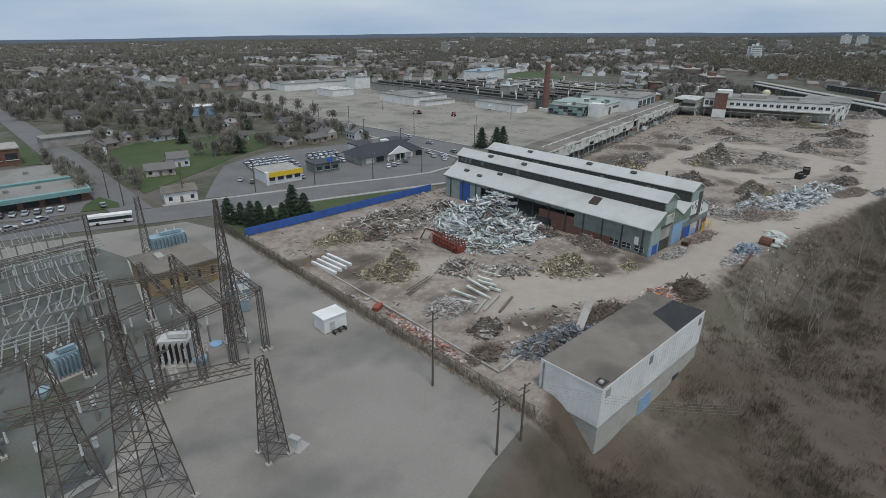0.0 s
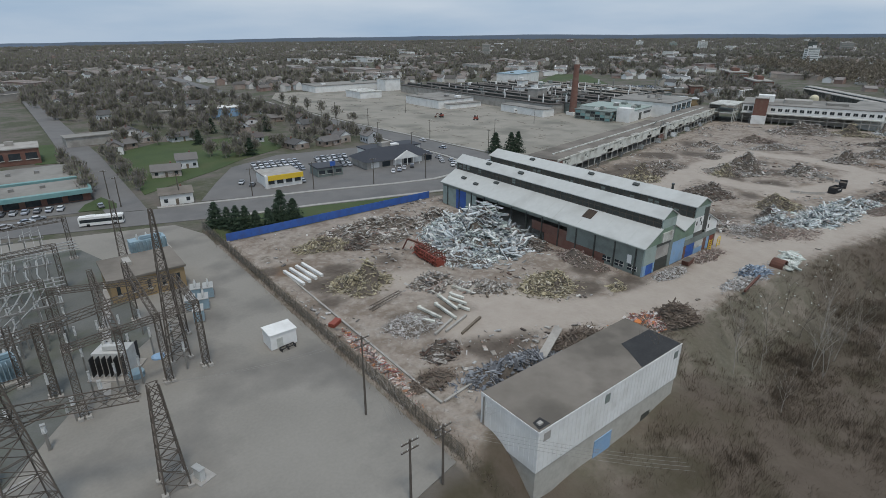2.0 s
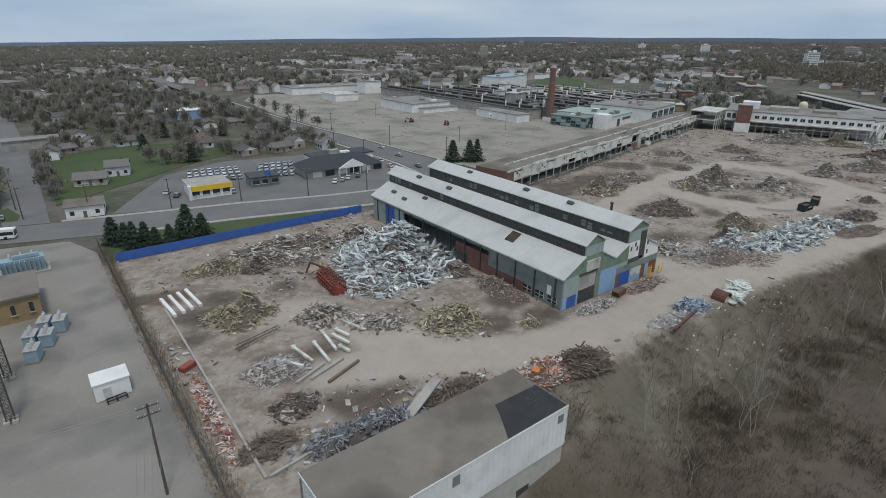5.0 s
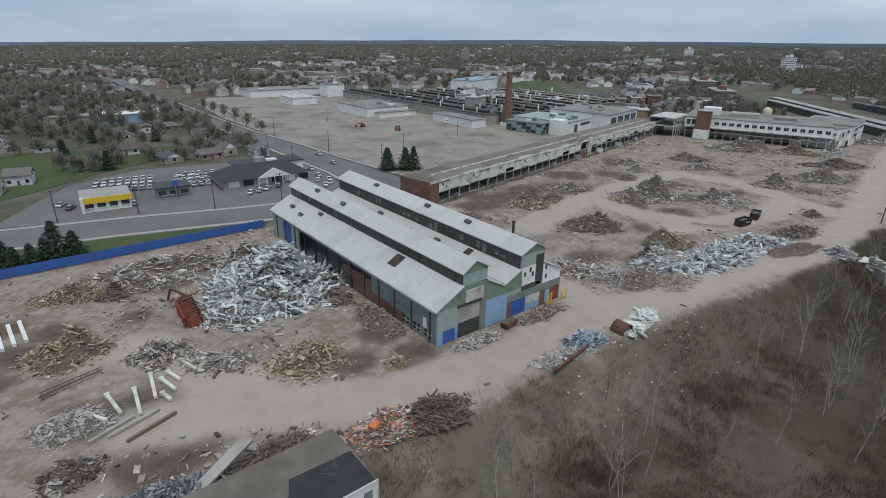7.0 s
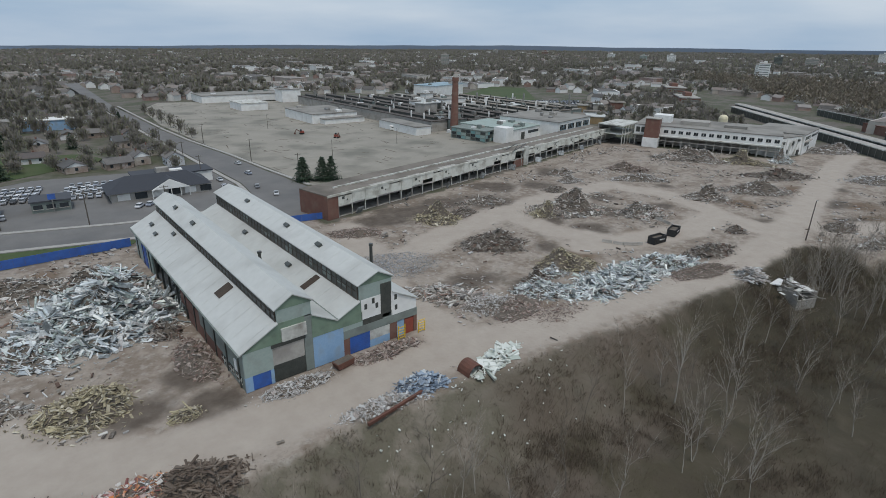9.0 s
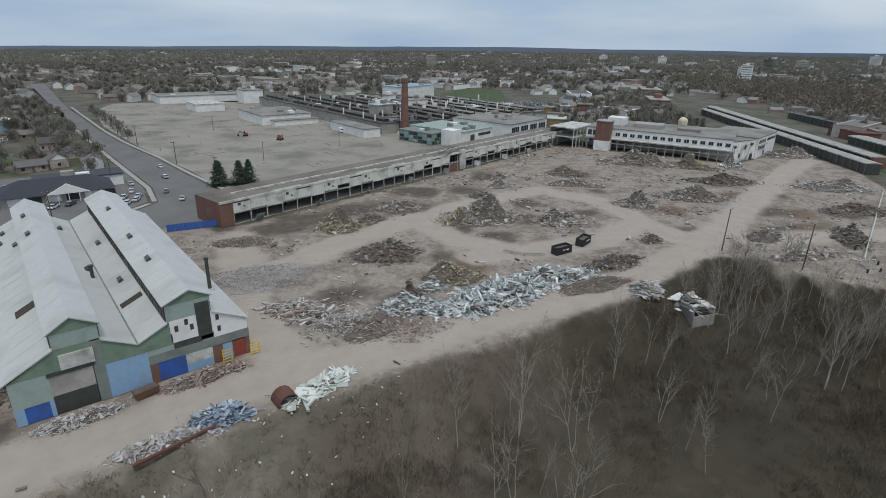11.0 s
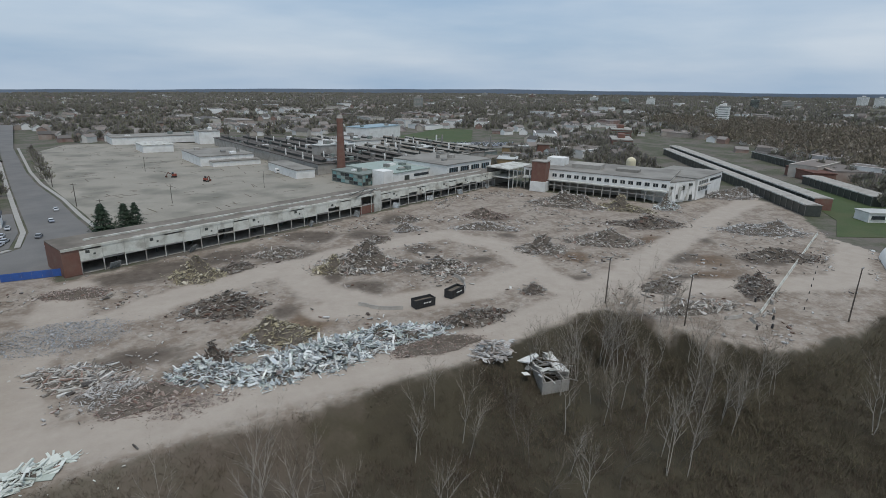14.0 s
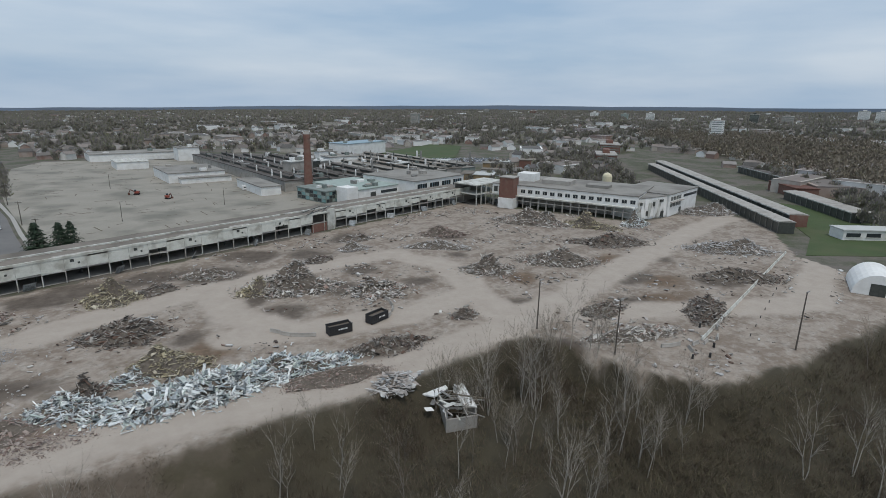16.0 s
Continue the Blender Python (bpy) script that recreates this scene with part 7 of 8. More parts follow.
# white container on the yard
wc = thing("white_shed_container", (47.6, 84.2, 0.02), "small white box shed with bright roof on the yard", "container")
part("body", Build().slab(0, 5.2, 0, 4.0, 0.12, 3.2), M_white, wc)
part("roof", Build().slab(-0.15, 5.35, -0.15, 4.15, 3.2, 3.4), M_white, wc, "bright white roof")
part("door", Build().slab(1.2, 2.4, -0.06, 0.06, 0.15, 2.3), M_offwhite, wc)
part("skid", Build().slab(0, 5.2, 0.3, 0.6, 0, 0.12).slab(0, 5.2, 3.4, 3.7, 0, 0.12), M_wood, wc)
pal = thing("black_pallet_rack", (49.0, 82.6, 0.02), "low black rack lying before the white shed", "rack", rz=5)
for k in range(2):
    part("rail", Build().slab(0, 3.0, k * 0.9, k * 0.9 + 0.15, 0.5, 0.65), M_tar, pal)
for x in (0, 1.4, 2.85):
    part("leg", Build().slab(x, x + 0.15, 0, 1.05, 0, 0.65), M_tar, pal)

# ---- chain-link fence between yard and site ----
pm = Build()
for k in range(12):
    pm.beam((0, k * 0.25, 0.1), (0, k * 0.25 + 0.01, 2.4), 0.02)
for k in range(9):
    pm.beam((0, 0, 0.15 + k * 0.28), (0, 3, 0.15 + k * 0.28), 0.02)
PANEL = pm.mesh("wire_panel", M_fence)
fence = thing("chain_link_fence", (58, 40, 0), "rusty chain-link fence overgrown with weeds", "fence")
POST = Build().tube([(0, 0, 0, 0.05), (0, 0, 2.6, 0.05)], 6).mesh("post", M_lattice)
for k in range(42):
    for nm, me in (("post", POST), ("wire_panel", PANEL)):
        o = new(nm, me)
        o.parent = fence
        o.location = (0, k * 2.95, 0)
        if nm == "wire_panel":
            tagged(o, kind="stuff")
    part("top_rail", Build().beam((0, k * 2.95, 2.5), (0, k * 2.95 + 2.95, 2.5), 0.05), M_lattice, fence)
g = random.Random(21)
v, f = [], []
for _ in range(9000):
    x, y = 58.6 + g.gauss(0, 0.8), g.uniform(38, 160)
    h, a = g.uniform(0.2, 1.1), g.uniform(0, 6.3)
    n = len(v)
    v += [(x + 0.05 * math.cos(a), y + 0.05 * math.sin(a), 0), (x - 0.05 * math.cos(a), y - 0.05 * math.sin(a), 0), (x + g.gauss(0, 0.3), y + g.gauss(0, 0.3), h)]
    f.append((n, n + 1, n + 2))
tagged(new("fence_weeds", raw("fence_weeds", v, f, M_twigs)), "dry brown weeds along the fence", "weeds", kind="stuff")

# white edging and kerbs on the site
for k in range(20):
    solid("edge_beam", Build().slab(-0.2, 0.2, 0.03, 2.97, 0, 0.3), M_conc, "long pale concrete edging beam on the site", "kerb", (63.5 + 0.03 * k, 52 + 3 * k, 0), 0, "edging beams")
for k in range(6):
    solid("edge_beam", Build().slab(0.03, 2.97, -0.2, 0.2, 0, 0.3), M_conc, "long pale concrete edging beam on the site", "kerb", (64 + 3 * k, 52 + 0.4 * k, 0), 8, "edging beams")
for x, y, rz in ((254.0, 60.5, -30), (251.6, 62.2, -42), (249.6, 64.5, -58), (248.2, 67.5, 120), (276.5, 60, 40), (279.5, 63, 50), (281.5, 66.5, 70), (282.5, 70, 85), (283, 74, 95)):
    solid("concrete_barrier", Build().prism([(-0.35, 0), (0.35, 0), (0.2, 0.35), (0.12, 0.85), (-0.12, 0.85), (-0.2, 0.35)], -1.5, 1.5), M_conc, "pale concrete road barrier set in a ring", "barrier", (x, y, 0), rz + 90, "concrete barriers")
for k in range(34):
    u = k / 33
    solid("concrete_barrier", Build().prism([(-0.35, 0), (0.35, 0), (0.2, 0.35), (0.12, 0.85), (-0.12, 0.85), (-0.2, 0.35)], -1.6, 1.6), M_offwhite, "pale concrete road barrier in a long line", "barrier", (331 + 105 * u, 2 + 20 * u, 0), math.degrees(math.atan2(20, 105)) - 90, "concrete barriers")
for k, (x, y) in enumerate(((319, 5), (321.5, 4), (326, 1.5), (329, 0.5), (334, 0), (340, 3), (322, 0.5))):
    solid("concrete_barrier", Build().prism([(-0.35, 0), (0.35, 0), (0.2, 0.35), (0.12, 0.85), (-0.12, 0.85), (-0.2, 0.35)], -1.3, 1.3), M_conc, "pale road barrier at the track's end", "barrier", (x, y, 0), 60 + k * 13, "concrete barriers")
for k in range(9):
    solid("track_bollard", Build().tube([(0, 0, 0, 0.12), (0, 0, 0.8, 0.1)], 6), M_tar, "small dark marker post on the dirt track", "bollard", (342 + k * 7.4, -4.5 + k * 1.8, 0), 0, "marker posts")
for x, y in ((328, -2), (322, -4), (318, -2), (345, 6), (350, 8), (337, 6)):
    solid("track_bollard", Build().tube([(0, 0, 0, 0.3), (0, 0, 1.1, 0.25)], 6), M_tar, "small dark marker post on the dirt track", "bollard", (x, y, 0), 0, "marker posts")

# salvaged pillars, girders and the crushed red machine
for x, y, ln, rz in ((77.5, 75.5, 4.5, 32), (80.3, 77.5, 7, 8), (83.5, 76, 8, -4), (86.5, 79, 8, -6), (87.5, 74.5, 3, 14), (90, 80, 4, 16), (93, 82, 5, 18), (88.6, 78, 5, 14)):
    t = thing("salvaged_pillar", (x, y, 0.02), "pale concrete pillar lying on the ground", "pillar", "lying pillars", rz)
    part("shaft", Build().box((0, 0, 0.35), (0.55, ln, 0.5)), M_facade, t)
    part("head", Build().box((0, ln / 2 - 0.35, 0.42), (0.8, 0.5, 0.65)), M_facade, t)
for k in range(4):
    solid("white_column", Build().box((0, 0, 0.4), (0.7, 10, 0.7)), M_white, "long white column lying beside others", "column", (64.6 + k * 1.9, 112 + k * 0.6, 0), 4, "lying columns")
for x, y, ln, rz in ((79, 71, 7, 68), (82, 70.5, 8, 72), (84, 68, 8, 70), (98, 79, 9, 35), (101, 76, 5, 25)):
    solid("timber_beam", Build().box((0, 0, 0.25), (0.45, ln, 0.45)), M_wood if x > 83 else M_conc, "long weathered beam lying on the ground", "beam", (x, y, 0), -rz, "lying beams")
lattice_girder((71, 86.5, 0.02), (80.5, 89, 0.02), 0.9, "green-grey truss lying on the ground", "lying_truss")


def red_machine():
    t = thing("crushed_red_machine", (98.5, 101.5, 0), "crushed rusty red crane body lying in scrap", "machine", rz=-4)
    part("body", Build().prism([(-1.3, 0), (1.3, 0.2), (1.1, 1.2), (-0.4, 1.7), (-1.3, 1.0)], -5.5, 4.0), M_red, t)
    part("cab", Build().box((0.2, 5.2, 1.2), (2.2, 2.0, 2.0), 18), M_rust, t)
    g = random.Random(31)
    bent = Build()
    for _ in range(110):
        p = Vector((g.uniform(-1.8, 1.8), g.uniform(-7, 7), g.uniform(0.1, 2.8)))
        bent.beam(p, p + Vector((g.gauss(0, 0.8), g.gauss(0, 1.6), g.gauss(0, 0.6))), g.uniform(0.08, 0.25))
    part("bent_frame", bent, M_red, t, "tangle of bent red steel members")
    for k in range(8):
        y = -5.2 + k * 1.25
        part("frame_hoop", Build().beam((-1.7, y, 0), (-1.6, y, 2.6), 0.22).beam((-1.6, y, 2.6), (1.5, y + 0.3, 3.1), 0.22).beam((1.5, y + 0.3, 3.1), (1.7, y, 0), 0.22), M_rust, t)
    for z in (0.6, 1.6, 2.6):
        part("side_rail", Build().beam((-1.75, -5.8, z), (-1.7, 4.6, z + 0.2), 0.2), M_red, t)
    part("arm", Build().beam((0.5, 5, 2.8), (-1.8, 8.2, 3.6), 0.4).beam((-1.8, 8.2, 3.6), (-2.6, 9.6, 0.4), 0.35), M_rust, t)


red_machine()
rb = thing("rusted_tank_half", (168.2, 41.6, 0), "rusted half of a steel tank by the haul road", "scrap")
arc = [(1.9 * math.cos(a * math.pi / 8), 2.0 * math.sin(a * math.pi / 8)) for a in range(9)]
part("shell", Build().prism(arc + [(x * 0.93, z * 0.93) for x, z in reversed(arc)], -1.6, 1.6), M_rust, rb)
part("end_plate", Build().prism(arc, 1.5, 1.6), M_rust, rb)
solid("red_girder", Build().box((0, 0, 0.3), (12, 0.45, 0.55)), M_rust, "long rusty red girder lying beside the haul road", "girder", (151, 40.8, 0.1), 8)
solid("orange_sheet", Build().box((0, 0, 0.3), (1.8, 1.2, 0.5)), M_orange, "orange plastic tub lying in debris", "tub", (110.5, 46.2, 1.2), 20)
solid("grey_slab", Build().box((0, 0, 0), (10.5, 1.6, 0.5), tilt=Euler((0.2, -0.25, 0)).to_matrix()), M_conc, "long concrete slab leaning on a debris heap", "slab", (89, 51.5, 1.6), 20)
solid("red_brush_heap", Build().box((0, 0, 0.4), (2.8, 1.4, 0.8)), M_red, "red plastic crates beside the fence", "crates", (62, 86, 0), 30)
dd = thing("rubble_skip", (150.5, 57.2, 0), "rusty open skip at the gable doors", "skip", rz=8)
part("tub", Build().prism([(-1.6, 0.1), (1.6, 0.1), (2.0, 1.3), (-2.0, 1.3)], -0.9, 0.9), M_rust, dd)
part("load", Build().slab(-1.8, 1.8, -0.8, 0.8, 1.3, 1.36), M_mound, dd)
for x, h in ((164.7, 3.2), (169.8, 2.4)):
    t = thing("yellow_scaffold", (x, 58.6, 0), "small yellow scaffold frame before the doors", "scaffold")
    for s in (-0.8, 0.8):
        part("upright", Build().slab(s - 0.08, s + 0.08, -0.08, 0.08, 0, h), M_yellow, t)
    for k in range(5):
        part("rung", Build().slab(-0.8, 0.8, -0.06, 0.06, 0.3 + k * 0.6, 0.42 + k * 0.6), M_yellow, t)

# ---- poles and wires ----


def pole(x, y, h, label, arms=2, name="utility_pole", z=0.0):
    t = thing(name, (x, y, z), label, "pole", "poles")
    part("shaft", Build().tube([(0, 0, 0, 0.2), (0, 0, h, 0.13)], 8), M_pole, t)
    for k in range(arms):
        part("cross_arm", Build().slab(-1.3, 1.3, -0.08, 0.08, h - 0.5 - k * 1.2, h - 0.34 - k * 1.2), M_pole, t)
        for s in (-1.2, -0.4, 0.4, 1.2):
            part("insulator", Build().tube([(s, 0, h - 0.34 - k * 1.2, 0.06), (s, 0, h - 0.1 - k * 1.2, 0.04)], 6), M_insul, t)
    return t


pole(52.2, 57.3, 14.5, "dark timber utility pole on the yard")
pole(48, 39, 10, "dark timber utility pole at the fence corner")
pole(53, 38.6, 10, "dark timber utility pole at the fence corner")
for x, y, h in ((302, 30.6, 13), (305.4, 9.9, 13.5), (342.4, -14.5, 14.5)):
    t = thing("yard_lamp_pole", (x, y, ground_z(x, y)), "tall thin pole with a lamp head at the scrub edge", "pole", "poles")
    part("shaft", Build().tube([(0, 0, 0, 0.2), (0, 0, h - ground_z(x, y), 0.13)], 8), M_pole, t)
    part("lamp_head", Build().box((0.6, 0, h - ground_z(x, y)), (1.5, 0.3, 0.18)), M_steel, t)
for x, y in ((60, 196), (83, 188.6), (105, 183.5), (127, 175.5), (149, 170.5), (173, 214), (176, 250), (178, 300), (41, 216), (35, 240), (208, 196), (204, 240), (200, 300), (198, 340), (42.5, 203)):
    pole(x, y, 10.5, "timber street pole with cross arm", 1, "street_pole")
for x, y in ((240, 225), (290, 240), (250, 330)):
    t = thing("lot_lamp_post", (x, y, 0.03), "thin lamp post on the empty lot", "lamp post", "lot lamp posts")
    part("shaft", Build().tube([(0, 0, 0, 0.14), (0, 0, 9, 0.1)], 6), M_pole, t)
    part("lamp_head", Build().box((0.5, 0, 9), (1.3, 0.3, 0.16)), M_steel, t)


def wire(a, b, sag):
    a, b = Vector(a), Vector(b)
    w = Build()
    side = (b - a).cross(Vector((0, 0, 1))).normalized() * 0.018
    up = Vector((0, 0, 0.018))
    for k in range(13):
        u = k / 12
        p = a.lerp(b, u) - Vector((0, 0, sag * 4 * u * (1 - u)))
        w.v += [tuple(p + q) for q in (side, up, -side, -up)]
        if k:
            n = 4 * k
            w.f += [(n - 4 + i, n - 4 + (i + 1) % 4, n + (i + 1) % 4, n + i) for i in range(4)]
    solid("overhead_wire", w, M_steel, "thin overhead wire strung between poles", "wire", group="overhead wires")


for s in (-1.2, -0.4, 0.4, 1.2):
    wire((52.2 + s, 57.3, 14.3), (48 + s, 39, 9.8), 0.6)
    wire((53 + s, 38.6, 9.8), (78 + s * 0.3, 18 + s, 4.0), 0.8)
    wire((53 + s, 38.6, 9.6), (66, 42 + s, 4.5), 0.3)
for y0 in (0, 0.8):
    wire((52.2, 57.3 + y0, 14.2), (23.2, 60.3, 17), 1.2)

# ---- firs ----


def fir(h, w, seed):
    g = random.Random(seed)
    t = thing("fir_tree", (0, 0, 0), "dark green conical fir tree", "tree", "firs")
    part("trunk", Build().tube([(0, 0, -0.2, 0.22), (0, 0, h * 0.9, 0.04)], 7), M_bark, t)
    v, f = [], []
    for _ in range(1500):
        z = h * (0.04 + 0.92 * g.random() ** 1.3)
        tier = 0.8 + 0.28 * math.sin(z / h * 40)
        r = w / 2 * (1 - z / h) ** 0.85 * tier * g.uniform(0.35, 1.08)
        a = g.uniform(0, 6.3)
        c = Vector((r * math.cos(a), r * math.sin(a), z))
        d = Vector((math.cos(a), math.sin(a), -0.45)) * g.uniform(0.35, 0.8)
        s = Vector((-math.sin(a), math.cos(a), g.gauss(0, 0.3))) * g.uniform(0.12, 0.28)
        n = len(v)
        v += [tuple(c - s), tuple(c + s), tuple(c + d)]
        f.append((n, n + 1, n + 2))
    part("crown", raw("crown", v, f, M_needles), None, t)
    return t


FIRS = [fir(7.0, 6.0, 1), fir(8.2, 6.6, 2), fir(6.2, 5.6, 3)]
FSPOT = [(64.5, 159.5), (66, 155.5), (71, 153), (74.5, 151.6), (80, 155), (84, 155), (69, 156.5), (77.5, 153), (207, 190), (214, 186), (217.5, 184.5), (62, 163), (96, 300), (140, 318), (180, 420), (108, 258), (112, 330)]
for k, (x, y) in enumerate(FSPOT):
    s = (0.9 + 0.07 * (k * 5 % 7)) * (1.35 if 8 <= k <= 10 else 1.0)
    if k < 3:
        FIRS[k].matrix_basis = pose(x, y, 0, 0, 0, k * 50)
    else:
        copy_thing(FIRS[k % 3], pose(x, y, 0, 0, 0, k * 77) @ Matrix.Scale(s, 4))


# ---- bare saplings and trees on the bank ----
def bare_tree(h, seed, bark, label):
    g = random.Random(seed)
    t = thing("bare_tree", (0, 0, 0), label, "tree", "bare trees on the bank")
    b, tw = Build(), []

    def limb(p, d, ln, r, depth):
        segs = 4 if depth == 0 else 3
        last, q = Vector(p), Vector(d)
        for k in range(segs):
            q = (q + Vector((g.gauss(0, 0.10), g.gauss(0, 0.10), 0.06))).normalized()
            nxt = last + q * ln / segs
            r0, r1 = r * (1 - 0.8 * k / segs), r * (1 - 0.8 * (k + 1) / segs)
            side = q.orthogonal().normalized()
            other = q.cross(side)
            n = len(b.v)
            for c, rr in ((last, r0), (nxt, r1)):
                b.v += [tuple(c + (side * math.cos(a) + other * math.sin(a)) * rr) for a in (0, 1.57, 3.14, 4.71)]
            b.f += [(n + i, n + (i + 1) % 4, n + 4 + (i + 1) % 4, n + 4 + i) for i in range(4)]
            if depth < 2 and (k > 0 or depth):
                for _ in range(2 if depth == 0 else 2):
                    a = g.uniform(0, 6.3)
                    out = (q * 0.9 + (side * math.cos(a) + other * math.sin(a)) * g.uniform(0.28, 0.6)).normalized()
                    limb(nxt, out, ln * g.uniform(0.38, 0.55), r1 * 0.6 + 0.012, depth + 1)
            if depth == 2 or (depth == 1 and k == segs - 1):
                for _ in range(3):
                    e = (q + Vector((g.gauss(0, 0.5), g.gauss(0, 0.5), g.uniform(0, 0.5)))).normalized() * g.uniform(0.5, 1.3)
                    tw.append((nxt, e))
            last = nxt

    stems = 1 if g.random() < 0.6 else 2
    for _ in range(stems):
        limb((g.uniform(-0.3, 0.3), g.uniform(-0.3, 0.3), -0.5), Vector((g.gauss(0, 0.08), g.gauss(0, 0.08), 1)), h, h * 0.010, 0)
    part("trunk", b, bark, t)
    v, f = [], []
    for p, e in tw:
        s = e.orthogonal().normalized() * 0.02
        n = len(v)
        v += [tuple(p - s), tuple(p + s), tuple(p + e)]
        f.append((n, n + 1, n + 2))
    part("crown", raw("crown", v, f, M_twigs), None, t)
    return t


BARE = [bare_tree(11, 3, M_pale_bark, "slender bare tree with pale bark"), bare_tree(13, 5, M_pale_bark, "slender bare tree with pale bark"), bare_tree(9, 8, M_bark, "small bare brown tree"), bare_tree(12, 13, M_bark, "bare grey-brown tree on the bank"), bare_tree(7, 21, M_pale_bark, "small bare sapling with pale stems")]
g = random.Random(77)
spots = []
for k in range(72):
    spots.append((g.uniform(262, 306), g.uniform(-14, 24)))
for k in range(24):
    spots.append((g.uniform(290, 325), g.uniform(-60, -30)))
for k in range(46):
    x = g.uniform(150, 262)
    spots.append((x, at_line(EDGE, x) - 4 - 36 * g.random() ** 0.8))
for k in range(12):
    x = g.uniform(100, 160)
    spots.append((x, at_line(EDGE, x) - 10 - 26 * g.random()))
for k in range(20):
    spots.append((g.uniform(330, 420), g.uniform(-60, -24)))
for k, (x, y) in enumerate(spots):
    m = pose(x, y, ground_z(x, y), 0, 0, g.uniform(0, 360)) @ Matrix.Scale(g.uniform(0.7, 1.1), 4)
    if k < 5:
        BARE[k].matrix_basis = m
    else:
        copy_thing(BARE[g.randrange(5)], m)

# ---- scrub on the bank ----
gn = np.random.default_rng(5)
rows_v, count = [], 0
xs = gn.uniform(58, 440, 80000)
dd_ = 90 * gn.random(80000) ** 0.9
ok = []
for x, d in zip(xs, dd_):
    y = at_line(EDGE, x) - d
    if 63 < x < 105 and 31 < y < 47:
        continue
    clump = noise.noise((x * 0.07, y * 0.07, 2)) + 0.5 * noise.noise((x * 0.25, y * 0.25, 6))
    if clump < gn.uniform(-0.55, 0.35):
        continue
    if x > 300 and y > 26:
        continue
    ok.append((x, y, ground_z(x, y) - 0.3, min(1.0, 0.35 + d / 14) * (0.7 + 0.6 * max(0, clump))))
    if len(ok) >= 30000:
        break
ok = np.array(ok)
B = 18
n = len(ok) * B
base = np.repeat(ok, B, axis=0)
root = base[:, :3] + np.stack([gn.normal(0, 0.55, n), gn.normal(0, 0.55, n), np.zeros(n)], 1)
hgt = gn.uniform(0.5, 2.1, n) * base[:, 3]
tip = root + np.stack([gn.normal(0, 0.45, n), gn.normal(0, 0.45, n), hgt], 1)
ang = gn.uniform(0, 6.3, n)
wdt = gn.uniform(0.012, 0.06, n)
side = np.stack([np.cos(ang) * wdt, np.sin(ang) * wdt, np.zeros(n)], 1)
v = np.stack([root - side, root + side, tip], 1).reshape(-1, 3)
tagged(new("bank_scrub", raw("bank_scrub", v, np.arange(n * 3).reshape(-1, 3), M_scrub)), "dense dry brown scrub covering the bank", "scrub", kind="stuff")


# scraps of rubbish blown down the bank below the haul road
lb = Build()
rl = random.Random(91)
for _ in range(55):
    x = rl.uniform(145, 188)
    y = at_line(EDGE, x) - 1 - 12 * rl.random() ** 1.6
    q = rl.uniform(0.15, 0.5)
    lb.box((x, y, ground_z(x, y) + 0.5), (q, q * rl.uniform(0.2, 0.7), 0.08), tilt=Euler((rl.gauss(0, 0.4), rl.gauss(0, 0.4), rl.uniform(0, 6))).to_matrix())
tagged(new("bank_litter", lb.mesh("bank_litter", M_pale_scrap)), "pale scraps littering the bank", "litter", kind="stuff")

# ---- dense thicket on the eastern bank ----
tx, td = gn.uniform(215, 470, 15000), 4 + 80 * gn.random(15000)
pts = []
for x, d in zip(tx, td):
    y = at_line(EDGE, x) - d
    grow = smooth(215, 330, x + 0.4 * d) * (0.55 + noise.noise((x * 0.05, y * 0.05, 21)))
    if grow < gn.uniform(0.05, 0.8) or (255 < x < 275 and 12 < y < 34):
        continue
    pts.append((x, y, ground_z(x, y) - 0.3, gn.uniform(1.8, 4.6)))
pts = np.array(pts)
B = 22
n = len(pts) * B
base = np.repeat(pts, B, axis=0)
root = base[:, :3] + np.stack([gn.normal(0, 0.8, n), gn.normal(0, 0.8, n), base[:, 3] * gn.uniform(0, 0.6, n)], 1)
tip = root + np.stack([gn.normal(0, 0.7, n), gn.normal(0, 0.7, n), base[:, 3] * gn.uniform(0.15, 0.5, n)], 1)
ang = gn.uniform(0, 6.3, n)
wdt = gn.uniform(0.02, 0.08, n)
side = np.stack([np.cos(ang) * wdt, np.sin(ang) * wdt, np.zeros(n)], 1)
v = np.stack([root - side, root + side, tip], 1).reshape(-1, 3)
tagged(new("bank_thicket", raw("bank_thicket", v, np.arange(n * 3).reshape(-1, 3), M_thicket)), "dense dark olive-brown thicket on the bank", "scrub", kind="stuff")


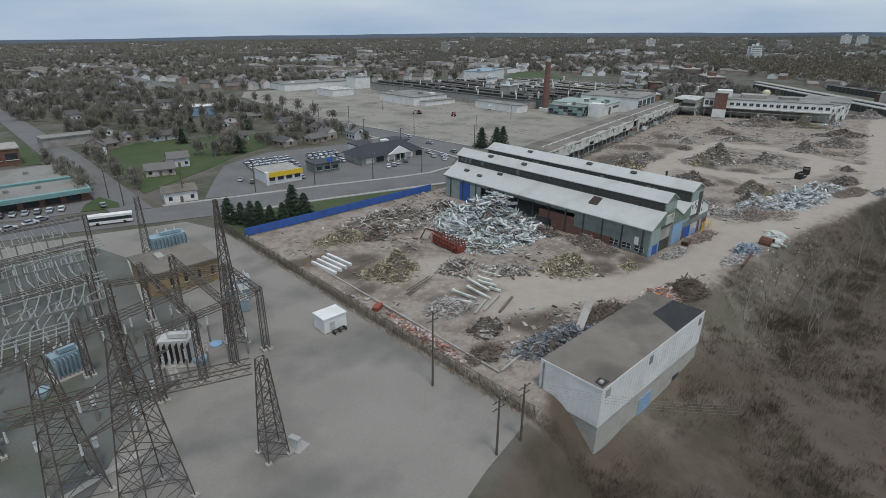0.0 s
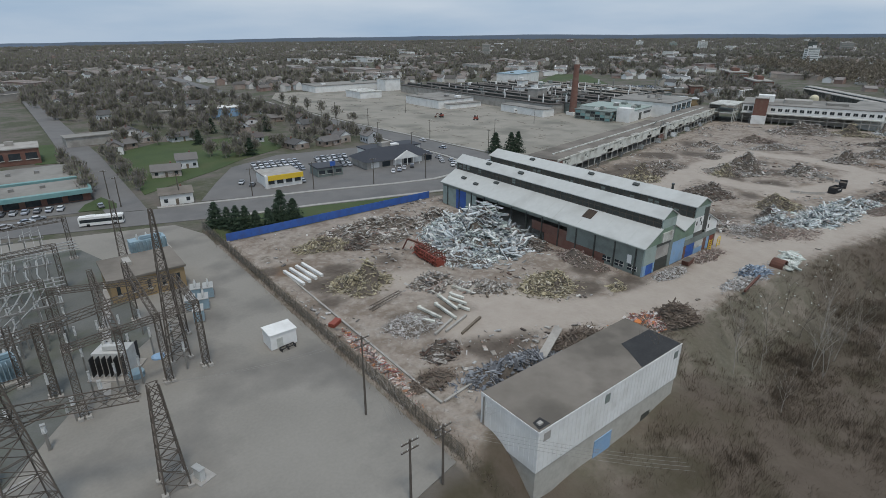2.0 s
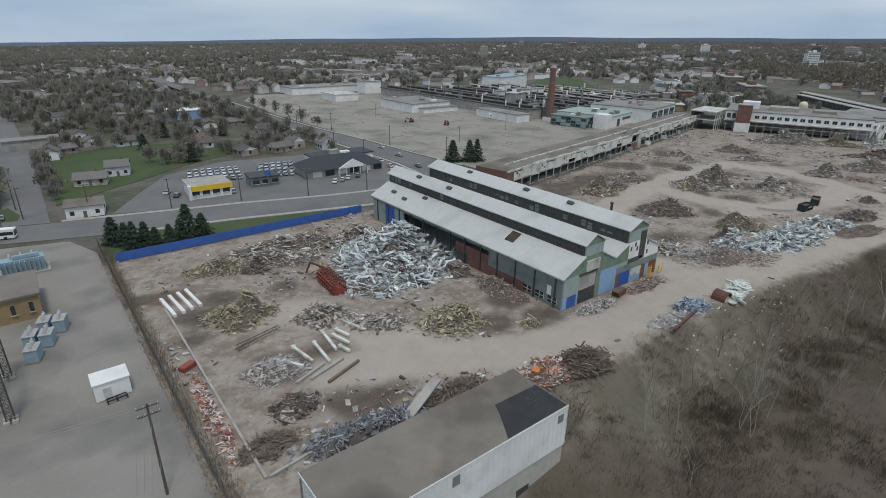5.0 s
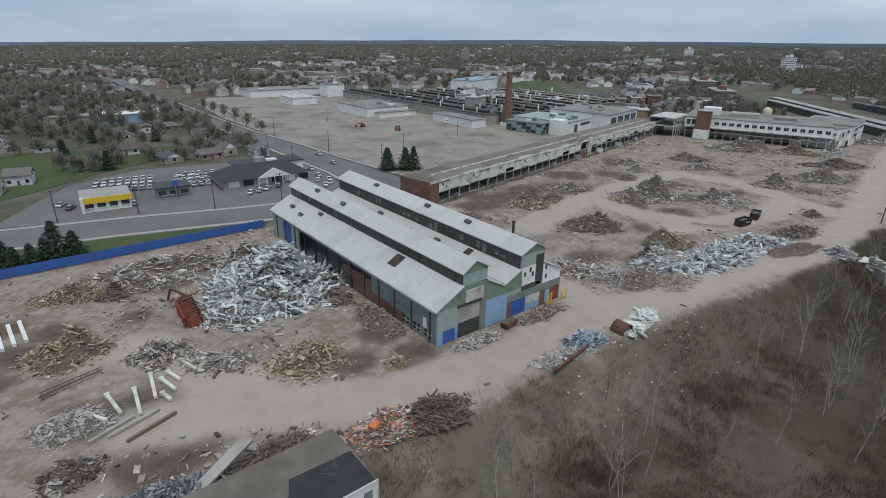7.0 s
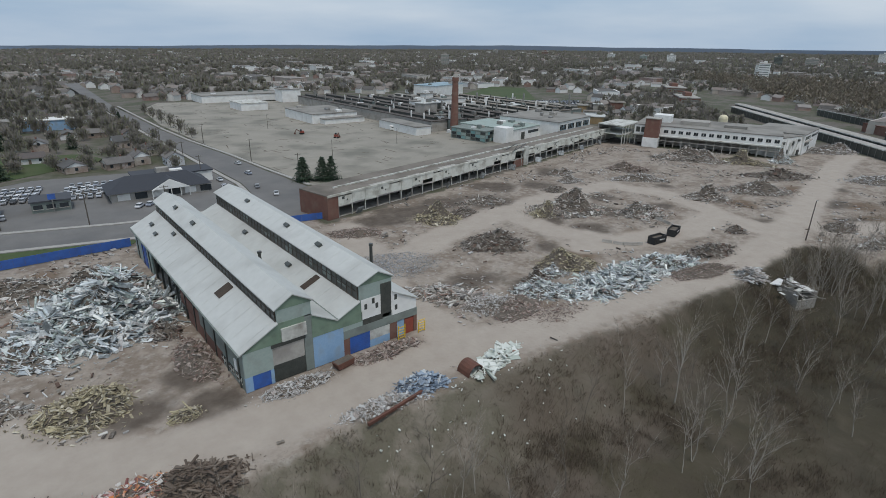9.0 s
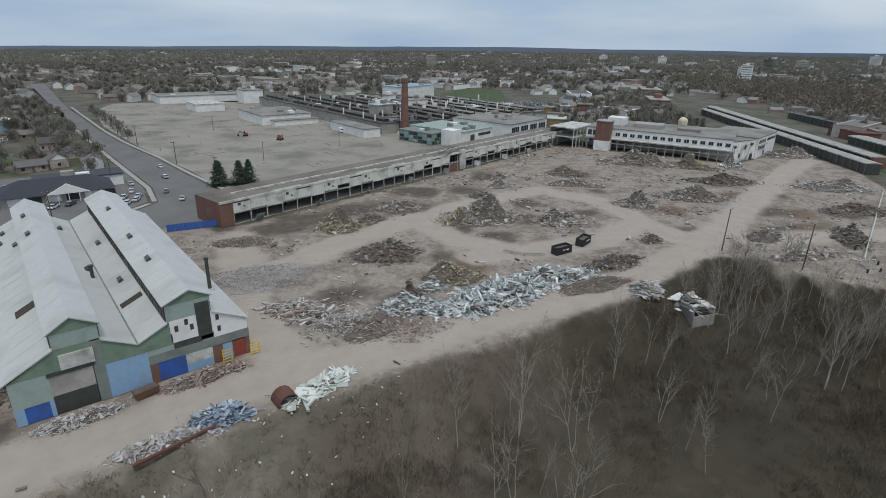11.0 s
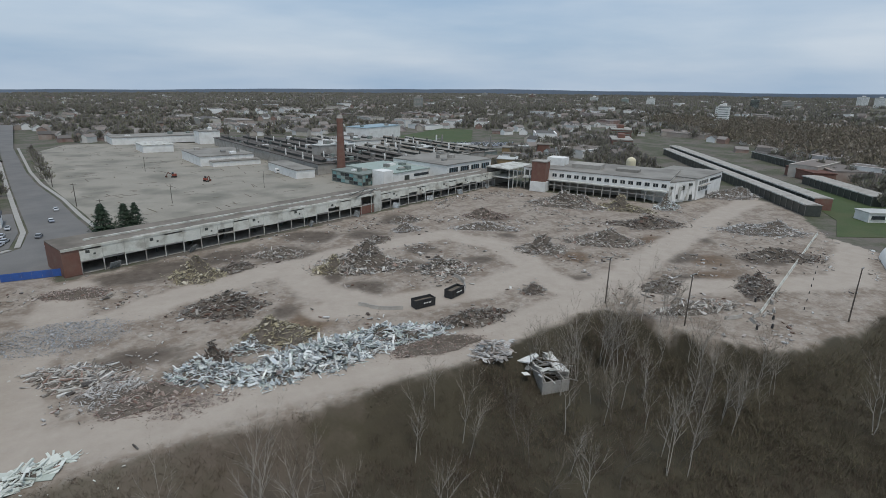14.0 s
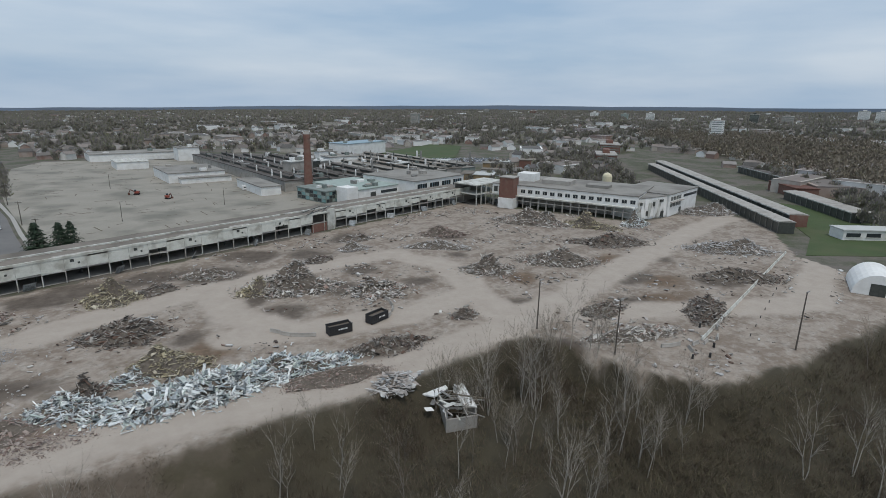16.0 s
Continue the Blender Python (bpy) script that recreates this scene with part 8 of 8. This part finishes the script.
# ---- roofless shell swallowed by scrub ----
def shell():
    t = thing("ruined_concrete_shell", (262.4, 18.1, -8), "pale roofless concrete shell half hidden in scrub", "ruin", rz=-22)
    part("wall", Build().slab(0, 6.5, 0, 0.4, 0, 3.4), M_conc, t)
    part("wall", Build().slab(0, 0.4, 0.4, 12.5, 0, 5.6), M_conc, t)
    part("wall", Build().slab(6.1, 6.5, 0.4, 12.5, 0, 5.0), M_conc, t)
    part("wall", Build().slab(0.4, 6.1, 12.1, 12.5, 0, 5.6), M_conc, t)
    part("broken_roof", Build().plate([(-4.5, 7.5), (-1.0, 5.0), (2.6, 7.5), (2.4, 13), (-3.5, 14.5)], 5.6, 5.9), M_white, t, "bright broken roof slab")
    part("broken_roof", Build().plate([(4.2, 1.5), (6.4, 0.2), (6.6, 9), (5.0, 12), (3.6, 7)], 5.0, 5.25), M_white, t)
    for k in range(7):
        part("roof_beam", Build().beam((0.2, 1.2 + k * 1.6, 5.3), (6.2, 1.0 + k * 1.7, 4.8 - 0.4 * (k % 2)), 0.22), M_conc, t)
    g = random.Random(6)
    for k in range(46):
        a = Vector((g.uniform(-1, 7), g.uniform(-0.5, 13), g.uniform(3.2, 6.0)))
        d = Vector((g.gauss(0, 1.6), g.gauss(0, 1.6), g.gauss(0, 0.5)))
        part("fallen_beam", Build().beam(a - d, a + d, g.uniform(0.12, 0.26)), (M_offwhite, M_conc, M_wood)[k % 3], t)
    for k in range(18):
        part("roof_scrap", Build().box((g.uniform(-3.5, 6.5), g.uniform(1, 13), g.uniform(4.6, 6.0)), (g.uniform(1, 2.6), g.uniform(0.5, 1.4), 0.08), tilt=Euler((g.gauss(0, 0.3), g.gauss(0, 0.3), g.uniform(0, 3))).to_matrix()), (M_white, M_offwhite, M_steel)[k % 3], t)
    for k in range(5):
        part("loose_slab", Build().box((1 + k * 1.1, 2 + k * 2.2, 2.2), (1.8, 1.2, 0.25), tilt=Euler((0.5, 0.3 * k, k)).to_matrix()), M_conc, t)


shell()

heap(257.5, 29, 4.5, 3.2, 1.3, 150, M_debris_rubble, "pale broken slabs beside the ruined shell", size=(0.5, 4.0), flat=0.06, strips=0.3, lean=0.3)
# white dome tent at the east end
dome = thing("dome_shelter", (405, -15, 0), "white round-topped storage shelter with dark doorway", "shelter", rz=-70)
arc = [(6.5 * math.cos(a * math.pi / 14), 6.6 * math.sin(a * math.pi / 14)) for a in range(15)]
part("cover", Build().prism(arc, 0, 18), M_white, dome)
part("doorway", Build().slab(-2, 2, -0.08, 0.1, 0, 3.8), M_dark, dome, "dark doorway")
